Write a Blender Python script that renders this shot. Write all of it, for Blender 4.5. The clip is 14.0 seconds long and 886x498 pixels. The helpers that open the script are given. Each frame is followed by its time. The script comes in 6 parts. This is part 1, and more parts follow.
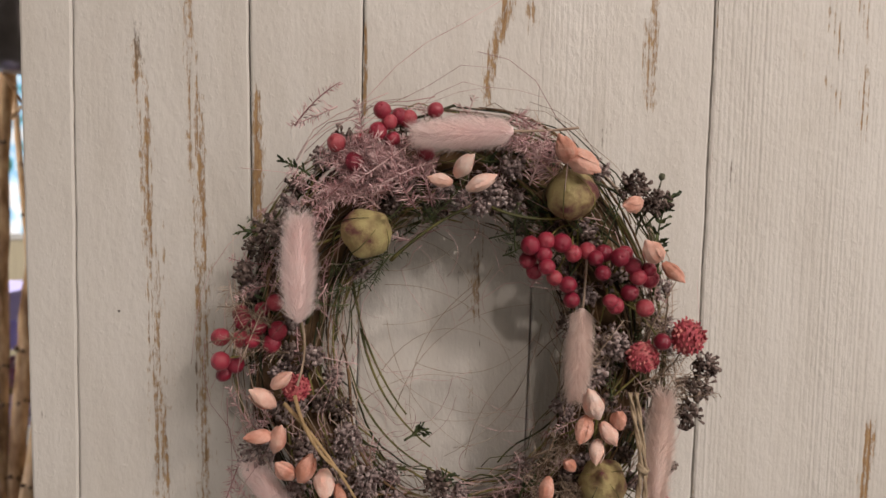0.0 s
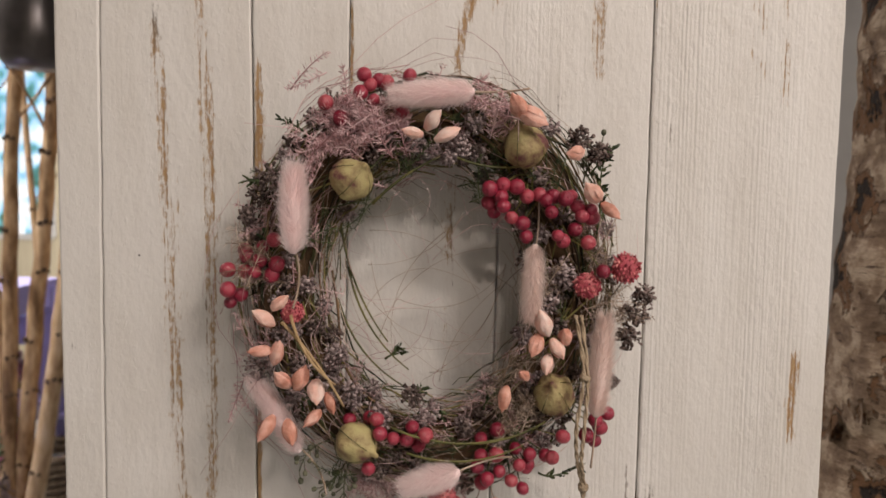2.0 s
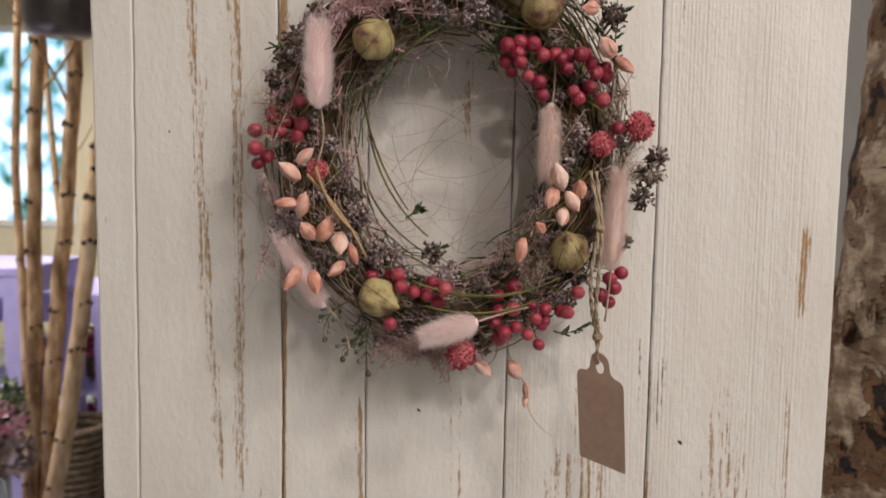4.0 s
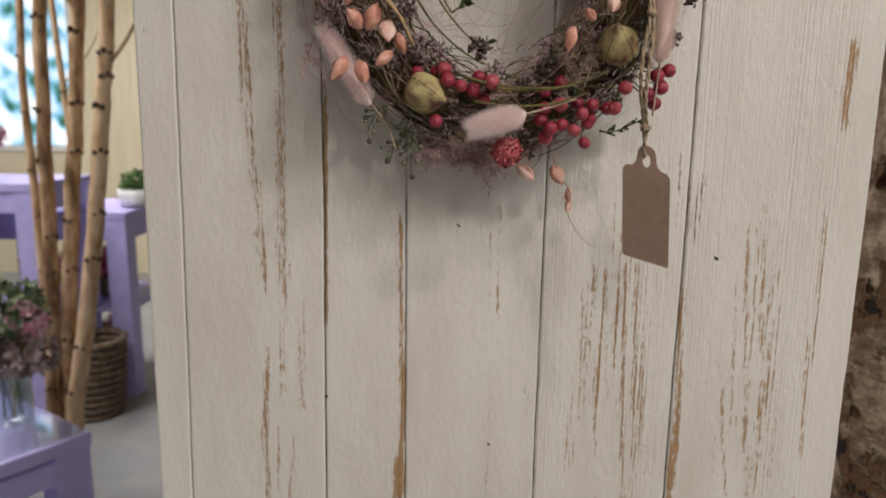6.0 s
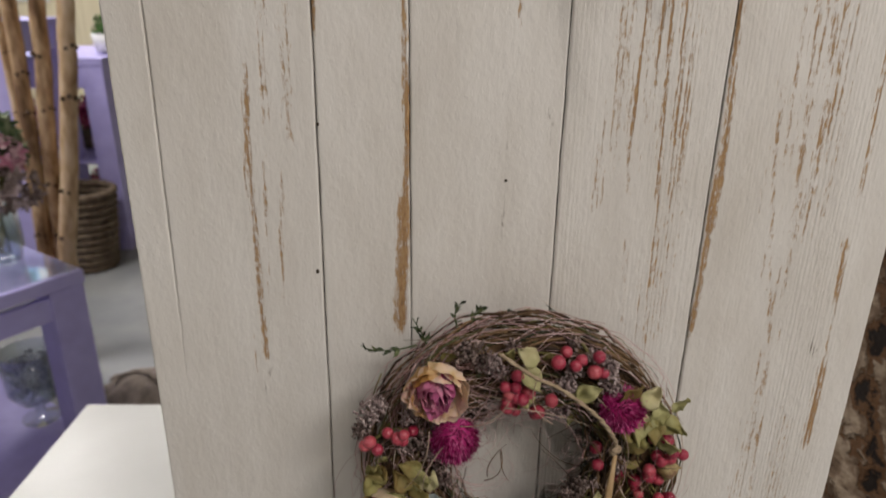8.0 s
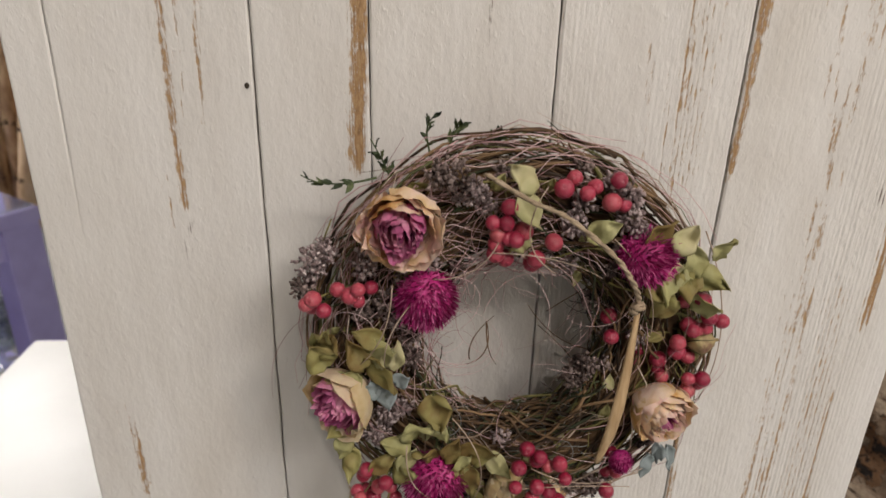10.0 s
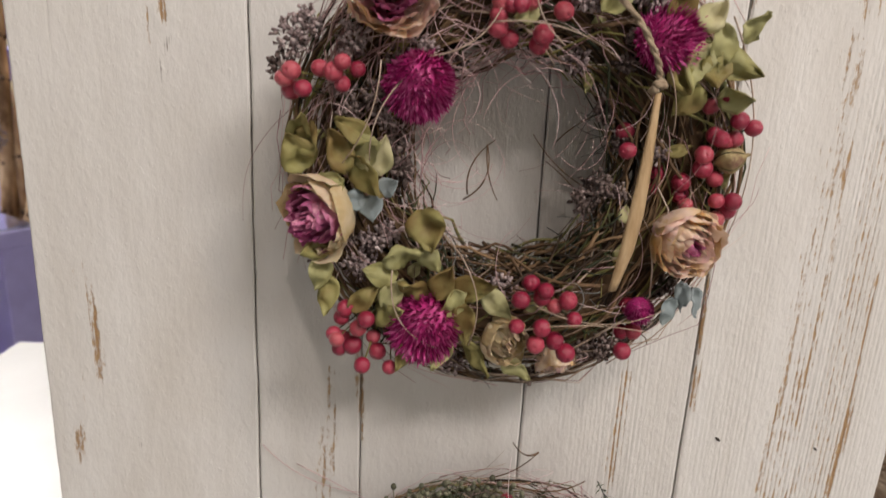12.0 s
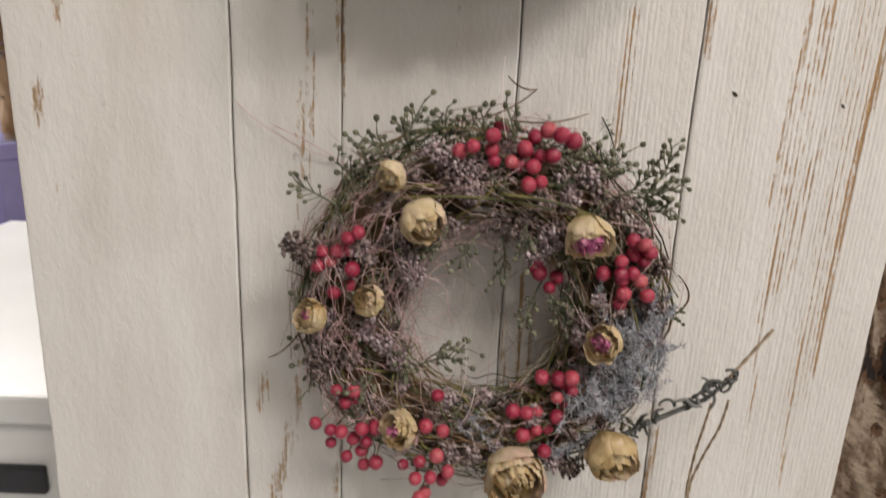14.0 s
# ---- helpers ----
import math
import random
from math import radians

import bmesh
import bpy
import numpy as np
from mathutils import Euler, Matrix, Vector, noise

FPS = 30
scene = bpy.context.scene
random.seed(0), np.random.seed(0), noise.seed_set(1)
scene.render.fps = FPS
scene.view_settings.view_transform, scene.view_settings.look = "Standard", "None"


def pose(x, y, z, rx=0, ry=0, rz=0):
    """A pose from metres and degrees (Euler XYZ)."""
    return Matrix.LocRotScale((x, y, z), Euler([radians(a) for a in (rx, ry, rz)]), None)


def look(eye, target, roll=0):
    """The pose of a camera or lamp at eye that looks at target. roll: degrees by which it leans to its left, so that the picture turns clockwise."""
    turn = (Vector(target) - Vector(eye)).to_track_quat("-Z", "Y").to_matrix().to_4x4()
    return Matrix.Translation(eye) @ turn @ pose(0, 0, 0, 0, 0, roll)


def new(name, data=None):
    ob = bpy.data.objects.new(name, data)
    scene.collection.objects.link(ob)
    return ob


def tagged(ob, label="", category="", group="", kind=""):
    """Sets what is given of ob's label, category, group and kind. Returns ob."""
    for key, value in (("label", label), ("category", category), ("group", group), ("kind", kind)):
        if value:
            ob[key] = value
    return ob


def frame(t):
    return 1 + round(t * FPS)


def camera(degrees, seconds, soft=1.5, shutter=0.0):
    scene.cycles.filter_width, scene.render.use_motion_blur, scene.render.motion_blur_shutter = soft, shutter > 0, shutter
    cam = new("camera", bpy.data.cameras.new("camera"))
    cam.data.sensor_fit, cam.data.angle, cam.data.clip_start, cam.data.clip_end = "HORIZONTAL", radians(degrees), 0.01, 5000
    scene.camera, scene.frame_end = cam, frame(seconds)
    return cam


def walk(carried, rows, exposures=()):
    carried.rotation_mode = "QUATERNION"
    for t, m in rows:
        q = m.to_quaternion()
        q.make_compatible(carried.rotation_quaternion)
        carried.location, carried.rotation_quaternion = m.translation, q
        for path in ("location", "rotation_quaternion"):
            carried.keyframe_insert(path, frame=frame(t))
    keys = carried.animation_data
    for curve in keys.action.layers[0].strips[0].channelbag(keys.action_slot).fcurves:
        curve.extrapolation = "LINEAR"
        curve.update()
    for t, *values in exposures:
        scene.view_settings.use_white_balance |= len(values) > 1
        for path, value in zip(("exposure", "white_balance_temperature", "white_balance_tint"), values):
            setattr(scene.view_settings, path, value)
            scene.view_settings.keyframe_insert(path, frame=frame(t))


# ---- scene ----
cam = camera(65.0, 14.0, 1.5, 0.35)
PATH = [
    (0, (-0.0108, -0.3623, 1.5314), (0.0333, 1.6303, 1.3657), 0.75),
    (0.5, (-0.0103, -0.3762, 1.5282), (0.0380, 1.6161, 1.3600), 0.69),
    (1, (-0.0052, -0.3946, 1.5195), (0.0471, 1.5993, 1.3718), 0.69),
    (1.5, (-0.0011, -0.4098, 1.5155), (0.0438, 1.5831, 1.3524), 0.59),
    (2, (0.0031, -0.4196, 1.5059), (0.0416, 1.5736, 1.3462), 0.57),
    (2.2, (0.0044, -0.4221, 1.5013), (0.0410, 1.5717, 1.3478), 0.57),
    (4.3, (-0.0002, -0.4396, 1.4211), (-0.0074, 1.5516, 1.2332), 0.44),
    (4.5, (-0.0039, -0.4397, 1.4133), (-0.0073, 1.5488, 1.1986), 0.44),
    (5, (-0.0099, -0.4423, 1.3933), (-0.0153, 1.5379, 1.1121), 0.43),
    (5.5, (-0.0166, -0.4448, 1.3761), (-0.0268, 1.5276, 1.0455), 0.47),
    (6, (-0.0209, -0.4503, 1.3564), (-0.0373, 1.5171, 0.9974), 0.56),
    (6.5, (-0.0229, -0.4477, 1.3371), (-0.0338, 1.5038, 0.8993), 0.60),
    (7, (-0.0271, -0.4374, 1.3099), (-0.0328, 1.4916, 0.7817), 0.63),
    (7.5, (-0.0328, -0.4230, 1.2802), (-0.0316, 1.4774, 0.6568), 0.50),
    (8, (-0.0307, -0.4068, 1.2492), (-0.0256, 1.4595, 0.5302), 0.34),
    (8.5, (-0.0244, -0.3851, 1.2192), (-0.0158, 1.4495, 0.4227), 0.28),
    (8.7, (-0.0231, -0.3753, 1.2085), (-0.0141, 1.4464, 0.3831), 0.19),
    (10.8, (-0.0198, -0.3365, 1.0995), (0.0385, 1.5228, 0.3648), 1.33),
    (11, (-0.0177, -0.3374, 1.0894), (0.0293, 1.5315, 0.3787), 1.51),
    (11.5, (-0.0153, -0.3436, 1.0545), (0.0222, 1.5502, 0.4126), 1.99),
    (12, (-0.0119, -0.3476, 1.0073), (0.0031, 1.5720, 0.4462), 2.31),
    (12.5, (-0.0110, -0.3518, 0.9705), (-0.0180, 1.5813, 0.4577), 2.29),
    (13, (-0.0108, -0.3572, 0.9169), (-0.0269, 1.5732, 0.3941), 2.15),
    (13.5, (-0.0063, -0.3609, 0.8640), (-0.0157, 1.5645, 0.3227), 2.12),
    (14, (0.0047, -0.3666, 0.8204), (-0.0018, 1.5503, 0.2499), 2.12),
]
walk(cam, [(t, look(eye, target, roll)) for t, eye, target, roll in PATH],
     exposures=[(0.0, -0.78, 6650, 16), (2.0, -0.68, 6600, 16), (4.4, -0.60, 6450, 14), (5.5, -0.75, 6400, 13), (7.5, -0.84, 6300, 12),
                (9.5, -0.46, 6350, 12), (11.0, -0.27, 6300, 14), (12.5, -0.14, 6300, 14), (14.0, -0.10, 6300, 13)])
cam.data.dof.use_dof = True
cam.data.dof.focus_distance = 0.32
cam.data.dof.aperture_fstop = 13.0

# ---------------------------------------------------------------- world and lamps
world = bpy.data.worlds.new("shop_ambient")
scene.world = world
world.use_nodes = True
world.node_tree.nodes["Background"].inputs[0].default_value = (0.62, 0.70, 0.85, 1)
world.node_tree.nodes["Background"].inputs[1].default_value = 0.25


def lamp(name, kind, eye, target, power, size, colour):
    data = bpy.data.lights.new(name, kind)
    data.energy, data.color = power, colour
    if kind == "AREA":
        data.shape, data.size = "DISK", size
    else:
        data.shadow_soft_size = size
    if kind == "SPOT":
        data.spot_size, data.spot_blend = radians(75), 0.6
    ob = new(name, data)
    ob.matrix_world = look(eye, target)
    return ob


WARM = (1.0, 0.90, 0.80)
# Spots assumed from shadows on the board; the third added to lighten them.
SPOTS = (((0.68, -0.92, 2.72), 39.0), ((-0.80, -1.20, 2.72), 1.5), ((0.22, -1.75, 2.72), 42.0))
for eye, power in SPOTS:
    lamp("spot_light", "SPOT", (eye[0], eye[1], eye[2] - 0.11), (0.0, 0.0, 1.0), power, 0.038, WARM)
# Unseen panel lamps, added as fill for the board and the back of the room.
FILL_PANELS = (((1.5, -2.0, 2.93), 98.0), ((-2.2, 1.2, 2.93), 94.0), ((-2.4, 3.6, 2.93), 118.0))
for eye, power in FILL_PANELS:
    lamp("fill_panel_light", "AREA", (eye[0], eye[1], eye[2] - 0.03), (eye[0], eye[1] + 0.001, 0), power, 1.1, (1.0, 0.95, 0.89))


# ---------------------------------------------------------------- materials
def material(name, rough=0.7, spec=0.3, metal=0.0):
    m = bpy.data.materials.new(name)
    m.use_nodes = True
    b = m.node_tree.nodes["Principled BSDF"]
    b.inputs["Roughness"].default_value = rough
    b.inputs["Specular IOR Level"].default_value = spec
    b.inputs["Metallic"].default_value = metal
    return m, m.node_tree, b


def node(tree, kind, **values):
    n = tree.nodes.new(kind)
    for key, value in values.items():
        n.inputs[key.replace("_", " ")].default_value = value
    return n


def math_node(tree, op, a, b=None, clamp=False):
    n = tree.nodes.new("ShaderNodeMath")
    n.operation, n.use_clamp = op, clamp
    for i, v in enumerate((a, b)):
        if v is None:
            continue
        if isinstance(v, (int, float)):
            n.inputs[i].default_value = v
        else:
            tree.links.new(v, n.inputs[i])
    return n.outputs[0]


def noise_at(tree, scale, stretch=(1, 1, 1), detail=4.0, rough=0.55):
    tc = tree.nodes.new("ShaderNodeTexCoord")
    mp = tree.nodes.new("ShaderNodeMapping")
    mp.inputs["Scale"].default_value = stretch
    nz = node(tree, "ShaderNodeTexNoise", Scale=scale, Detail=detail, Roughness=rough)
    tree.links.new(tc.outputs["Object"], mp.inputs["Vector"])
    tree.links.new(mp.outputs[0], nz.inputs["Vector"])
    return nz.outputs["Fac"]


def ramp(tree, fac, stops):
    r = tree.nodes.new("ShaderNodeValToRGB")
    els = r.color_ramp.elements
    while len(els) < len(stops):
        els.new(0.5)
    for e, (p, c) in zip(els, stops):
        e.position, e.color = p, (*c, 1)
    tree.links.new(fac, r.inputs[0])
    return r.outputs[0]


def mix(tree, fac, a, b, blend="MIX"):
    n = tree.nodes.new("ShaderNodeMix")
    n.data_type, n.blend_type = "RGBA", blend
    for sock, v in ((n.inputs[0], fac), (n.inputs[6], a), (n.inputs[7], b)):
        if isinstance(v, (int, float)):
            sock.default_value = v
        elif isinstance(v, tuple):
            sock.default_value = (*v, 1)
        else:
            tree.links.new(v, sock)
    return n.outputs[2]


def bump(tree, bsdf, height, strength=0.4, distance=0.001):
    n = node(tree, "ShaderNodeBump", Strength=strength, Distance=distance)
    tree.links.new(height, n.inputs["Height"])
    tree.links.new(n.outputs[0], bsdf.inputs["Normal"])


def plain(name, stops, scale=60.0, rough=0.7, stretch=(1, 1, 1), spec=0.3, relief=0.25, distance=0.0008,
          per="object", spread=0.35, metal=0.0, glow_through=0.0):
    """Colour from a ramp over noise, shifted from piece to piece, with fine relief."""
    m, tree, b = material(name, rough, spec, metal)
    fac = noise_at(tree, scale, stretch)
    if per == "object":
        rnd = tree.nodes.new("ShaderNodeObjectInfo").outputs["Random"]
    else:
        rnd = tree.nodes.new("ShaderNodeNewGeometry").outputs["Random Per Island"]
    shifted = math_node(tree, "ADD", fac, math_node(tree, "MULTIPLY", math_node(tree, "SUBTRACT", rnd, 0.5), spread))
    tree.links.new(ramp(tree, shifted, stops), b.inputs["Base Color"])
    if relief:
        bump(tree, b, noise_at(tree, scale * 4, stretch), relief, distance)
    if glow_through:
        b.inputs["Subsurface Weight"].default_value = glow_through
        b.inputs["Subsurface Radius"].default_value = (0.004, 0.002, 0.0015)
        b.inputs["Subsurface Scale"].default_value = 0.6
    return m


def painted_wood():
    """White paint over pine: worn to the wood along grain and edges, ridged where the grain is strong."""
    m, tree, b = material("painted_pine", 0.48, 0.35)
    worn = tree.nodes.new("ShaderNodeAttribute")
    worn.attribute_name = "wear"
    dirt = tree.nodes.new("ShaderNodeAttribute")
    dirt.attribute_name = "dirt"
    grainy = tree.nodes.new("ShaderNodeAttribute")
    grainy.attribute_name = "grain"
    fine = noise_at(tree, 1.0, (430, 430, 14), 4.0, 0.65)
    speck = noise_at(tree, 1.0, (470, 470, 150), 4.0, 0.7)
    broad = noise_at(tree, 1.0, (30, 30, 7), 3.0)
    brush = noise_at(tree, 1.0, (260, 260, 9), 3.0, 0.65)
    ridge = noise_at(tree, 1.0, (430, 430, 2.6), 3.0, 0.55)
    lumps = noise_at(tree, 1.0, (230, 230, 120), 4.0, 0.6)

    tc = tree.nodes.new("ShaderNodeTexCoord")
    mp = tree.nodes.new("ShaderNodeMapping")
    mp.inputs["Scale"].default_value = (1, 1, 0.035)
    rings = node(tree, "ShaderNodeTexWave", Scale=125.0, Distortion=4.0, Detail=3.0, Detail_Scale=0.8)
    rings.bands_direction = "X"
    tree.links.new(tc.outputs["Object"], mp.inputs["Vector"])
    tree.links.new(mp.outputs[0], rings.inputs["Vector"])
    line = math_node(tree, "SUBTRACT", math_node(tree, "POWER", rings.outputs["Fac"], 1.6), 0.38)
    coarse = math_node(tree, "MULTIPLY", grainy.outputs["Fac"], 1.5, clamp=True)
    pattern = math_node(tree, "ADD", math_node(tree, "MULTIPLY", line, math_node(tree, "MULTIPLY", coarse, 0.44)),
                        math_node(tree, "MULTIPLY", math_node(tree, "SUBTRACT", fine, 0.5), math_node(tree, "SUBTRACT", 1.7, math_node(tree, "MULTIPLY", coarse, 1.1))))

    def over(attr, bias):
        v = math_node(tree, "ADD", attr, pattern)
        v = math_node(tree, "ADD", v, math_node(tree, "MULTIPLY", math_node(tree, "SUBTRACT", speck, 0.5), 1.7))
        v = math_node(tree, "SUBTRACT", v, bias)
        return math_node(tree, "MULTIPLY", v, 3.2, clamp=True)

    bare = over(worn.outputs["Fac"], 0.51)
    soiled = over(dirt.outputs["Fac"], 0.66)
    paint = ramp(tree, broad, ((0.25, (0.60, 0.565, 0.515)), (0.5, (0.66, 0.63, 0.585)), (0.75, (0.71, 0.685, 0.645))))
    paint = mix(tree, math_node(tree, "MULTIPLY", brush, 0.16), paint, (0.58, 0.545, 0.495), "MIX")
    wood = ramp(tree, speck, ((0.3, (0.16, 0.09, 0.042)), (0.5, (0.33, 0.195, 0.090)), (0.7, (0.46, 0.32, 0.17))))
    grime = ramp(tree, speck, ((0.3, (0.07, 0.055, 0.04)), (0.7, (0.22, 0.18, 0.14))))
    # Brown of the grooves, with the ridges' weak shading added into the colour.
    groove = math_node(tree, "MULTIPLY", math_node(tree, "SUBTRACT", rings.outputs["Fac"], 0.62), 2.6, clamp=True)
    groove = math_node(tree, "MULTIPLY", math_node(tree, "MULTIPLY", groove, grainy.outputs["Fac"]), math_node(tree, "ADD", broad, 0.1))
    paint = mix(tree, math_node(tree, "MULTIPLY", groove, 0.11, clamp=True), paint, (0.34, 0.26, 0.18))
    blot = noise_at(tree, 1.0, (9, 9, 5), 3.0, 0.6)
    paint = mix(tree, math_node(tree, "MULTIPLY", math_node(tree, "SUBTRACT", blot, 0.53), 2.0, clamp=True), paint, (0.50, 0.45, 0.38))
    colour = mix(tree, bare, paint, wood)
    colour = mix(tree, soiled, colour, grime)
    tree.links.new(colour, b.inputs["Base Color"])
    h = math_node(tree, "MULTIPLY", math_node(tree, "SUBTRACT", 1.0, bare), 0.6)
    h = math_node(tree, "ADD", h, math_node(tree, "MULTIPLY", math_node(tree, "MULTIPLY", math_node(tree, "SUBTRACT", ridge, math_node(tree, "MULTIPLY", rings.outputs["Fac"], 0.16)), grainy.outputs["Fac"]), 1.9))
    drip = noise_at(tree, 1.0, (340, 340, 210), 2.0, 0.5)
    drip = math_node(tree, "MULTIPLY", math_node(tree, "SUBTRACT", drip, 0.60), 8.0, clamp=True)
    h = math_node(tree, "ADD", h, math_node(tree, "MULTIPLY", drip, 0.22))
    pebbly = math_node(tree, "ADD", 1.0, math_node(tree, "MULTIPLY", grainy.outputs["Fac"], 1.7))
    h = math_node(tree, "ADD", h, math_node(tree, "MULTIPLY", lumps, pebbly))
    h = math_node(tree, "ADD", h, math_node(tree, "MULTIPLY", brush, 0.08))
    swell = noise_at(tree, 1.0, (70, 70, 38), 3.0, 0.55)
    h = math_node(tree, "ADD", h, math_node(tree, "MULTIPLY", swell, 1.1))
    bump(tree, b, h, 0.6, 0.0010)
    tree.links.new(ramp(tree, math_node(tree, "ADD", math_node(tree, "MULTIPLY", bare, 0.3), math_node(tree, "MULTIPLY", lumps, 0.4)),
                        ((0.1, (0.36, 0.36, 0.36)), (0.6, (0.75, 0.75, 0.75)))), b.inputs["Roughness"])
    return m


PAINTED = painted_wood()
TWIG = plain("brown_twig", ((0.25, (0.030, 0.018, 0.010)), (0.5, (0.095, 0.054, 0.027)), (0.75, (0.21, 0.13, 0.066))), 90, 0.75, per="island", spread=0.7)
GREEN_STEM = plain("olive_stem", ((0.25, (0.03, 0.034, 0.016)), (0.5, (0.085, 0.085, 0.03)), (0.8, (0.22, 0.19, 0.06))), 70, 0.65, per="island", spread=0.7)
HAY = plain("dry_grass", ((0.25, (0.16, 0.11, 0.075)), (0.5, (0.34, 0.25, 0.18)), (0.8, (0.55, 0.44, 0.36))), 60, 0.7, per="island", spread=0.6)
PINK_HAY = plain("pink_sisal", ((0.25, (0.30, 0.17, 0.165)), (0.5, (0.50, 0.32, 0.31)), (0.8, (0.68, 0.50, 0.48))), 60, 0.6, per="island", spread=0.6)
PINK_FERN = plain("pink_fern", ((0.25, (0.38, 0.20, 0.205)), (0.5, (0.60, 0.38, 0.385)), (0.8, (0.74, 0.55, 0.54))), 80, 0.7, per="island", spread=0.6)
BLUE_FERN = plain("blue_grey_fern", ((0.25, (0.21, 0.21, 0.23)), (0.5, (0.35, 0.355, 0.38)), (0.8, (0.49, 0.495, 0.52))), 80, 0.75, per="island", spread=0.5)
GREEN_FERN = plain("dark_green_fern", ((0.25, (0.025, 0.035, 0.018)), (0.5, (0.055, 0.075, 0.03)), (0.8, (0.12, 0.14, 0.06))), 80, 0.7, per="island", spread=0.6)
SEED_GREEN = plain("grey_green_seed", ((0.25, (0.07, 0.07, 0.042)), (0.5, (0.125, 0.13, 0.082)), (0.8, (0.20, 0.19, 0.125))), 120, 0.7, per="island", spread=0.5)
BERRY = plain("red_berry", ((0.18, (0.14, 0.006, 0.020)), (0.45, (0.27, 0.016, 0.040)), (0.72, (0.38, 0.045, 0.070)), (0.95, (0.58, 0.24, 0.18))), 130, 0.30, spread=0.42, relief=0.3, spec=0.55)
BERRY_PINK = plain("coral_berry", ((0.18, (0.17, 0.006, 0.026)), (0.42, (0.30, 0.018, 0.048)), (0.72, (0.42, 0.058, 0.085)), (0.95, (0.60, 0.29, 0.21))), 130, 0.28, spread=0.45, relief=0.3, spec=0.55)
FUR_CORE = plain("bunny_tail_core", ((0.2, (0.88, 0.68, 0.67)), (0.8, (0.92, 0.78, 0.76))), 70, 0.9, relief=0)
FUR = plain("bunny_tail_hair", ((0.2, (0.92, 0.76, 0.74)), (0.8, (0.97, 0.90, 0.88))), 50, 0.8, per="island", spread=0.4, relief=0)
FUR_CREAM_CORE = plain("cream_tail_core", ((0.2, (0.76, 0.60, 0.55)), (0.8, (0.84, 0.70, 0.65))), 70, 0.9, relief=0)
FUR_CREAM = plain("cream_tail_hair", ((0.2, (0.82, 0.67, 0.61)), (0.8, (0.92, 0.82, 0.77))), 50, 0.8, per="island", spread=0.4, relief=0)
POD = plain("olive_seed_pod", ((0.34, (0.13, 0.045, 0.045)), (0.45, (0.27, 0.195, 0.095)), (0.58, (0.42, 0.345, 0.16)), (0.78, (0.44, 0.39, 0.17))), 95, 0.66, relief=0.6, distance=0.0014, spread=0.12)
PEACH = plain("peach_bract", ((0.22, (0.52, 0.22, 0.15)), (0.45, (0.73, 0.39, 0.305)), (0.65, (0.79, 0.49, 0.40)), (0.85, (0.82, 0.61, 0.53))), 150, 0.55, relief=0.6, spread=0.5, glow_through=0.15)
STRAW = plain("crimson_bract", ((0.2, (0.25, 0.030, 0.045)), (0.5, (0.42, 0.075, 0.095)), (0.85, (0.60, 0.22, 0.20))), 180, 0.6, per="island", spread=0.8)
MAGENTA = plain("magenta_bract", ((0.2, (0.20, 0.006, 0.07)), (0.5, (0.40, 0.018, 0.155)), (0.85, (0.58, 0.14, 0.32))), 180, 0.55, per="island", spread=0.9)
LIMO = plain("mauve_statice", ((0.2, (0.15, 0.105, 0.10)), (0.5, (0.32, 0.245, 0.235)), (0.85, (0.50, 0.41, 0.39))), 150, 0.8, per="island", spread=0.65)
LIMO_DARK = plain("brown_statice", ((0.2, (0.06, 0.040, 0.034)), (0.5, (0.16, 0.115, 0.10)), (0.85, (0.30, 0.23, 0.205))), 150, 0.8, per="island", spread=0.65)
LILAC = plain("lilac_floret", ((0.2, (0.19, 0.135, 0.13)), (0.5, (0.34, 0.26, 0.26)), (0.85, (0.52, 0.43, 0.42))), 150, 0.8, per="island", spread=0.9)
ROSE_OUT = plain("dried_cream_petal", ((0.24, (0.56, 0.32, 0.11)), (0.40, (0.76, 0.56, 0.32)), (0.54, (0.83, 0.65, 0.52)), (0.78, (0.82, 0.54, 0.50))), 55, 0.6, relief=0.45, distance=0.0012, glow_through=0.12)
ROSE_PALE = plain("dried_ivory_petal", ((0.22, (0.40, 0.26, 0.10)), (0.45, (0.60, 0.46, 0.25)), (0.62, (0.68, 0.56, 0.37)), (0.85, (0.62, 0.43, 0.34))), 60, 0.62, relief=0.5, distance=0.0012, glow_through=0.1)
ROSE_IN = plain("dried_magenta_petal", ((0.22, (0.38, 0.065, 0.20)), (0.48, (0.62, 0.20, 0.36)), (0.80, (0.80, 0.46, 0.53))), 70, 0.6, relief=0.4, distance=0.001)
LEAF = plain("olive_hydrangea_petal", ((0.22, (0.22, 0.15, 0.05)), (0.45, (0.32, 0.29, 0.105)), (0.65, (0.43, 0.41, 0.19)), (0.88, (0.54, 0.49, 0.28))), 45, 0.6, relief=0.45, distance=0.0008, spread=0.5)
LEAF_BLUE = plain("blue_hydrangea_petal", ((0.2, (0.17, 0.20, 0.17)), (0.5, (0.24, 0.28, 0.28)), (0.85, (0.34, 0.38, 0.38))), 45, 0.6, relief=0.4)
TWINE = plain("jute_twine", ((0.2, (0.19, 0.135, 0.085)), (0.5, (0.33, 0.25, 0.165)), (0.85, (0.47, 0.38, 0.27))), 260, 0.85, relief=0.6, per="island", spread=0.3)
RAFFIA = plain("brown_raffia", ((0.2, (0.27, 0.17, 0.08)), (0.5, (0.40, 0.27, 0.14)), (0.85, (0.52, 0.38, 0.22))), 60, 0.7, (6, 6, 1), relief=0.5)
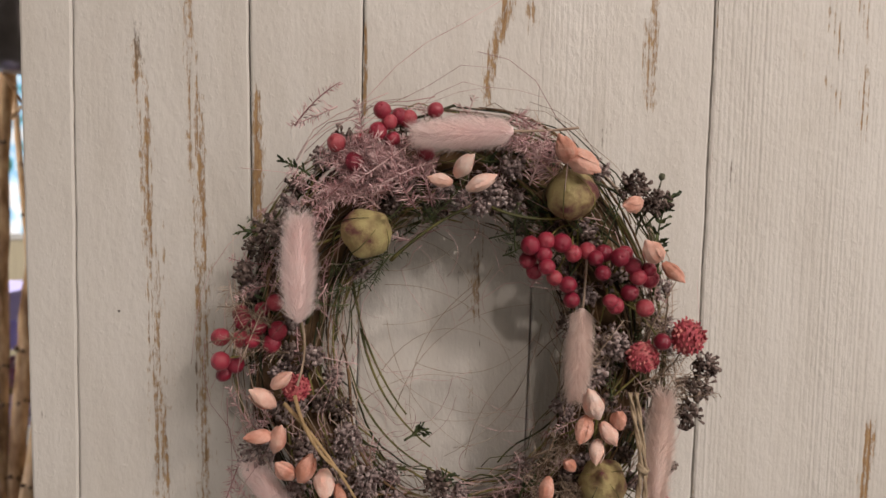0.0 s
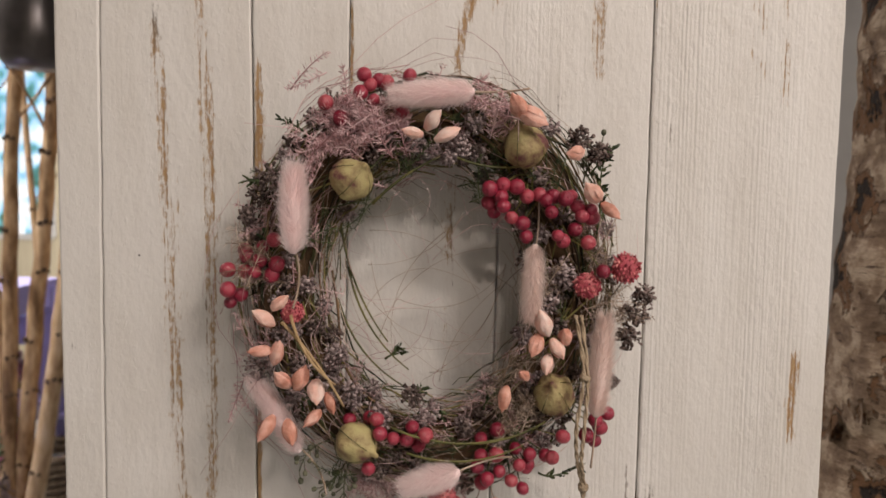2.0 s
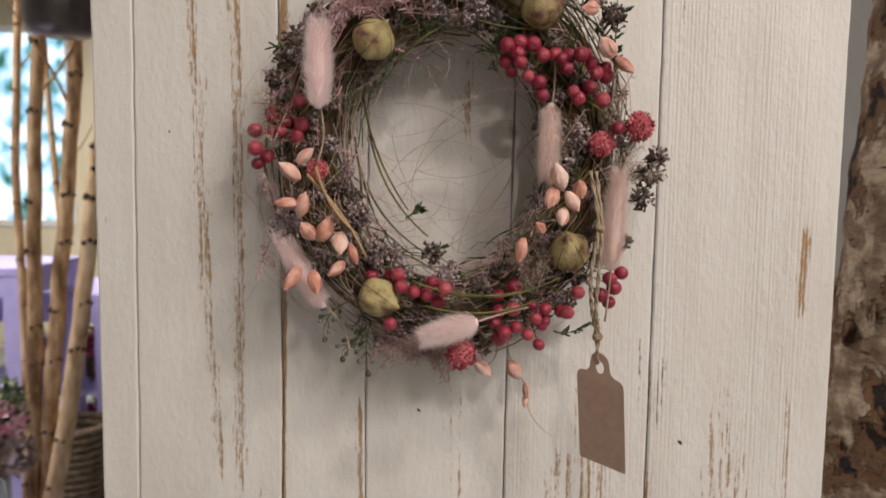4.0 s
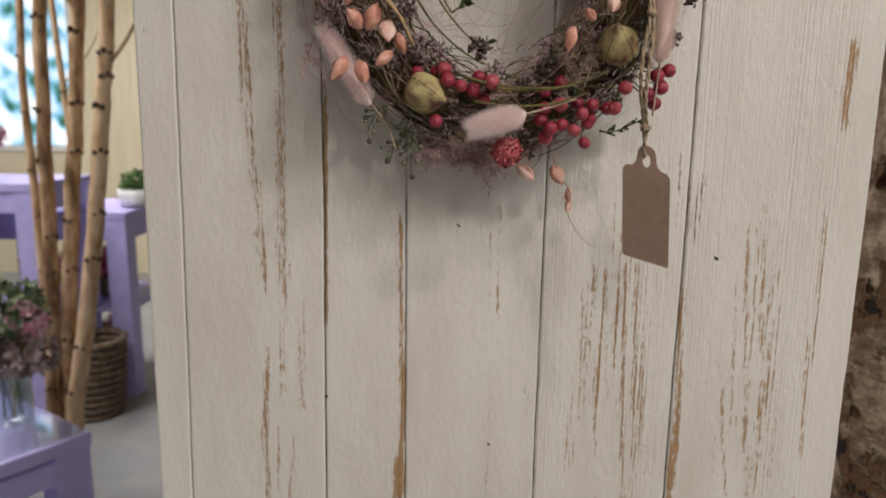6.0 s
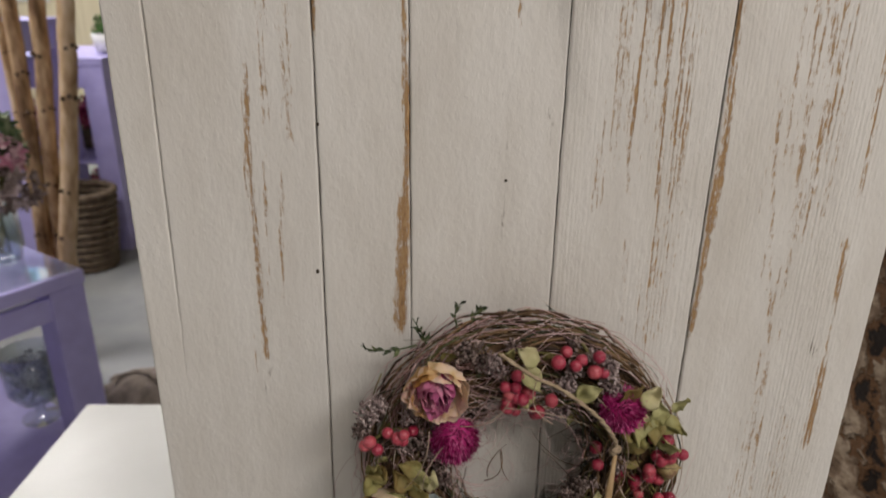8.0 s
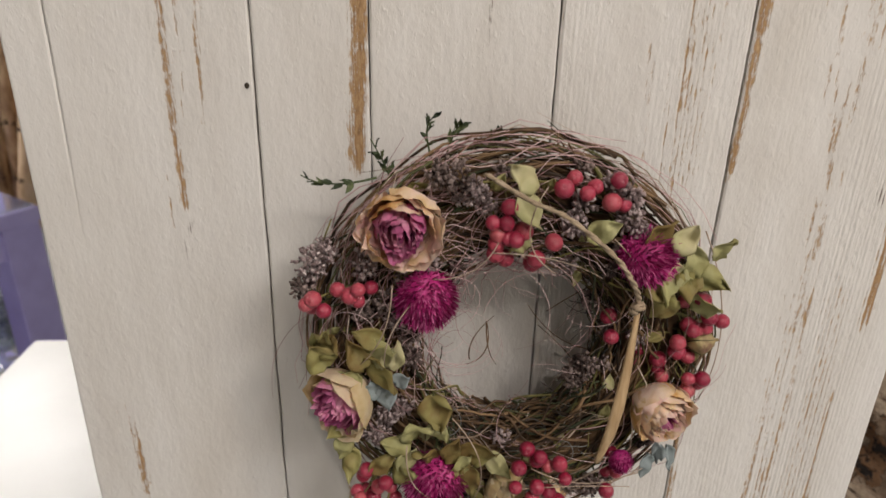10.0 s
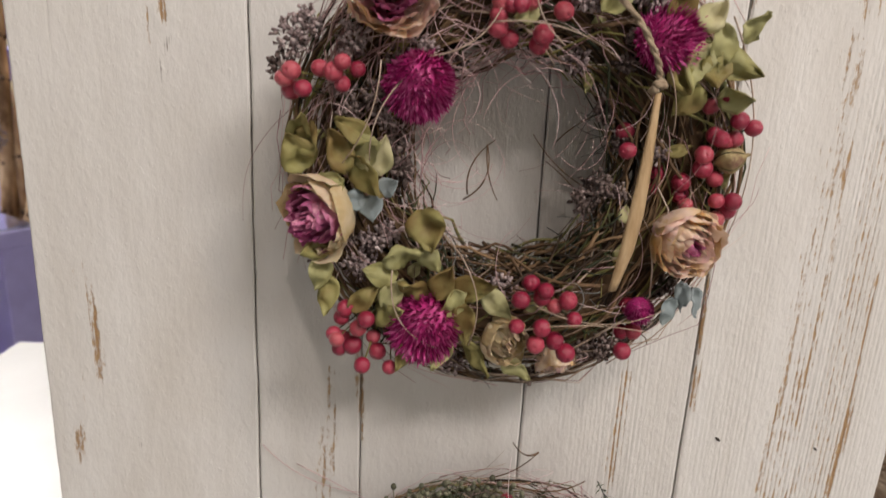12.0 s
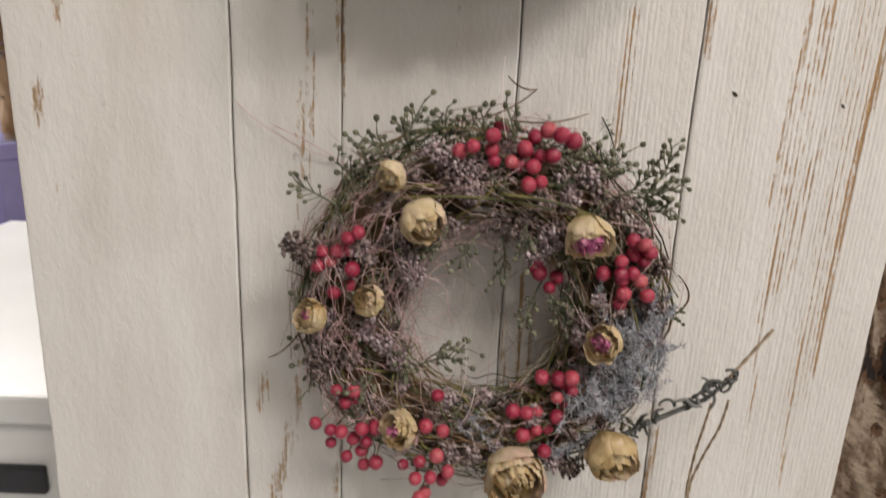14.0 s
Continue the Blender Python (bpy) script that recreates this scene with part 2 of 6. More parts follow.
KRAFT = plain("kraft_card", ((0.25, (0.30, 0.20, 0.145)), (0.5, (0.335, 0.23, 0.17)), (0.8, (0.375, 0.26, 0.195))), 240, 0.8, relief=0.15, spread=0.05)
for thin_mat, share in ((FUR, 0.5), (FUR_CREAM, 0.5), (ROSE_OUT, 0.3), (ROSE_PALE, 0.25), (ROSE_IN, 0.3), (LEAF, 0.25), (LEAF_BLUE, 0.2)):
    tree = thin_mat.node_tree
    b = tree.nodes["Principled BSDF"]
    thin = tree.nodes.new("ShaderNodeBsdfTranslucent")
    tree.links.new(b.inputs["Base Color"].links[0].from_socket, thin.inputs["Color"])
    both = tree.nodes.new("ShaderNodeMixShader")
    both.inputs[0].default_value = share
    tree.links.new(b.outputs[0], both.inputs[1])
    tree.links.new(thin.outputs[0], both.inputs[2])
    tree.links.new(both.outputs[0], tree.nodes["Material Output"].inputs["Surface"])
# Dark for the shaded back of the board and for the nail marks.
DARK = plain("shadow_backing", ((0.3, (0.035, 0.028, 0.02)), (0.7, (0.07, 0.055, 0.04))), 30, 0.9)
GREY_STICK = plain("grey_curled_leaf", ((0.25, (0.055, 0.055, 0.05)), (0.5, (0.11, 0.11, 0.10)), (0.8, (0.20, 0.20, 0.185))), 120, 0.8, per="island", spread=0.5)


# ---------------------------------------------------------------- mesh helpers
class Geo:
    """Collects verts and faces; mesh() turns them into one mesh."""

    def __init__(self):
        self.v, self.f = [], []

    def tube(self, pts, r0, r1=None, sides=5):
        r1 = r0 if r1 is None else r1
        pts = [Vector(p) for p in pts]
        base, n = len(self.v), len(pts)
        up = Vector((0.31, 0.87, 0.39))
        for i, p in enumerate(pts):
            t = (pts[min(i + 1, n - 1)] - pts[max(i - 1, 0)])
            t = t.normalized() if t.length > 1e-9 else Vector((0, 0, 1))
            a = t.cross(up)
            a = a.normalized() if a.length > 1e-6 else t.orthogonal().normalized()
            c = t.cross(a)
            r = r0 + (r1 - r0) * i / max(n - 1, 1)
            for k in range(sides):
                g = 2 * math.pi * k / sides
                self.v.append(p + a * (r * math.cos(g)) + c * (r * math.sin(g)))
        for i in range(n - 1):
            for k in range(sides):
                j = (k + 1) % sides
                self.f.append((base + i * sides + k, base + i * sides + j, base + (i + 1) * sides + j, base + (i + 1) * sides + k))
        self.f.append(tuple(base + k for k in reversed(range(sides))))
        self.f.append(tuple(base + (n - 1) * sides + k for k in range(sides)))

    def lathe(self, profile, m=None, sides=10, wobble=None):
        """Profile of (radius, height) about z, closed at both ends."""
        m = m or Matrix()
        base = len(self.v)
        for i, (r, h) in enumerate(profile):
            for k in range(sides):
                g = 2 * math.pi * k / sides
                s = wobble(g, i / (len(profile) - 1)) if wobble else 1.0
                self.v.append(m @ Vector((r * s * math.cos(g), r * s * math.sin(g), h)))
        for i in range(len(profile) - 1):
            for k in range(sides):
                j = (k + 1) % sides
                self.f.append((base + i * sides + k, base + i * sides + j, base + (i + 1) * sides + j, base + (i + 1) * sides + k))
        self.f.append(tuple(base + k for k in reversed(range(sides))))
        top = base + (len(profile) - 1) * sides
        self.f.append(tuple(top + k for k in range(sides)))

    def grid(self, fn, nu, nv):
        base = len(self.v)
        for i in range(nu + 1):
            for j in range(nv + 1):
                self.v.append(Vector(fn(i / nu, j / nv)))
        for i in range(nu):
            for j in range(nv):
                a = base + i * (nv + 1) + j
                self.f.append((a, a + 1, a + nv + 2, a + nv + 1))

    def blade(self, a, b, width, side):
        """A thin pointed blade from a to b."""
        a, b = Vector(a), Vector(b)
        mid = a.lerp(b, 0.45)
        base = len(self.v)
        self.v += [a, mid + side * width, b, mid - side * width]
        self.f.append((base, base + 1, base + 2, base + 3))

    def box(self, lo, hi, m=None):
        m = m or Matrix()
        base = len(self.v)
        for x in (lo[0], hi[0]):
            for y in (lo[1], hi[1]):
                for z in (lo[2], hi[2]):
                    self.v.append(m @ Vector((x, y, z)))
        for q in ((0, 1, 3, 2), (4, 6, 7, 5), (0, 4, 5, 1), (2, 3, 7, 6), (0, 2, 6, 4), (1, 5, 7, 3)):
            self.f.append(tuple(base + i for i in q))

    def mesh(self, name, smooth=True):
        me = bpy.data.meshes.new(name)
        me.from_pydata([tuple(v) for v in self.v], [], self.f)
        if smooth:
            me.polygons.foreach_set("use_smooth", [True] * len(me.polygons))
        me.update()
        return me


def part(name, geo, mat, parent=None, label="", smooth=True, bevel=0.0):
    me = geo if isinstance(geo, bpy.types.Mesh) else geo.mesh(name, smooth)
    if mat and not me.materials:
        me.materials.append(mat)
    ob = new(name, me)
    ob.parent = parent
    if label:
        ob["label"] = label
    if bevel:
        mod = ob.modifiers.new("worn_edges", "BEVEL")
        mod.width, mod.segments, mod.limit_method = bevel, 2, "ANGLE"
    return ob


def thing(name, place, label, category, group="", kind=""):
    ob = new(name)
    ob.location = place
    return tagged(ob, label, category, group, kind)


rng = random.Random(11)


def uni(a, b):
    return rng.uniform(a, b)


def facing(direction, roll=0.0):
    """Turns local z to a direction."""
    return Vector(direction).normalized().to_track_quat("Z", "Y").to_matrix().to_4x4() @ Matrix.Rotation(roll, 4, "Z")


def arc_points(a, b, sag, n=8):
    a, b, s = Vector(a), Vector(b), Vector(sag)
    return [a.lerp(b, i / n) + s * (4 * (i / n) * (1 - i / n)) for i in range(n + 1)]


# ---------------------------------------------------------------- the painted board
BOARD_TOP, BOARD_DEPTH = 2.02, 0.022
# seams of the planks in millimetres: x at each height of SEAM_Z
SEAM_Z = (1.66, 1.48, 1.30, 1.12, 0.94, 0.76, 0.58)
SEAMS = (
    (-217.0, -218.7, -220.0, -221.4, -223.1, -225.4, -228.3),
    (-190.3, -193.2, -195.8, -199.3, -202.7, -206.2, -209.6),
    (-102.6, -102.2, -102.7, -104.9, -107.3, -109.5, -110.7),
    (-44.2, -46.8, -49.0, -49.7, -50.6, -52.0, -53.4),
    (46.7, 44.2, 41.6, 40.1, 39.3, 38.3, 37.3),
    (135.7, 134.7, 133.8, 131.9, 131.0, 130.0, 130.4),
    (249.8, 249.3, 249.1, 248.5, 247.8, 246.8, 245.8),
)
GAPS = (0, 0.00032, 0.00050, 0.00034, 0.00042, 0.00062, 0)


def seam(i, z):
    row = SEAMS[i]
    k = 0
    while k < 5 and z < SEAM_Z[k + 1]:
        k += 1
    t = (z - SEAM_Z[k]) / (SEAM_Z[k + 1] - SEAM_Z[k])
    return (row[k] + (row[k + 1] - row[k]) * t) / 1000


def shut(i, z):
    """How open a seam is: paint has filled some stretches."""
    if i == 1:
        return min(max((z - 0.98) / 0.12, 0.0), 1.0)
    if i == 4:
        return 1.0 - 0.85 * min(max((z - 1.52) / 0.06, 0.0), 1.0)
    return 1.0


# worn places of each plank in millimetres: x and z at the top, x and z at the bottom, half width, strength
WORN = tuple([] for _ in range(6))


def streak(plank, x0, z0, x1, z1, half, power):
    WORN[plank].append((x0, z0, x1, z1, half, power))


streak(0, -210, 789, -211, 780, 3, 0.85)
streak(1, -133, 1620, -132, 1584, 5.1, 0.64)
streak(1, -160, 1597, -158, 1586, 4.5, 0.66)
streak(1, -132, 1584, -130, 1570, 5.1, 0.64)
streak(1, -130, 1570, -128, 1497, 5.1, 0.64)
streak(1, -156, 1569, -155, 1512, 4.8, 0.64)
streak(1, -155, 1512, -154, 1464, 4.8, 0.64)
streak(1, -128, 1497, -128, 1453, 5.1, 0.64)
streak(1, -154, 1464, -150, 1373, 4.8, 0.64)
streak(1, -128, 1455, -129, 1387, 4.8, 0.64)
streak(1, -128, 1453, -131, 1404, 4.8, 0.52)
streak(1, -153, 1387, -149, 1337, 4.2, 0.62)
streak(1, -129, 1387, -131, 1316, 4.8, 0.64)
streak(1, -149, 1337, -146, 1286, 4.2, 0.62)
streak(1, -131, 1316, -130, 1244, 4.8, 0.64)
streak(1, -146, 1286, -144, 1252, 4.2, 0.62)
streak(1, -120, 1232, -121, 1168, 4.8, 0.52)
streak(1, -132, 1232, -135, 1176, 3.5, 0.52)
streak(1, -163, 1230, -142, 1240, 3, 0.5)
streak(1, -143, 1200, -146, 1127, 1.6, 0.7)
streak(1, -144, 1188, -148, 1140, 2.2, 0.8)
streak(1, -135, 1185, -136, 1169, 2.6, 0.5)
streak(1, -121, 1185, -120, 1171, 2.6, 0.5)
streak(1, -137, 1150, -139, 1102, 1.5, 0.55)
streak(1, -148, 1140, -146, 1108, 2.2, 0.8)
streak(1, -128, 1137, -131, 1088, 1.6, 0.6)
streak(1, -146, 1108, -147, 1067, 2.2, 0.8)
streak(1, -139, 1102, -143, 1029, 1.5, 0.55)
streak(1, -131, 1088, -132, 1056, 1.6, 0.6)
streak(1, -147, 1067, -147, 1017, 2.2, 0.8)
streak(1, -156, 1028, -155, 1003, 2.6, 0.5)
streak(1, -198, 890, -196, 859, 2, 0.6)
streak(1, -196, 874, -193, 836, 2.4, 0.72)
streak(1, -196, 859, -195, 825, 2.4, 0.75)
streak(2, -99, 1576, -99, 1506, 3, 0.85)
streak(2, -100, 1377, -102, 1286, 1.8, 0.95)
streak(2, -53, 1290, -52, 1201, 2.2, 0.85)
streak(2, -102, 1286, -103, 1225, 1.8, 0.95)
streak(2, -52, 1201, -51, 1132, 2.2, 0.85)
streak(2, -51, 1191, -52, 1118, 2.4, 0.95)
streak(2, -53, 1118, -57, 1045, 4.2, 1)
streak(2, -54, 849, -52, 809, 1.6, 0.62)
streak(2, -68, 834, -72, 793, 2.2, 0.6)
streak(2, -65, 811, -68, 765, 1.4, 0.6)
streak(2, -71, 797, -75, 743, 2.6, 0.62)
streak(2, -74, 786, -78, 717, 2, 0.62)
streak(2, -68, 786, -69, 746, 1.4, 0.6)
streak(2, -98, 625, -101, 613, 4, 0.6)
streak(2, -79, 622, -79, 613, 4, 0.6)
streak(2, -84, 595, -94, 547, 5, 0.68)
streak(2, -55, 585, -57, 549, 2, 0.6)
streak(3, 40, 1629, 42, 1625, 5, 0.6)
streak(3, 28, 1623, 22, 1603, 4, 0.85)
streak(3, -44, 1611, -44, 1571, 1.5, 0.8)
streak(3, 22, 1603, 19, 1583, 3.5, 0.8)
streak(3, 15, 1514, 14, 1466, 3.2, 0.62)
streak(3, 13, 1454, 13, 1417, 2.6, 0.5)
streak(3, 12, 1302, 12, 1226, 1.4, 0.6)
streak(3, 6, 1283, 7, 1241, 1.5, 0.55)
streak(3, -51, 839, -51, 795, 1.6, 0.7)
streak(4, 104, 1627, 103, 1579, 3, 0.62)
streak(4, 100, 1613, 101, 1582, 1.55, 0.62)
streak(4, 91, 1263, 92, 1195, 1.15, 0.77)
streak(4, 103, 1262, 107, 1163, 1.15, 0.79)
streak(4, 96, 1260, 100, 1129, 1.35, 0.86)
streak(4, 82, 1258, 82, 1133, 1.35, 0.75)
streak(4, 75, 1254, 71, 1203, 4.5, 0.62)
streak(4, 111, 1211, 110, 1130, 1.15, 0.73)
streak(4, 112, 1189, 113, 1135, 1.15, 0.65)
streak(4, 104, 1186, 111, 1092, 1.15, 0.65)
streak(4, 98, 1177, 106, 1067, 1.25, 0.69)
streak(4, 65, 1166, 65, 1129, 4, 0.5)
streak(4, 61, 1166, 63, 1122, 2.6, 0.52)
streak(4, 101, 1102, 103, 1030, 1.15, 0.65)
streak(4, 84, 1092, 89, 1034, 1.35, 0.65)
streak(4, 95, 1081, 99, 1026, 1.15, 0.62)
streak(4, 103, 1078, 105, 1023, 1.15, 0.62)
streak(4, 94, 837, 92, 773, 3.4, 0.62)
streak(4, 94, 836, 91, 783, 3.2, 0.6)
streak(4, 48, 694, 49, 638, 1.45, 0.82)
streak(4, 55, 674, 55, 642, 1.15, 0.69)
streak(4, 40, 673, 41, 631, 1.45, 0.79)
streak(4, 71, 671, 71, 645, 4, 0.62)
streak(5, 212, 1629, 215, 1615, 2.4, 0.5)
streak(5, 195, 1626, 202, 1609, 4, 0.45)
streak(5, 192, 1596, 201, 1583, 3, 0.48)
streak(5, 215, 1592, 216, 1569, 2.6, 0.55)
streak(5, 229, 1404, 229, 1359, 2.2, 0.9)
streak(5, 230, 1400, 228, 1370, 2.6, 0.85)
streak(5, 135, 1314, 136, 1292, 2.2, 0.55)
streak(5, 223, 1297, 225, 1204, 1.7, 0.68)
streak(5, 174, 1289, 184, 1135, 1.25, 0.75)
streak(5, 180, 1285, 184, 1204, 1.15, 0.67)
streak(5, 191, 1285, 198, 1156, 1.15, 0.69)
streak(5, 186, 1281, 194, 1139, 1.25, 0.77)
streak(5, 198, 1259, 201, 1180, 1.05, 0.63)
streak(5, 169, 1258, 175, 1151, 1.55, 0.67)
streak(5, 134, 1243, 138, 1134, 2.2, 0.82)
streak(5, 221, 1212, 224, 1131, 1.4, 0.68)
streak(5, 181, 1195, 187, 1113, 1.25, 0.69)
streak(5, 136, 1192, 137, 1151, 2.2, 0.9)
streak(5, 194, 1192, 195, 1106, 1.25, 0.69)
streak(5, 204, 1186, 204, 1116, 1.15, 0.62)
streak(5, 165, 1178, 184, 1038, 1.35, 0.67)
streak(5, 137, 1151, 135, 1106, 2.8, 0.95)
streak(5, 187, 1113, 191, 1030, 1.25, 0.67)
streak(5, 135, 1106, 134, 1038, 2.4, 0.85)
streak(5, 222, 1096, 224, 1061, 2.2, 0.9)
streak(5, 184, 1080, 184, 1036, 1.25, 0.67)
streak(5, 225, 1057, 226, 1007, 1.55, 0.66)
streak(5, 186, 1036, 193, 926, 1.25, 0.69)
streak(5, 181, 1022, 187, 926, 1.15, 0.65)
streak(5, 226, 1007, 226, 951, 2.6, 0.92)
streak(5, 193, 926, 194, 812, 1.45, 0.73)
streak(5, 182, 921, 181, 829, 1.45, 0.69)
streak(5, 219, 898, 221, 808, 1.35, 0.67)
streak(5, 130, 897, 132, 854, 1.8, 0.7)
streak(5, 190, 842, 189, 806, 1.45, 0.77)
streak(5, 187, 841, 182, 750, 1.25, 0.67)
streak(5, 133, 840, 133, 821, 2.2, 0.75)
streak(5, 181, 829, 177, 747, 1.8, 0.68)
streak(5, 221, 818, 219, 772, 2, 0.95)
streak(5, 199, 781, 196, 706, 1.25, 0.67)
streak(5, 219, 772, 219, 724, 1.55, 0.86)
streak(5, 188, 769, 183, 679, 1.45, 0.75)
streak(5, 195, 763, 189, 693, 1.25, 0.69)
streak(5, 217, 755, 219, 649, 1.55, 0.85)
streak(5, 183, 686, 189, 592, 1.25, 0.65)
streak(5, 209, 666, 212, 573, 1.25, 0.67)
streak(5, 134, 601, 132, 560, 2, 0.8)
# broad brushed-through areas
streak(4, 92, 1275, 84, 1175, 15, 0.44)
streak(4, 108, 1260, 112, 1040, 8, 0.42)
streak(4, 72, 1242, 69, 1165, 8, 0.44)
streak(5, 186, 1290, 190, 1112, 13, 0.44)
streak(5, 165, 1190, 172, 1080, 6, 0.4)
streak(5, 184, 1000, 186, 700, 8, 0.42)
streak(5, 208, 960, 212, 640, 7, 0.42)
streak(1, -150, 1500, -148, 1390, 6, 0.4)
streak(1, -129, 1480, -131, 1250, 6, 0.42)
SOILED = (
    ((-212.8, 1413, -211.8, 1399, 2.5, 0.6), (-211.6, 788, -211.6, 778, 3, 0.6)),
    ((-159.1, 1611, -157.1, 1595, 4, 0.7), (-156.3, 1471, -151.5, 1426, 3, 0.62), (-143.3, 1009, -148.4, 989, 4, 0.6), (-132.4, 1441, -129.3, 1386, 3.5, 0.58),
     (-150.6, 1301, -146.1, 1269, 4, 0.58), (-130.6, 1240, -124, 1190, 4, 0.5), (-176.5, 793, -176.5, 787, 2.5, 0.66), (-149.5, 1351, -147.5, 1301, 3, 0.6)),
    ((-104.6, 1632, -104, 1595, 1.8, 0.95), (-107.5, 1079, -108, 1074, 1.6, 0.85)),
    ((32.2, 1175, 32.3, 1169, 3.5, 0.58), (15, 1502, 15.8, 1453, 5, 0.52), (4.9, 1172, 7.9, 1172, 3, 0.5), (-9.5, 1302, -9.5, 1298, 2, 0.5)),
    ((126.7, 1334, 130.3, 1288, 3, 0.6), (80.3, 1562, 80.4, 1557, 3, 0.6)),
    ((142.3, 1319, 139.3, 1283, 3, 0.72), (214.7, 1024, 216.7, 1022, 2.5, 0.8), (148, 1545, 148.1, 1541, 3, 0.6)),
)
GRAINY = (0.02, 0.09, 0.05, 0.05, 0.58, 0.80)


def worn_at(rows, x, z):
    best = 0.0
    for x0, z0, x1, z1, half, power in rows:
        t = (z0 - z) / max(z0 - z1, 1e-6)
        beyond = max(0.0, -t, t - 1.0) * (z0 - z1)
        t = min(max(t, 0.0), 1.0)
        dx = abs(x - (x0 + (x1 - x0) * t))
        d = math.hypot(dx / half, beyond / max(half * 2.5, 6))
        if d < 1.9:
            best = max(best, power * math.exp(-0.55 * d * d))
    return best


def build_plank(i, parent):
    geo, attrs = Geo(), []
    zs = [0.0, 0.15, 0.3, 0.4, 0.46] + [0.5 + 0.0045 * k for k in range(267)] + [1.75, 1.85, BOARD_TOP]
    width = seam(i + 1, 1.1) - seam(i, 1.1)
    n = max(6, round(width / 0.0014))
    loop = n + 3
    for z in zs:
        wob = [0.0004 * noise.noise(Vector(((i + s) * 3.7, z * 30, 0))) + 0.00025 * noise.noise(Vector((i * 5.1 + s * 9, z * 90, 3))) for s in (0, 1)]
        tight = [shut(i, z), shut(i + 1, z)]
        xa = seam(i, z) + GAPS[i] * tight[0] + wob[0]
        xb = seam(i + 1, z) - GAPS[i + 1] * tight[1] + wob[1]
        cup = 0.0006 * noise.noise(Vector((i * 5.1, z * 2.0, 4)))
        for k in range(n + 1):
            u = 0.5 - 0.5 * math.copysign(abs(1 - 2 * k / n) ** 0.8, 1 - 2 * k / n)
            x = xa + (xb - xa) * u
            edge = min(u, 1 - u) * (xb - xa)
            y = 0.0007 * tight[u > 0.5] * math.exp(-(edge / 0.0006) ** 2) + cup * (2 * u - 1)
            geo.v.append(Vector((x, y, z)))
            rub = 0.30 * math.exp(-(edge / 0.0018) ** 2) * (0.6 + noise.noise(Vector((i * 7.3 + round(u), z * 9, 2))))
            wear = max(worn_at(WORN[i], x * 1000, z * 1000), rub)
            strength = GRAINY[i] * (0.55 + 1.1 * noise.noise(Vector((x * 26, 3, z * 2.2 + i))))
            attrs.append((wear, worn_at(SOILED[i], x * 1000, z * 1000), max(strength, 0.01)))
        geo.v += [Vector((xb, BOARD_DEPTH, z)), Vector((xa, BOARD_DEPTH, z))]
        attrs += [(0, 0, 0), (0, 0, 0)]
    for r in range(len(zs) - 1):
        for k in range(loop):
            j = (k + 1) % loop
            geo.f.append((r * loop + k, r * loop + j, (r + 1) * loop + j, (r + 1) * loop + k))
    geo.f.append(tuple(reversed(range(loop))))
    top = (len(zs) - 1) * loop
    geo.f.append(tuple(top + k for k in range(loop)))
    me = geo.mesh("plank", smooth=False)
    for c, name in enumerate(("wear", "dirt", "grain")):
        layer = me.attributes.new(name, "FLOAT", "POINT")
        layer.data.foreach_set("value", [a[c] for a in attrs])
    part("plank", me, PAINTED, parent)


def build_board():
    board = thing("plank_board", (0, 0, 0), "upright board of worn white-painted pine planks", "board")
    for i in range(6):
        build_plank(i, board)
    # Unseen battens, coloured dark like the shade behind the planks.
    for z in (0.25, 1.0, 1.8):
        back = Geo()
        back.box((-0.21, BOARD_DEPTH + 0.001, z - 0.05), (0.24, BOARD_DEPTH + 0.019, z + 0.05))
        part("batten", back, DARK, board, "unseen dark batten behind the planks", smooth=False)
    # Dark strips behind the gaps, put there so the seams look shaded.
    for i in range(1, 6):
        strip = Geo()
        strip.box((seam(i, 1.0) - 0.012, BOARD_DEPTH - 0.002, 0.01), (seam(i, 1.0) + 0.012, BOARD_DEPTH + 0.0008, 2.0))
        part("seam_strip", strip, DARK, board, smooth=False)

    for x, z, rx, rz, a in ((8.2, 1137, 1, 1, 0), (155.1, 1270, 2, 0.86, 0.7), (150.2, 800, 2, 0.86, 0.7), (206.3, 796, 1.5, 0.62, 0.8), (-14.5, 1290, 1.6, 0.62, 0.7), (-109, 1077, 1.2, 1.6, 0), (-103.5, 1170.5, 0.94, 1.2, 0), (-171.3, 1467, 0.62, 0.62, 0)):
        g = Geo()
        m = Matrix.Translation((x / 1000, -0.0002, z / 1000)) @ Matrix.Rotation(a, 4, "Y") @ Matrix.Rotation(radians(90), 4, "X") @ Matrix.Diagonal((rx / 1000, rz / 1000, 0.0005, 1))
        g.lathe(((1.0, -1.0), (0.95, 0.4), (0.5, 0.9), (0.1, 1.0)), m, 10)
        part("nail_mark", g, DARK, board, "small dark nail mark")


build_board()


# ---------------------------------------------------------------- the shop round the board
FLOOR = plain("grey_concrete", ((0.3, (0.20, 0.21, 0.215)), (0.55, (0.27, 0.28, 0.285)), (0.8, (0.34, 0.345, 0.34))), 4, 0.45, relief=0.2)
WALL = plain("shop_plaster", ((0.3, (0.50, 0.48, 0.44)), (0.7, (0.58, 0.56, 0.52))), 6, 0.85, relief=0.2)
GREY_WALL = plain("grey_panel", ((0.3, (0.20, 0.19, 0.18)), (0.7, (0.27, 0.26, 0.245))), 8, 0.8)
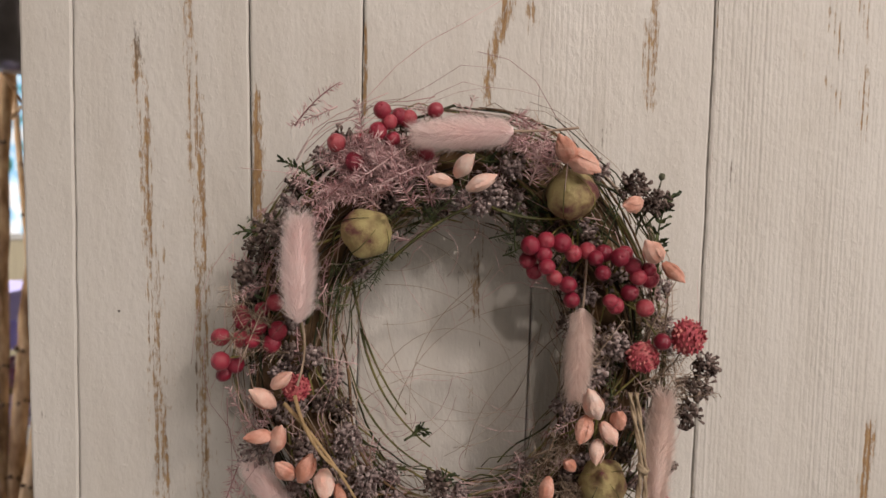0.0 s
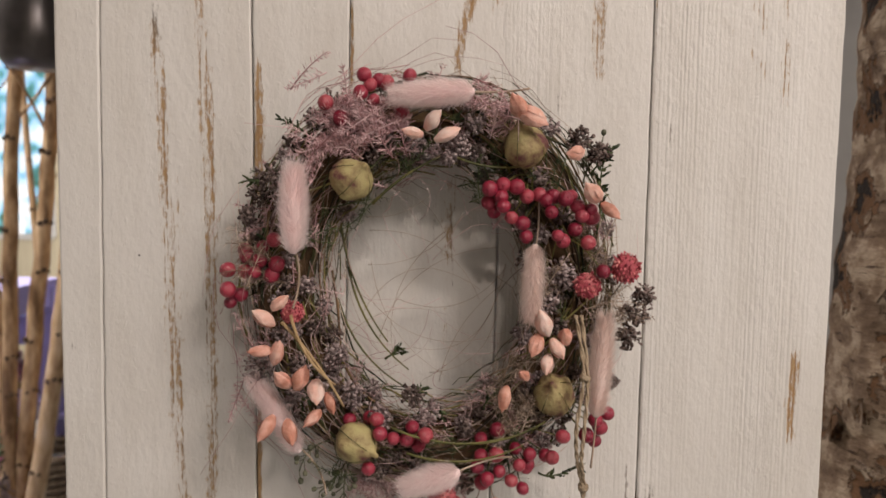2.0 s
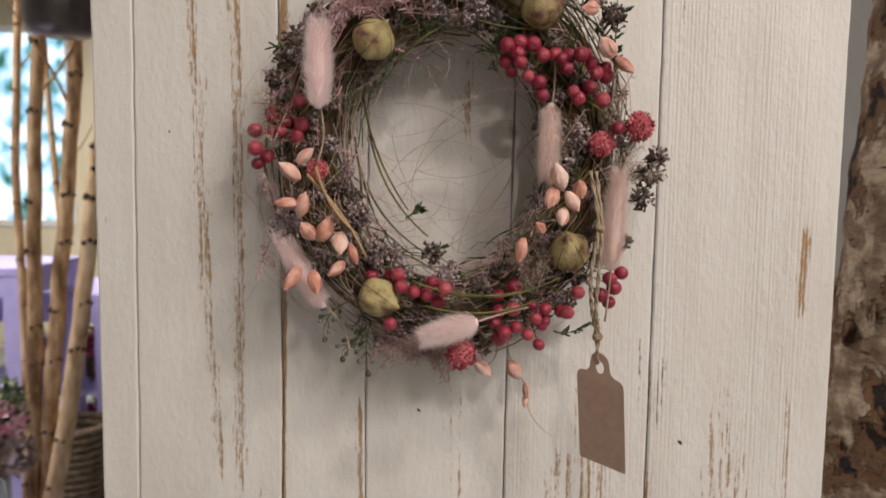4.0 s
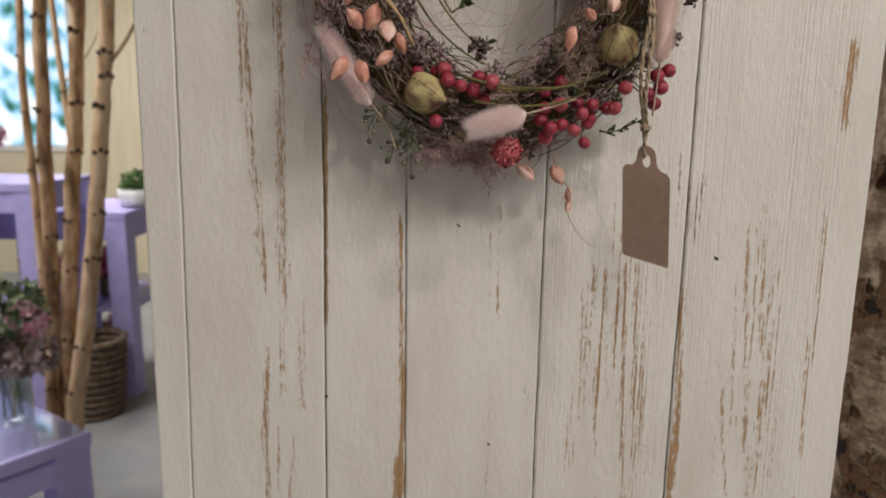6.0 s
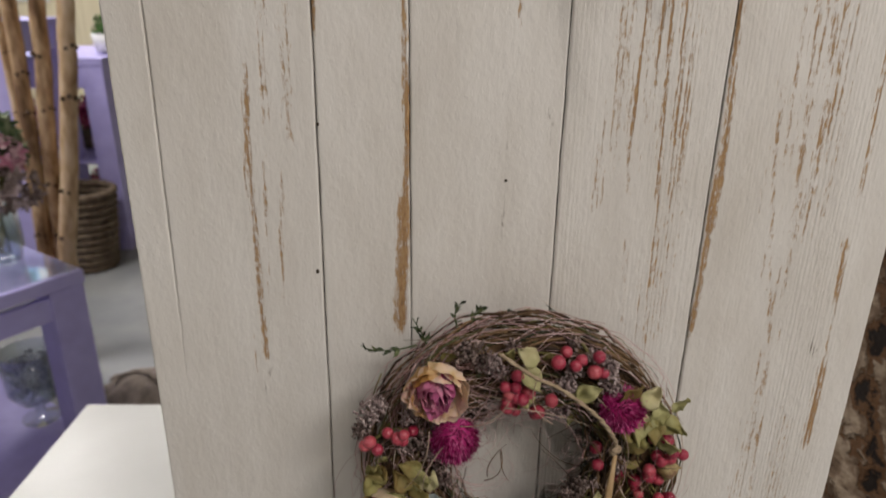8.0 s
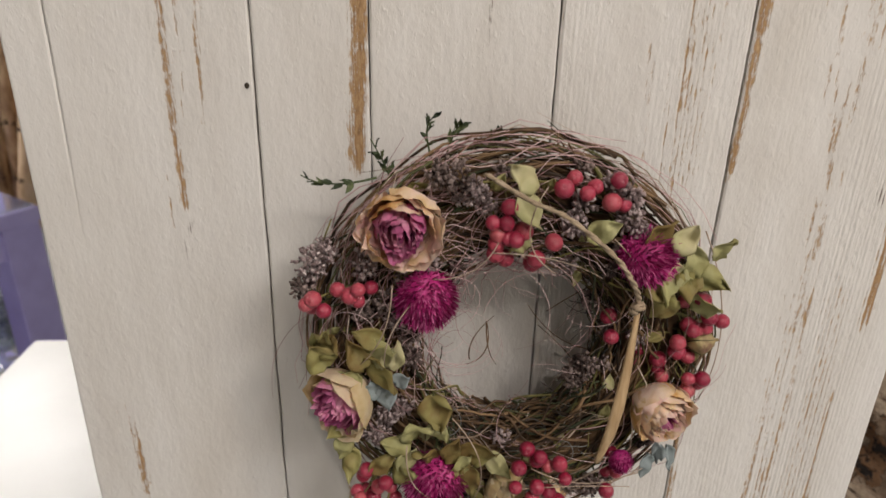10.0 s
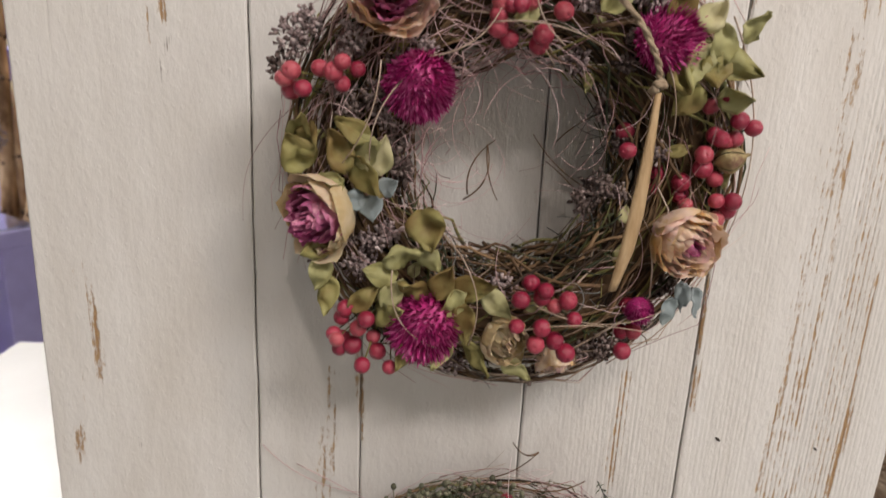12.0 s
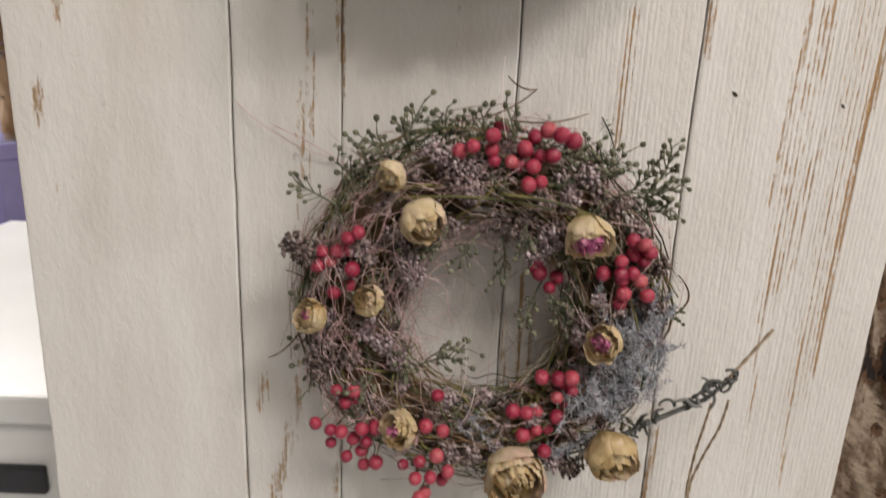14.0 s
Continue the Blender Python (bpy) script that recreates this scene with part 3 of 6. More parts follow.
CREAM = plain("cream_curtain", ((0.3, (0.62, 0.55, 0.38)), (0.7, (0.74, 0.67, 0.49))), 5, 0.85, (8, 8, 0.3))
PURPLE = plain("lilac_paint", ((0.3, (0.40, 0.36, 0.68)), (0.55, (0.46, 0.42, 0.76)), (0.8, (0.52, 0.48, 0.80))), 14, 0.42, relief=0.15, spread=0.1)
WHITE = plain("white_lacquer", ((0.3, (0.72, 0.72, 0.69)), (0.7, (0.77, 0.77, 0.74))), 9, 0.28, relief=0.05, spread=0.05)
BLACK = plain("black_metal", ((0.3, (0.014, 0.014, 0.016)), (0.7, (0.03, 0.03, 0.033))), 30, 0.35, spec=0.5)
BARK_POLE = plain("tan_birch_pole", ((0.30, (0.17, 0.095, 0.045)), (0.42, (0.38, 0.24, 0.125)), (0.56, (0.58, 0.41, 0.24)), (0.75, (0.72, 0.56, 0.38))), 14, 0.6, (2.2, 2.2, 0.7), relief=0.4, distance=0.004)
KNOT = plain("dark_knot", ((0.3, (0.045, 0.028, 0.018)), (0.7, (0.12, 0.075, 0.045))), 60, 0.85)
WICKER = plain("brown_wicker", ((0.3, (0.085, 0.06, 0.04)), (0.55, (0.17, 0.125, 0.085)), (0.8, (0.27, 0.21, 0.15))), 40, 0.8, per="island", relief=0.5)
MOSS = plain("bright_moss", ((0.3, (0.03, 0.075, 0.015)), (0.7, (0.09, 0.20, 0.04))), 70, 0.85, per="island")
PETAL_PINK = plain("pink_petal", ((0.25, (0.50, 0.19, 0.28)), (0.5, (0.66, 0.36, 0.44)), (0.8, (0.78, 0.58, 0.61))), 30, 0.6, per="island", spread=0.8)
PETAL_RED = plain("crimson_petal", ((0.25, (0.22, 0.012, 0.05)), (0.5, (0.42, 0.035, 0.11)), (0.8, (0.60, 0.12, 0.22))), 30, 0.6, per="island", spread=0.8)
PETAL_GREEN = plain("grey_green_leaf", ((0.25, (0.06, 0.10, 0.045)), (0.5, (0.14, 0.19, 0.09)), (0.8, (0.27, 0.30, 0.18))), 30, 0.65, per="island", spread=0.8)


def thin_glass():
    """Clear thin glass: mostly see-through, glossy at glancing angles."""
    m, tree, b = material("clear_glass", 0.04, 0.5)
    clear = tree.nodes.new("ShaderNodeBsdfTransparent")
    clear.inputs["Color"].default_value = (0.90, 0.94, 0.94, 1)
    gloss = tree.nodes.new("ShaderNodeBsdfGlossy")
    gloss.inputs["Roughness"].default_value = 0.04
    rim = tree.nodes.new("ShaderNodeLayerWeight")
    rim.inputs["Blend"].default_value = 0.5
    share = math_node(tree, "ADD", math_node(tree, "MULTIPLY", math_node(tree, "POWER", rim.outputs["Facing"], 3.0), 0.8), 0.11, clamp=True)
    both = tree.nodes.new("ShaderNodeMixShader")
    tree.links.new(share, both.inputs[0])
    tree.links.new(clear.outputs[0], both.inputs[1])
    tree.links.new(gloss.outputs[0], both.inputs[2])
    tree.links.new(both.outputs[0], tree.nodes["Material Output"].inputs["Surface"])
    return m


GLASSY = thin_glass()
GRAVEL = plain("dark_pebbles", ((0.3, (0.09, 0.10, 0.12)), (0.7, (0.26, 0.275, 0.31))), 60, 0.5, per="island")
PEBBLE = plain("blue_grey_pebble", ((0.3, (0.20, 0.22, 0.26)), (0.7, (0.46, 0.49, 0.54))), 60, 0.5, per="island", spread=0.6)


def glow_material(name, stops, scale, strength):
    m = bpy.data.materials.new(name)
    m.use_nodes = True
    tree = m.node_tree
    tree.nodes.clear()
    out = tree.nodes.new("ShaderNodeOutputMaterial")
    em = tree.nodes.new("ShaderNodeEmission")
    em.inputs["Strength"].default_value = strength
    tree.links.new(ramp(tree, noise_at(tree, scale, (1, 1, 0.8), 1.5, 0.5), stops), em.inputs["Color"])
    tree.links.new(em.outputs[0], out.inputs["Surface"])
    return m


OUTDOORS = glow_material("bright_outdoors", ((0.32, (0.04, 0.12, 0.08)), (0.40, (0.14, 0.38, 0.40)), (0.46, (0.34, 0.62, 0.88)), (0.53, (0.66, 0.90, 1.0)), (0.60, (1.0, 1.0, 0.96))), 4.6, 2.1)
FILL_GLOW = glow_material("fill_panel_diffuser", ((0.3, (1.0, 0.95, 0.86)), (0.7, (1.0, 0.96, 0.88))), 1.0, 3.0)

X0, X1, Y0, Y1, TOP = -5.0, 2.6, -3.4, 5.6, 3.0


def slab(name, lo, hi, mat, label, kind="structure", category=""):
    g = Geo()
    g.box(lo, hi)
    ob = part(name, g, mat, None, "", smooth=False)
    return tagged(ob, label, category or name.split("_")[0], "", kind)


slab("floor", (X0, Y0, -0.12), (X1, Y1, 0.0), FLOOR, "grey polished concrete shop floor", category="floor")
slab("ceiling", (X0, Y0, TOP), (X1, Y1, TOP + 0.1), WALL, "pale plastered shop ceiling", category="ceiling")
slab("wall_south", (X0, Y0 - 0.1, 0.0), (X1, Y0, TOP), WALL, "pale plastered shop wall", category="wall")
slab("wall_east", (X1, Y0, 0.0), (X1 + 0.1, Y1, TOP), WALL, "pale plastered shop wall", category="wall")
slab("wall_west", (X0 - 0.1, Y0, 0.0), (X0, Y1, TOP), WALL, "pale plastered shop wall", category="wall")
# north wall with one wide window opening
WX0, WX1, WZ0, WZ1 = -4.8, -3.22, 1.10, 2.75
g = Geo()
g.box((X0, Y1, 0), (WX0, Y1 + 0.12, TOP))
g.box((WX1, Y1, 0), (X1, Y1 + 0.12, TOP))
g.box((WX0, Y1, 0), (WX1, Y1 + 0.12, WZ0))
g.box((WX0, Y1, WZ1), (WX1, Y1 + 0.12, TOP))
tagged(part("wall_north", g, CREAM, None, smooth=False), "cream plastered wall with a wide shop window", "wall", "", "structure")
win = thing("window_1", (0, 0, 0), "wide shop window with slim white bars and bright daylight", "window", "", "structure")
for k in range(3):
    x = WX0 + (WX1 - WX0) * k / 2
    g = Geo()
    g.box((x - 0.025, Y1 - 0.02, WZ0), (x + 0.025, Y1 + 0.05, WZ1))
    part("window_bar", g, WHITE, win, smooth=False)
for z in (WZ0, WZ1):
    g = Geo()
    g.box((WX0, Y1 - 0.015, z - 0.025), (WX1, Y1 + 0.045, z + 0.025))
    part("window_rail", g, WHITE, win, smooth=False)
slab("backdrop", (-8.5, 7.6, -0.5), (0.0, 7.65, 4.5), OUTDOORS, "blurred bright daylight and greenery outside", category="backdrop")

# grey partition behind the birch trunk
slab("wall_partition", (0.30, 0.46, 0.0), (X1, 0.54, TOP), GREY_WALL, "grey painted partition panel in shade", category="wall")

# Housings and glowing discs for the added fill lamps.
for eye, power in FILL_PANELS:
    fix = thing("ceiling_fill_panel", eye, "unseen round white ceiling panel added as fill light", "lamp", "ceiling lamps")
    g = Geo()
    g.lathe(((0.55, 0.068), (0.58, 0.05), (0.58, 0.012), (0.56, 0.0)), sides=40)
    part("frame", g, WHITE, fix)
    g = Geo()
    g.lathe(((0.50, 0.001), (0.54, -0.006), (0.545, -0.012), (0.30, -0.0125)), sides=40)
    part("diffuser", g, FILL_GLOW, fix, "glowing diffuser")
# Housings for the assumed spots, out of view.
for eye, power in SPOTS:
    fix = thing("ceiling_spot", eye, "small black ceiling spotlight, assumed out of view", "lamp", "ceiling spotlights")
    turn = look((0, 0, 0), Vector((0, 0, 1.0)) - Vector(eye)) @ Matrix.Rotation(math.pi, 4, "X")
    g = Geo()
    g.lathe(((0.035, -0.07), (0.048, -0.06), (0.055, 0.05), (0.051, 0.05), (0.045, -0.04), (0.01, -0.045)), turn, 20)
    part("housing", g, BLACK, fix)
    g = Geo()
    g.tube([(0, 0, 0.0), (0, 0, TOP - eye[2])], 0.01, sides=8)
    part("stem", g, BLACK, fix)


def build_table(name, place, size, mat, label, leg=0.07, apron=0.09, shelf=None, category="table", turn=0.0, gap=0.0):
    """Square-legged table; place is the middle of its foot."""
    sx, sy, h = size
    ob = thing(name, place, label, category)
    ob.rotation_euler = (0, 0, turn)
    g = Geo()
    g.box((-sx / 2, -sy / 2, h - 0.035), (sx / 2, sy / 2, h))
    part("tabletop", g, mat, ob, smooth=False, bevel=0.003)
    for x in (-1, 1):
        for y in (-1, 1):
            g = Geo()
            cx, cy = x * (sx / 2 - leg / 2 - 0.004), y * (sy / 2 - leg / 2 - 0.004)
            g.box((cx - leg / 2, cy - leg / 2, 0), (cx + leg / 2, cy + leg / 2, h - 0.0355))
            part("leg", g, mat, ob, smooth=False, bevel=0.003)
    for s in (-1, 1):
        g = Geo()
        g.box((-sx / 2 + leg, s * (sy / 2 - 0.022) - 0.011, h - 0.036 - gap - apron), (sx / 2 - leg, s * (sy / 2 - 0.022) + 0.011, h - 0.0358 - gap))
        part("apron", g, mat, ob, smooth=False, bevel=0.002)
        g = Geo()
        g.box((s * (sx / 2 - 0.022) - 0.011, -sy / 2 + leg, h - 0.036 - gap - apron), (s * (sx / 2 - 0.022) + 0.011, sy / 2 - leg, h - 0.0358 - gap))
        part("apron", g, mat, ob, smooth=False, bevel=0.002)
    if shelf is not None:
        g = Geo()
        g.box((-sx / 2 + 0.01, -sy / 2 + 0.01, shelf - 0.02), (sx / 2 - 0.01, sy / 2 - 0.01, shelf))
        part("shelf", g, mat, ob, smooth=False, bevel=0.002)
    return ob


# near lilac table: one corner stands at (-0.92, 1.19), turned to the board
NT, NS, NTURN = 0.574, (0.95, 0.75), radians(-34)
corner = Vector((-0.923, 1.194, 0))
mid = corner - Matrix.Rotation(NTURN, 3, "Z") @ Vector((NS[0] / 2, NS[1] / 2 * 0 + -NS[1] / 2 * -1, 0))
build_table("display_table", (mid.x, mid.y, 0), (NS[0], NS[1], NT), PURPLE, "lilac-painted wooden display table with a glass top", 0.085, 0.06, 0.075, turn=NTURN, gap=0.014)
g = Geo()
g.box((-NS[0] / 2 + 0.01, -NS[1] / 2 + 0.01, 0), (NS[0] / 2 - 0.01, NS[1] / 2 - 0.01, 0.006))
pane = part("glass_sheet", g, GLASSY, None, smooth=False)
pane.location, pane.rotation_euler = (mid.x, mid.y, NT + 0.001), (0, 0, NTURN)
pane.visible_shadow = False
tagged(pane, "clear glass sheet lying on the lilac table", "glass sheet")

build_table("far_display_table", (-1.98, 3.10, 0), (0.85, 0.60, 0.92), PURPLE, "tall lilac-painted wooden display table", 0.10, 0.10, 0.45)
build_table("side_display_table", (-2.22, 2.65, 0), (0.95, 0.5, 1.09), PURPLE, "lilac-painted shelf table with pots below", 0.08, 0.09, 0.55)

# white counter block with a dark label slot in its front
counter = thing("white_counter", (-0.36, 0.401, 0), "low white lacquered counter with a black slot in front", "counter")
g = Geo()
g.box((-0.31, -0.266, 0.505), (0.31, 0.266, 0.533))
part("countertop", g, WHITE, counter, smooth=False, bevel=0.004)
g = Geo()
g.box((-0.298, -0.254, 0.0), (0.298, 0.254, 0.5045))
part("body", g, WHITE, counter, smooth=False, bevel=0.003)
g = Geo()
g.box((-0.15, -0.262, 0.436), (0.032, -0.2545, 0.463))
part("slot", g, BLACK, counter, "black recessed handle slot", smooth=False, bevel=0.003)


def build_pole(name, pts, r, label):
    ob = thing(name, pts[0], label, "birch pole", "bundle of birch poles")
    o = Vector(pts[0])
    g = Geo()
    fine = []
    for a, b in zip(pts, pts[1:]):
        for k in range(6):
            p = Vector(a).lerp(Vector(b), k / 6)
            fine.append(p - o + Vector((uni(-1, 1), uni(-1, 1), 0)) * r * 0.12)
    fine.append(Vector(pts[-1]) - o)
    g.tube(fine, r, r * 0.7, 12)
    part("trunk", g, BARK_POLE, ob)
    for k in range(12):
        i = min(len(fine) - 2, 1 + int(k * (len(fine) - 2) / 11.5))
        p = fine[i].lerp(fine[i + 1], uni(0, 1))
        s = uni(-2.6, -0.4)
        d = Vector((math.cos(s), math.sin(s), 0.5))
        g = Geo()
        for q in (-0.75, 0.0, 0.75):
            e = Vector((math.cos(s + q), math.sin(s + q), 0.12 if q else 0.4))
            g.tube([p + e * r * 0.5, p + e * r * (0.98 if q else 1.08), p + e * r * (1.02 if q else 1.18)], r * uni(0.22, 0.40), r * 0.12, 7)
        part("knot", g, KNOT, ob, "dark branch knot")
    for k in range(2):
        i = len(fine) - 4 - 5 * k
        p = fine[i]
        g = Geo()
        side = uni(-1, 1)
        g.tube(arc_points(p, p + Vector((0.22 * side, -0.05, 0.4)), (0.04, 0, -0.03), 7), r * 0.22, r * 0.08, 5)
        part("branch", g, BARK_POLE, ob)


POLES = (
    (((-1.37, 1.75, 0.0), (-1.345, 1.75, 0.42), (-1.31, 1.75, 0.86), (-1.295, 1.75, 1.37), (-1.26, 1.75, 1.88), (-1.22, 1.75, 2.6)), 0.026),
    (((-1.345, 1.79, 0.0), (-1.31, 1.78, 0.42), (-1.25, 1.75, 0.9), (-1.19, 1.75, 1.37), (-1.15, 1.75, 1.78), (-1.10, 1.75, 2.5)), 0.028),
    (((-1.31, 1.72, 0.0), (-1.26, 1.73, 0.42), (-1.165, 1.75, 0.95), (-1.11, 1.75, 1.37), (-1.08, 1.75, 1.58), (-1.00, 1.76, 2.4)), 0.030),
    (((-1.42, 1.84, 0.0), (-1.405, 1.85, 0.7), (-1.40, 1.85, 1.04), (-1.41, 1.85, 1.48), (-1.38, 1.85, 1.96), (-1.36, 1.85, 2.5)), 0.015),
    (((-1.40, 1.85, 0.0), (-1.355, 1.86, 0.5), (-1.30, 1.86, 0.9), (-1.27, 1.86, 1.2), (-1.29, 1.86, 1.6), (-1.32, 1.86, 2.2)), 0.013),
)
for pts, r in POLES:
    build_pole("birch_pole", pts, r, "tall thin tan birch pole with dark knots")

SMOKED = plain("smoked_metal", ((0.3, (0.07, 0.062, 0.060)), (0.7, (0.12, 0.105, 0.10))), 20, 0.28, spec=0.5, metal=0.7, relief=0.05)
# hanging dark lamp shade
ob = thing("pendant_lamp", (-0.90, 1.22, 1.86), "glossy dark smoked-metal pendant lamp shade", "lamp")
g = Geo()
g.lathe(((0.062, -0.078), (0.076, -0.06), (0.080, 0.0), (0.078, 0.16), (0.05, 0.2), (0.012, 0.215)), sides=28)
part("shade", g, SMOKED, ob)
g = Geo()
g.tube([(0, 0, 0.21), (0, 0, TOP - 1.86)], 0.004, sides=6)
part("cable", g, BLACK, ob)

# woven basket on the floor
ob = thing("woven_basket", (-1.66, 2.60, 0), "round brown woven plant basket on the floor", "basket")
for k in range(11):
    z = 0.018 + k * 0.034
    rr = 0.108 + 0.0035 * k
    g = Geo()
    ring = [(rr * math.cos(a * math.pi / 16), rr * math.sin(a * math.pi / 16), z + 0.004 * math.sin(a * 3 + k)) for a in range(33)]
    g.tube(ring, 0.018, sides=7)
    part("woven_band", g, WICKER, ob)
g = Geo()
g.lathe(((0.10, 0.005), (0.118, 0.30), (0.09, 0.31), (0.02, 0.312)), sides=24)
part("soil", g, GRAVEL, ob, "dark soil")


def blossoms(geo, centre, size, count, petal, r):
    """Clump of small cupped petals."""
    for k in range(count):
        d = Vector((rng.gauss(0, 1), rng.gauss(0, 1), rng.gauss(0, 1))).normalized()
        p = Vector(centre) + Vector((d.x * size[0], d.y * size[1], d.z * size[2])) * uni(0.6, 1.0)
        m = Matrix.Translation(p) @ facing(d + Vector((uni(-.4, .4), uni(-.4, .4), uni(-.4, .4))))
        for q in range(petal):
            a = 2 * math.pi * q / petal + uni(-.2, .2)
            mm = m @ Matrix.Rotation(a, 4, "Z")
            geo.grid(lambda u, v: mm @ Vector((r * v * 1.2, r * 0.7 * (u - 0.5) * math.sin(math.pi * (0.12 + 0.8 * v)), r * 0.5 * v * v)), 2, 3)


ob = thing("flower_vase", (-1.13, 1.22, NT + 0.008), "glass vase with pink and grey-green flowers", "vase")
g = Geo()
g.lathe(((0.030, 0.0), (0.042, 0.004), (0.046, 0.06), (0.040, 0.13), (0.047, 0.15), (0.044, 0.15), (0.037, 0.13), (0.043, 0.06), (0.038, 0.008), (0.005, 0.007)), sides=24)
vase = part("glass", g, GLASSY, ob, "clear glass body")
vase.visible_shadow = False
for centre, size, n, mat, nm in (((0.0, 0, 0.30), (0.11, 0.10, 0.09), 110, PETAL_GREEN, "foliage"), ((0.085, -0.04, 0.29), (0.042, 0.035, 0.045), 26, PETAL_PINK, "blossom"),
                                 ((0.06, -0.03, 0.20), (0.09, 0.07, 0.055), 70, LIMO, "faded_blossom"), ((-0.06, 0, 0.37), (0.05, 0.05, 0.04), 22, PETAL_GREEN, "foliage")):
    g = Geo()
    blossoms(g, centre, size, n, 5, 0.018)
    part(nm, g, mat, ob)
g = Geo()
for k in range(9):
    g.tube(arc_points((uni(-.02, .02), uni(-.02, .02), 0.02), (uni(-.06, .06), uni(-.05, .05), 0.26), (0, 0, 0), 4), 0.002, sides=5)
part("stem", g, GREEN_STEM, ob)

ob = thing("glass_jar", (-1.17, 1.28, 0.0755), "footed glass jar filled with blue-grey pebbles", "jar")
g = Geo()
g.lathe(((0.05, 0.0), (0.052, 0.006), (0.012, 0.02), (0.012, 0.05), (0.05, 0.065), (0.072, 0.10), (0.076, 0.22), (0.073, 0.22), (0.068, 0.10), (0.045, 0.07), (0.004, 0.06)), sides=28)
jar = part("bowl", g, GLASSY, ob)
jar.visible_shadow = False
g = Geo()
for k in range(260):
    a, rr = uni(0, 6.3), 0.062 * math.sqrt(uni(0, 1))
    s = uni(0.006, 0.009)
    g.lathe(((s * 0.4, -s * .6), (s, 0), (s * .5, s * .6)), Matrix.Translation((rr * math.cos(a), rr * math.sin(a), uni(0.082, 0.195))) @ facing((uni(-1, 1), uni(-1, 1), uni(0, 1))), 6)
part("pebble_filling", g, PEBBLE, ob, "blue-grey pebbles")["kind"] = "stuff"

ob = thing("moss_pot", (-1.60, 3.05, 0.921), "white pot with a bright green moss ball", "plant")
g = Geo()
g.lathe(((0.05, 0), (0.085, 0.01), (0.095, 0.09), (0.088, 0.09), (0.07, 0.03), (0.01, 0.02)), sides=24)
part("pot", g, WHITE, ob)
g = Geo()
blossoms(g, (0, 0, 0.12), (0.085, 0.085, 0.065), 240, 4, 0.013)
part("moss", g, MOSS, ob)

for x, y, z, mat, nm, lab in ((-1.86, 2.6, 0.40, PETAL_RED, "potted_cyclamen", "crimson potted flowers under the lilac table"), (-2.05, 2.95, 0.64, PETAL_PINK, "potted_begonia", "pink potted flowers on the table shelf"),
                              (-1.80, 3.1, 0.62, PETAL_RED, "potted_cyclamen", "crimson potted flowers on the table shelf"), (-2.25, 2.62, 0.75, PETAL_PINK, "potted_begonia", "pink potted flowers on the table shelf"),
                              (-1.75, 3.0, 0.27, PETAL_RED, "potted_cyclamen", "crimson potted flowers near the basket"),
                              (-2.30, 2.62, 1.30, PETAL_GREEN, "potted_ivy", "green potted plant on the lilac table"), (-2.08, 2.60, 1.28, PETAL_PINK, "potted_begonia", "pink potted flowers on the lilac table")):
    base = {True: 0.0}.get(z < 0.5, 0.451 if y > 2.8 else 0.551)
    if z > 1.1:
        base = 1.091
    ob = thing(nm, (x, y, base), lab, "potted plant")
    g = Geo()
    g.lathe(((0.05, 0.0), (0.055, 0.005), (0.07, max(z - base - 0.07, 0.05)), (0.06, max(z - base - 0.07, 0.05)), (0.01, max(z - base - 0.09, 0.03))), sides=20)
    part("pot", g, WICKER, ob)
    g = Geo()
    blossoms(g, (0, 0, z - base), (0.11, 0.10, 0.085), 80, 5, 0.024)
    part("blossom", g, mat, ob)


SACK = plain("grey_sackcloth", ((0.3, (0.16, 0.13, 0.11)), (0.7, (0.30, 0.25, 0.21))), 30, 0.9, relief=0.6, distance=0.003)
ob = thing("crumpled_sack", (-0.93, 1.42, 0), "crumpled grey-brown sack lying on the floor", "sack")
g = Geo()
g.lathe([(0.15 * max(0.05, math.cos(1.5 * k / 8)) ** 0.6, 0.14 * k / 8) for k in range(9)], None, 28,
        lambda a, t: 1 + 0.35 * noise.noise(Vector((math.cos(a) * 2.2, math.sin(a) * 2.2, t * 2.5))) + 0.12 * noise.noise(Vector((math.cos(a) * 6, math.sin(a) * 6, t * 6))))
part("cloth", g, SACK, ob)
g = Geo()
g.grid(lambda u, v: (-0.10 + 0.2 * u, 0.02 * math.sin(5 * u) + 0.05 * (v - 0.5), 0.12 + 0.03 * math.sin(math.pi * u) * (1 - v) + 0.012 * noise.noise(Vector((u * 5, v * 5, 1)))), 12, 6)
part("folded_rim", g, SACK, ob)

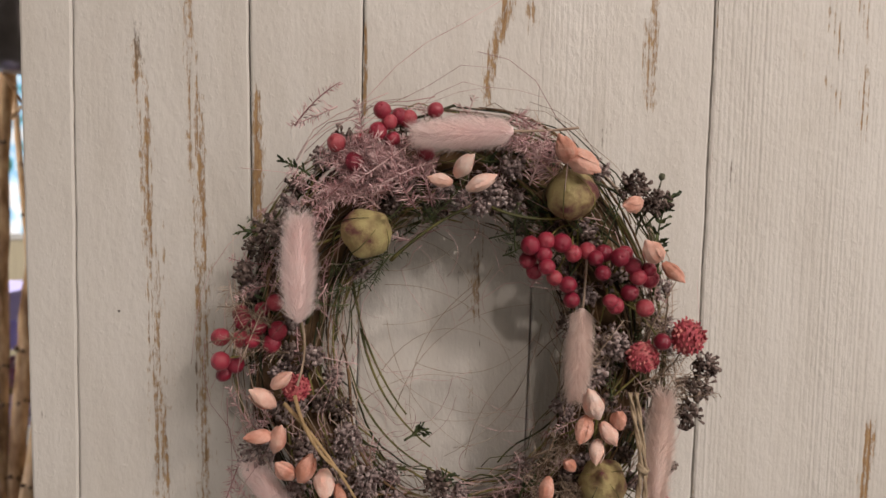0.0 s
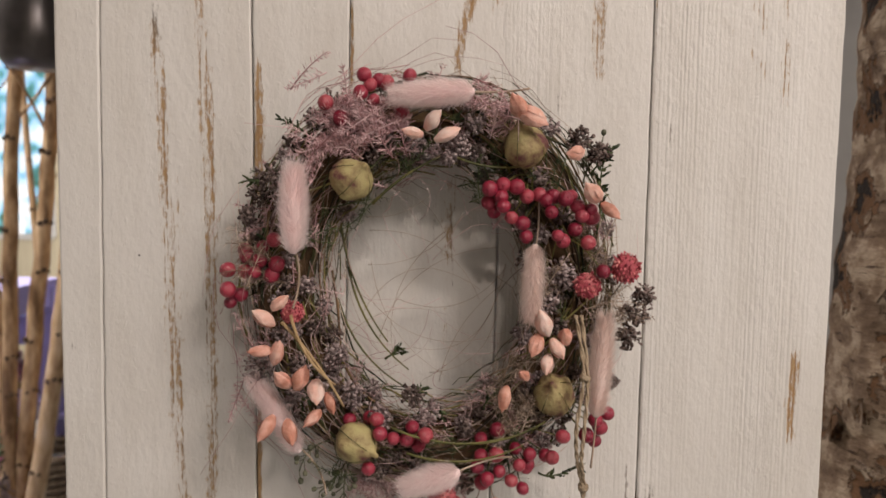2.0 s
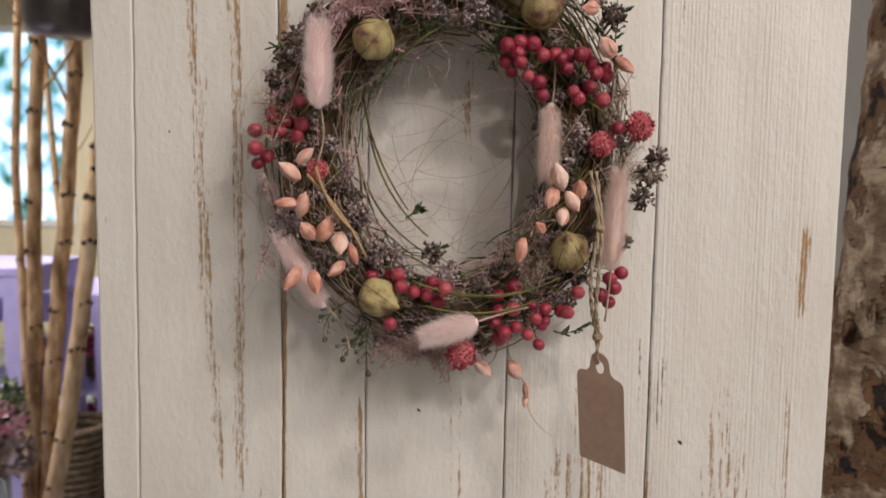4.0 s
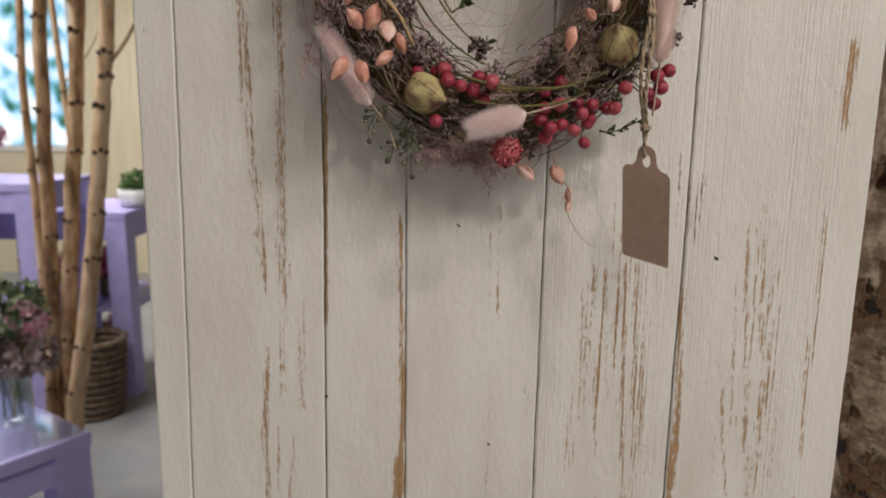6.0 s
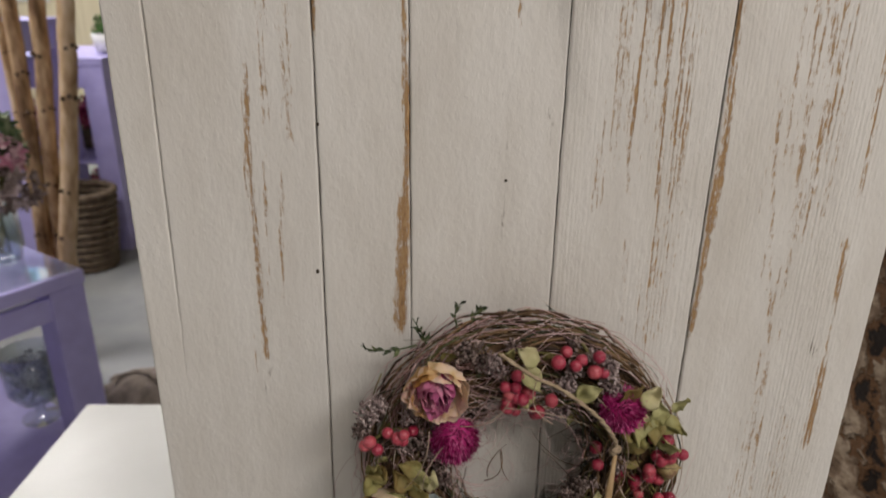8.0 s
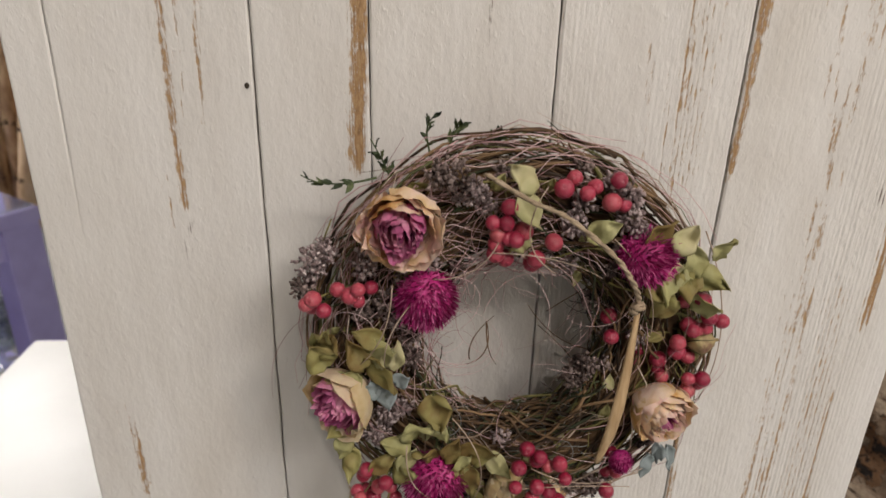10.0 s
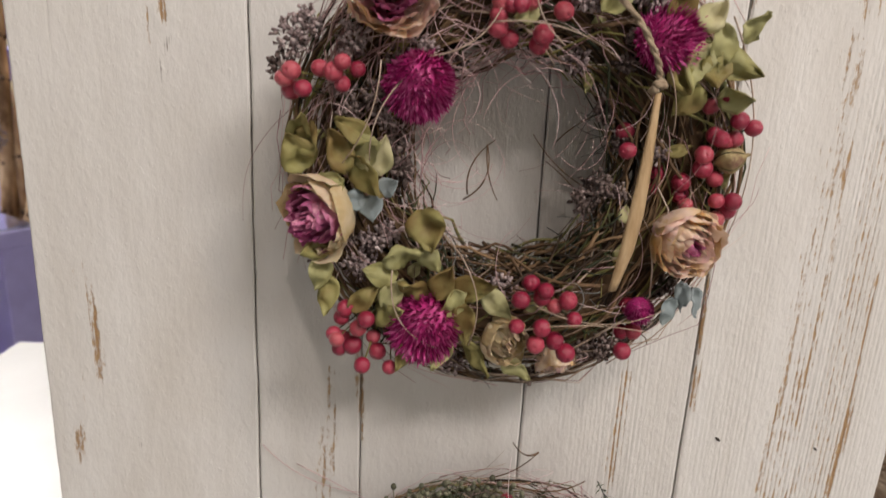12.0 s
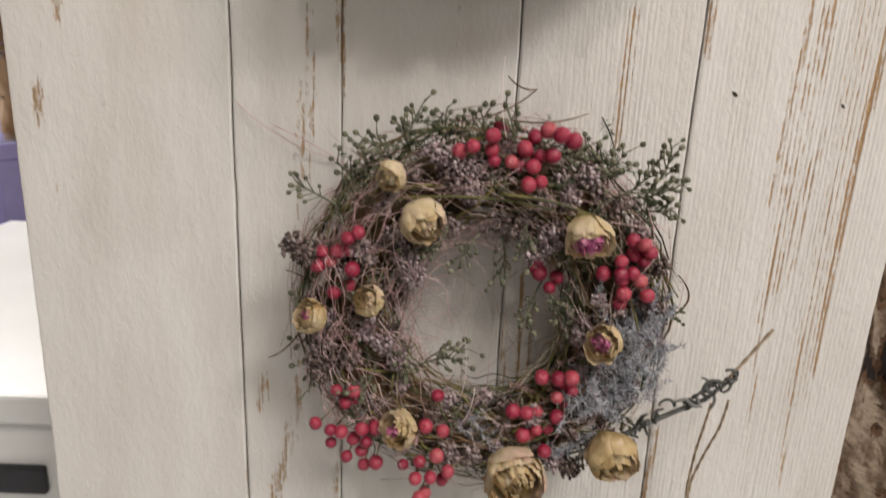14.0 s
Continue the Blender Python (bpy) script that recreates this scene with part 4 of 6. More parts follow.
# birch trunk beside the board
def birch_bark():
    m, tree, b = material("birch_bark", 0.75, 0.25)
    rings = noise_at(tree, 1.0, (34, 34, 260), 3.0, 0.6)
    patch = noise_at(tree, 1.0, (22, 22, 20), 5.0, 0.62)
    tone = noise_at(tree, 1.0, (40, 40, 48), 4.0, 0.65)
    fine = noise_at(tree, 90, (1, 1, 3), 4.0)
    pale = ramp(tree, tone, ((0.34, (0.10, 0.062, 0.036)), (0.48, (0.21, 0.142, 0.092)), (0.62, (0.48, 0.38, 0.275))))
    pale = mix(tree, math_node(tree, "MULTIPLY", fine, 0.5), pale, (0.20, 0.14, 0.095))
    layer = ramp(tree, patch, ((0.50, (0.0, 0.0, 0.0)), (0.53, (0.4, 0.4, 0.4)), (0.575, (0.45, 0.45, 0.45)), (0.60, (1.0, 1.0, 1.0))))
    peeled = ramp(tree, layer, ((0.0, (0.0, 0.0, 0.0)), (0.4, (0.15, 0.078, 0.038)), (0.5, (0.12, 0.062, 0.030)), (1.0, (0.018, 0.012, 0.009))))
    dash = math_node(tree, "MULTIPLY", math_node(tree, "SUBTRACT", rings, 0.62), 14.0, clamp=True)
    under = math_node(tree, "MULTIPLY", layer, 2.5, clamp=True)
    colour = mix(tree, under, mix(tree, dash, pale, (0.06, 0.035, 0.022)), peeled)
    tree.links.new(colour, b.inputs["Base Color"])
    h = math_node(tree, "SUBTRACT", math_node(tree, "ADD", math_node(tree, "MULTIPLY", fine, 0.5), math_node(tree, "MULTIPLY", tone, 0.8)), math_node(tree, "MULTIPLY", layer, 1.8))
    bump(tree, b, h, 0.9, 0.005)
    return m


BIRCH = birch_bark()
ob = thing("birch_log", (0.411, 0.135, 0), "thick upright birch log with peeling cream bark and dark scars", "birch log")
g = Geo()
prof = [(0.068 + 0.004 * noise.noise(Vector((0, 0, k * 0.45))), 0.01 * k) for k in range(0, 301)]
g.lathe(prof, None, 40, lambda a, t: 1 + 0.13 * noise.noise(Vector((math.cos(a) * 1.5, math.sin(a) * 1.5, t * 26))) + 0.03 * noise.noise(Vector((math.cos(a) * 6, math.sin(a) * 6, t * 90))))
for v in g.v:
    v.x += -0.014 * math.exp(-((v.z - 1.18) / 0.17) ** 2) + 0.010 * min(max((v.z - 1.3) / 0.3, 0.0), 1.0)
part("trunk", g, BIRCH, ob)
for z, a, s in ((0.93, -2.35, 0.016), (1.255, -2.5, 0.012), (0.55, -2.4, 0.014), (1.43, -2.4, 0.013)):
    g = Geo()
    m = Matrix.Translation((0.062 * math.cos(a), 0.062 * math.sin(a), z)) @ facing((math.cos(a), math.sin(a), 0.15))
    g.lathe(((s * 1.35, -0.02), (s * 1.15, 0.006), (s * 0.8, 0.016), (s * 0.45, 0.012), (s * 0.1, 0.002)), m, 16, lambda q, t: 1 + 0.25 * noise.noise(Vector((math.cos(q) * 2, math.sin(q) * 2, t * 3 + z))))
    part("branch_scar", g, KNOT, ob, "dark branch scar")
for k in range(16):
    a, z = uni(-3.2, -1.6), uni(0.4, 1.7)
    g = Geo()
    hh, ww = uni(0.012, 0.035), uni(0.12, 0.3)
    g.grid(lambda u, v: ((0.073 + 0.014 * u * u * 0.8) * math.cos(a + (u - .5) * ww), (0.073 + 0.014 * u * u * 0.8) * math.sin(a + (u - .5) * ww), z + (v - .5) * hh * (1 - 0.5 * u)), 5, 3)
    part("bark_flake", g, BIRCH, ob, "curled bark flake")


# ---------------------------------------------------------------- dried flower wreaths
def mm(x, z, d):
    return Vector((x / 1000, -d, z / 1000))


def sphere_mesh(name, sides=12, rings=8, dimple=True):
    g = Geo()
    prof = []
    for k in range(rings + 1):
        a = math.pi * (k + 0.35) / (rings + 0.7)
        prof.append((math.sin(a), -math.cos(a)))
    if dimple:
        prof += [(0.10, 0.955), (0.04, 0.94)]
    g.lathe(prof, None, sides)
    return g.mesh(name)


def ring_point(shape, theta, phi, rho):
    rx, rz, yc, dz = shape
    return Vector(((rx + rho * math.cos(phi)) * math.cos(theta), -yc - 0.65 * rho * math.sin(phi), dz + (rz + rho * math.cos(phi)) * math.sin(theta)))


def wound(geo, shape, tube, count, thick, span, outer=(0.5, 1.0), wild=0.0, sides=5, sector=None):
    """Strands wound round the ring, some with loose ends."""
    for k in range(count):
        a0 = uni(*sector) if sector else uni(0, 6.283)
        s = uni(*span) * rng.choice((-1, 1))
        phi, dphi = uni(0, 6.283), uni(-1.8, 1.8)
        rho = tube * uni(*outer)
        seed = uni(0, 100)
        n = max(6, int(abs(s) * 9))
        loose = wild * uni(0, 1) ** 3
        pts = []
        for i in range(n + 1):
            t = i / n
            r = rho * (1 + 0.25 * noise.noise(Vector((seed, t * 4, 0)))) + loose * tube * (t ** 3)
            pts.append(ring_point(shape, a0 + s * t, phi + dphi * t + 0.4 * noise.noise(Vector((seed, t * 3, 9))), r))
            if pts[-1].y > -0.001:
                pts[-1].y = -0.001
        r0 = uni(*thick)
        geo.tube(pts, r0, r0 * 0.55, sides)


def wisps(geo, rows, thick=0.00016):
    for x0, z0, x1, z1, d, bow in rows:
        a, b = mm(x0, z0, d), mm(x1, z1, d)
        side = (b - a).cross(Vector((0, 1, 0))).normalized()
        geo.tube(arc_points(a, b, side * bow / 1000 + Vector((0, -0.004, 0)), 12), thick, thick * 0.6, 4)


def curly(geo, shape, tube, count, thick, length, sector=(0, 6.283), lift=(1.0, 1.25)):
    """Loose curled fibres lying over the front of the ring."""
    for k in range(count):
        th = uni(*sector)
        p = ring_point(shape, th, uni(0.7, 2.9), tube * uni(*lift))
        s = rng.choice((-1, 1))
        a, bend, wave = th + s * 1.571 + uni(-.5, .5), s * uni(-0.5, 3.2), uni(0, 50)
        step = uni(*length) / 12
        pts = [p]
        for i in range(12):
            a += (bend + 3.5 * noise.noise(Vector((wave, i * 0.35, 1)))) / 12
            p = p + Vector((math.cos(a), 0.35 * noise.noise(Vector((wave, i * 0.3, 5))), math.sin(a))) * step
            p.y = min(p.y, -0.0015)
            pts.append(p)
        r = uni(*thick)
        geo.tube(pts, r, r * 0.6, 4)


def poking(geo, shape, tube, count, thick, length, sector):
    """Thin dry stalks that stick out of the ring towards its middle."""
    for k in range(count):
        th = uni(*sector)
        p = ring_point(shape, th, math.pi - uni(0, 0.8), tube * uni(0.7, 1.0))
        a = th + math.pi + uni(-1.1, 1.1)
        q = p + Vector((math.cos(a), uni(-.1, .35), math.sin(a))) * uni(*length)
        q.y = min(q.y, -0.002)
        r = uni(*thick)
        geo.tube(arc_points(p, q, (uni(-.003, .003), 0, uni(-.003, .003)), 6), r, r * 0.5, 4)


def single_wisps(wreath, name, mat, rows, thick, label=""):
    for row in rows:
        g = Geo()
        wisps(g, (row,), thick)
        part(name, g, mat, wreath, label)


def filler(wreath, shape, tube, count, make):
    """Scatters small pieces over the front of the ring."""
    for k in range(count):
        th = 2 * math.pi * (k + uni(0, 1)) / count
        p = ring_point(shape, th, uni(0.35, 2.8), tube * uni(0.9, 1.1))
        make(p, th)


def berry_group(wreath, spots, depth, r, mat, mesh, hub):
    """Stems of one cluster with its berries."""
    g = Geo()
    hub = mm(hub[0], hub[1], depth * 0.55)
    made = []
    for x, z in spots:
        p = mm(x, z, depth + uni(-0.006, 0.006))
        q = p + (hub - p).normalized() * r * 0.9
        g.tube(arc_points(hub.lerp(q, 0.15), q, (uni(-.003, .003), 0, uni(-.003, .003)), 5), 0.0005, 0.0004, 4)
        made.append((p, (p - hub)))
    stems = part("berry_stalk", g, GREEN_STEM, wreath, "branched stalk with dried red berries")
    for p, d in made:
        ob = part("berry", mesh, mat, stems)
        s = r * uni(0.86, 1.12)
        d = d + Vector((uni(-.01, .01), -0.012, uni(-.01, .01)))
        ob.matrix_local = Matrix.Translation(p) @ facing(d) @ Matrix.Diagonal((s, s * uni(.93, 1.05), s * uni(.92, 1.08), 1))


def bunny_tail(wreath, a, b, r, core, hair, count=8500):
    """Soft oval grass head from a to its tip b."""
    ax = (b - a)
    length = ax.length
    m = Matrix.Translation(a) @ facing(ax)
    tail = Geo()
    prof = [(r * 0.62 * max(0.06, math.sin(math.pi * (0.06 + 0.9 * (k / 12))) ** 0.55), length * k / 12) for k in range(13)]
    tail.lathe(prof, m, 14, lambda g, t: 1 + 0.12 * noise.noise(Vector((math.cos(g) * 2, math.sin(g) * 2, t * 7))))
    body = part("bunny_tail", tail, core, wreath, "soft pale pink bunny-tail grass head")
    fur = Geo()
    for k in range(count):
        t = uni(0.0, 1.0)
        g = uni(0, 6.283)
        rr = r * 0.58 * math.sin(math.pi * (0.06 + 0.9 * t)) ** 0.55
        out = Vector((math.cos(g), math.sin(g), 0))
        p = m @ (out * rr + Vector((0, 0, t * length)))
        d = m.to_3x3() @ (out * uni(0.45, 1.5) + Vector((uni(-.25, .25), uni(-.25, .25), 1.0 + 0.6 * t)))
        d.normalize()
        side = d.cross(Vector((uni(-1, 1), uni(-1, 1), uni(-1, 1)))).normalized()
        fur.blade(p, p + d * r * uni(0.45, 1.5), 0.000055, side)
    part("fur", fur, hair, body)["kind"] = "stuff"
    s = Geo()
    s.tube(arc_points(a - ax.normalized() * 0.028, a + ax * 0.1, (0.002, 0.006, 0), 6), 0.0006, sides=5)
    part("stalk", s, HAY, body)


def seed_pod(wreath, p, r, axis):
    g = Geo()
    m = Matrix.Translation(p) @ facing(axis)
    prof = []
    for k in range(15):
        t = k / 14
        prof.append((r * max(0.05, math.sin(math.pi * (0.03 + 0.94 * t)) ** 0.8) * (1.0 - 0.12 * t), r * (2.1 * t - 1.05)))
    prof += [(r * 0.12, r * 1.18), (r * 0.05, r * 1.32)]
    sd = uni(0, 50)
    g.lathe(prof, m, 28, lambda a, t: 1 + 0.02 * math.cos(a * 6 + 2 * t) + 0.16 * noise.noise(Vector((math.cos(a) * 1.6 + sd, math.sin(a) * 1.6, t * 3))))
    pod = part("seed_pod", g, POD, wreath, "dry olive-green seed pod with purple stains")
    v = Geo()
    for k in range(5):
        a = 1.26 * k + sd
        pts = [m @ Vector((r * 1.03 * math.sin(math.pi * (0.05 + 0.9 * t)) ** 0.8 * math.cos(a + 0.25 * t), r * 1.03 * math.sin(math.pi * (0.05 + 0.9 * t)) ** 0.8 * math.sin(a + 0.25 * t), r * (2.1 * t - 1.05))) for t in (0.05, 0.2, 0.4, 0.6, 0.8, 0.95)]
        v.tube(pts, 0.00035, 0.00015, 4)
    part("vein_net", v, GREEN_STEM, pod)
    c = Geo()
    for k in range(7):
        a = 0.9 * k
        e = Vector((math.cos(a) * r * .45, math.sin(a) * r * .45, -r * 0.75))
        c.tube(arc_points(m @ Vector((0, 0, -r * 1.05)), m @ e, (0, -0.001, 0), 4), 0.0007, 0.0003, 4)
    part("calyx", c, GREEN_FERN, pod)


def peach_bud(wreath, p, size, d):
    g = Geo()
    sd = uni(0, 90)
    prof = ((0.10, -0.95), (0.34, -0.80), (0.62, -0.45), (0.70, -0.05), (0.58, 0.35), (0.34, 0.70), (0.12, 0.95), (0.03, 1.05))
    size *= uni(0.85, 1.1)
    m = Matrix.Translation(p) @ facing(Vector(d) + Vector((uni(-.5, .5), uni(-.3, .3), uni(-.5, .5))) * Vector(d).length, uni(0, 6)) @ Matrix.Diagonal((size * uni(0.7, 0.95), size * uni(0.6, 0.85), size * uni(0.95, 1.15), 1))
    g.lathe(prof, m, 14, lambda a, t: 1 + 0.13 * math.cos(3 * a + sd + 1.2 * t) + 0.22 * noise.noise(Vector((math.cos(a) + sd, math.sin(a), t * 2.5))) + 0.10 * noise.noise(Vector((math.cos(a) * 3 + sd, math.sin(a) * 3, t * 5))))
    for k in range(3):
        a0 = 2.1 * k + sd
        mk = m @ Matrix.Rotation(a0, 4, "Z")
        g.grid(lambda u, v: mk @ Vector((0.70 * math.sin(math.pi * (0.15 + 0.65 * v)) * math.cos((u - .5) * 1.5) * 1.06, 0.70 * math.sin(math.pi * (0.15 + 0.65 * v)) * math.sin((u - .5) * 1.5) * 1.1 * math.sin(math.pi * (0.1 + 0.85 * v)), -0.9 + 1.7 * v)), 3, 5)
    part("bract", g, PEACH, wreath, "pale peach papery bract")


def pompon(wreath, p, r, axis, mat, label, count=170, spike=0.5, name="globe_flower"):
    g = Geo()
    m = Matrix.Translation(p) @ facing(axis)
    g.lathe([(r * 0.82 * max(0.05, math.sin(math.pi * k / 10)), -r * 0.76 * math.cos(math.pi * k / 10)) for k in range(11)], m, 16)
    for k in range(count):
        z = 1 - 1.72 * (k + 0.5) / count
        s = math.sqrt(max(0, 1 - z * z))
        a = k * 2.39996
        d = Vector((s * math.cos(a), s * math.sin(a), z * 0.92)) + Vector((uni(-.08, .08), uni(-.08, .08), uni(-.08, .08)))
        base = d * r * 0.74
        tip = d * r * uni(0.90, 1.03) + Vector((0, 0, r * 0.10 * spike))
        side = d.cross(Vector((0, 0, 1)))
        side = side.normalized() if side.length > 1e-4 else Vector((1, 0, 0))
        up = side.cross(d).normalized()
        w = r * (0.13 - 0.055 * spike)
        b = len(g.v)
        for q in (base + side * w, base - side * w, base.lerp(tip, 0.55) + side * w * 0.9 + up * w * 0.3, base.lerp(tip, 0.55) - side * w * 0.9 + up * w * 0.3, base.lerp(tip, 0.55) + up * w * 1.1, tip):
            g.v.append(m @ q)
        g.f += [(b, b + 1, b + 3, b + 4), (b, b + 4, b + 2), (b + 2, b + 4, b + 5), (b + 4, b + 3, b + 5)]
    part(name, g, mat, wreath, label)


def statice(wreath, p, r, mat, count=72, flat=0.7, label="tiny dried mauve statice flowers"):
    g = Geo()
    root = p + Vector((0, r * 1.1, 0)) - Vector((p.x, 0, p.z)).normalized() * r * 0.6
    for k in range(count):
        d = Vector((rng.gauss(0, 1), rng.gauss(0, 1) - 0.6, rng.gauss(0, 1))).normalized()
        q = p + Vector((d.x * r, d.y * r * flat, d.z * r)) * uni(0.45, 1.08)
        if q.y > -0.002:
            q.y = -0.002
        h = uni(0.0008, 0.0015)
        n = facing(d + Vector((uni(-.5, .5), uni(-.5, .5), uni(-.5, .5))))
        mt = Matrix.Translation(q) @ n
        b = len(g.v)
        g.v += [mt @ Vector((0, 0, -h * 1.9))]
        g.v += [mt @ Vector((h * 0.55 * math.cos(a * 1.2566), h * 0.55 * math.sin(a * 1.2566), 0)) for a in range(5)]
        g.v += [mt @ Vector((h * uni(.55, 1.0) * math.cos(a * 1.2566 + .3), h * uni(.55, 1.0) * math.sin(a * 1.2566 + .3), h * uni(0.6, 1.3))) for a in range(5)]
        g.v += [mt @ Vector((0, 0, h * 0.35))]
        for a in range(5):
            c = (a + 1) % 5
            g.f += [(b, b + 1 + c, b + 1 + a), (b + 1 + a, b + 1 + c, b + 6 + c, b + 6 + a), (b + 6 + a, b + 6 + c, b + 11)]
        if k % 3 == 0:
            g.tube(arc_points(root, q, (uni(-.002, .002), 0, uni(-.002, .002)), 3), 0.00035, 0.00025, 3)
    part("statice", g, mat, wreath, label)


def fern(geo, p, d, length, needles, nl, curl=0.3, thick=0.00022):
    """Feathery sprig: a curved stem with rows of short needles."""
    d = Vector(d).normalized()
    sag = Vector((uni(-1, 1), uni(-.6, .2), uni(-1, 1))) * length * curl
    pts = arc_points(p, p + d * length, sag * 0.4, 10)
    geo.tube(pts, 0.0004, 0.0002, 4)
    for k in range(needles):
        t = uni(0.05, 1.0) * 10
        i = min(9, int(t))
        q = pts[i].lerp(pts[i + 1], t - i)
        tan = (pts[i + 1] - pts[i]).normalized()
        o = tan.cross(Vector((uni(-1, 1), uni(-1, 1), uni(-1, 1)))).normalized()
        e = (o + tan * uni(0.1, 0.9)).normalized() * nl * uni(0.6, 1.1) * (1.1 - 0.06 * t)
        side = e.cross(Vector((uni(-1, 1), uni(-1, 1), uni(-1, 1)))).normalized()
        geo.blade(q, q + e, thick, side)


def ferny(wreath, spots, depth, mat, name, label, n=3, length=0.022, needles=70, nl=0.006, thick=0.00025):
    for x, z in spots:
        g = Geo()
        for k in range(n):
            a = math.atan2(z, x) + rng.choice((1.6, -1.6, 0.3)) + uni(-.7, .7)
            d = Vector((math.cos(a), uni(-.5, .1), math.sin(a)))
            p = mm(x + uni(-5, 5), z + uni(-5, 5), depth + uni(-.008, .004)) - d * length * 0.5
            fern(g, p, d, length * uni(.8, 1.3), needles, nl, thick=thick)
        part(name, g, mat, wreath, label)


def leaf_shape(g, m, length, width, fold=0.25, curl=0.3, wave=0.26):
    sd = uni(0, 80)

    def f(u, v):
        w = width * (math.sin(math.pi * min(1, 0.04 + 0.96 * v) ** 0.75) ** 0.9) * (1.08 - 0.2 * v)
        s = (u - 0.5)
        y = s * w
        return m @ Vector((length * v, y, fold * abs(y) * 1.2 + curl * length * v * v + wave * length * (noise.noise(Vector((u * 2.6 + sd, v * 2.8, 0))) + 0.4 * noise.noise(Vector((u * 6 + sd, v * 6, 3))))))
    g.grid(f, 6, 8)


def leaf(wreath, p, length, width, angle, tilt, mat, label, thick=0.0003):
    g = Geo()
    m = Matrix.Translation(p) @ Matrix.Rotation(radians(90), 4, "X") @ Matrix.Rotation(angle, 4, "Z") @ Matrix.Rotation(tilt, 4, "Y") @ Matrix.Rotation(uni(-.5, .5), 4, "X") @ Matrix.Translation((-length * 0.5, 0, 0))
    leaf_shape(g, m, length, width, uni(-.1, .35), uni(-.05, .35))
    ob = part("leaf", g, mat, wreath, label)
    mod = ob.modifiers.new("leaf_thickness", "SOLIDIFY")
    mod.thickness = thick


def sprig(wreath, x, z, depth, angle, length, mat, leaves=9, size=0.006, name="leaf_sprig", label="thin sprig with small dark green leaves"):
    g = Geo()
    p = mm(x, z, depth)
    d = Vector((math.cos(angle), uni(-.25, .05), math.sin(angle)))
    pts = arc_points(p, p + d * length, (uni(-.004, .004), 0, uni(-.004, .004)), 8)
    g.tube(pts, 0.0006, 0.0003, 5)
    for k in range(leaves):
        q = pts[2 + (k * 6) // leaves]
        a = angle + uni(0.3, 1.0) * (-1) ** k
        dd = Vector((math.cos(a), uni(-.6, .3), math.sin(a)))
        mm_ = Matrix.Translation(q) @ dd.to_track_quat("X", "Z").to_matrix().to_4x4() @ Matrix.Rotation(uni(0, 6), 4, "X")
        s = size * uni(.7, 1.2)
        leaf_shape(g, mm_, s, s * 0.45, 0.3, 0.2)
    part(name, g, mat, wreath, label)


def seed_sprig(wreath, x, z, depth, angle, length, buds=11, size=0.0019):
    g = Geo()
    p = mm(x, z, depth)
    d = Vector((math.cos(angle), uni(-.3, .0), math.sin(angle)))
    p = p - d * length * 0.4
    pts = arc_points(p, p + d * length, (uni(-.004, .004), 0, uni(-.004, .004)), 8)
    g.tube(pts, 0.0006, 0.0004, 5)
    for k in range(buds):
        q = pts[2 + (k * 6) // buds] if k < buds - 1 else pts[-1]
        a = angle + uni(0.2, 1.0) * (-1) ** k
        dd = Vector((math.cos(a), uni(-.7, .3), math.sin(a))).normalized()
        e = q + dd * uni(0.003, 0.007)
        g.tube([q, q.lerp(e, .6) + Vector((0, -.0004, 0)), e], 0.0004, 0.0003, 4)
        s = size * uni(.75, 1.15)
        g.lathe(((s * .25, -s * .9), (s * .75, -s * .4), (s * .8, s * .2), (s * .55, s * .75), (s * .2, s * .8)), Matrix.Translation(e + dd * s * .8) @ facing(dd), 7)
    part("seed_sprig", g, SEED_GREEN, wreath, "grey-green sprig with round seed buds")


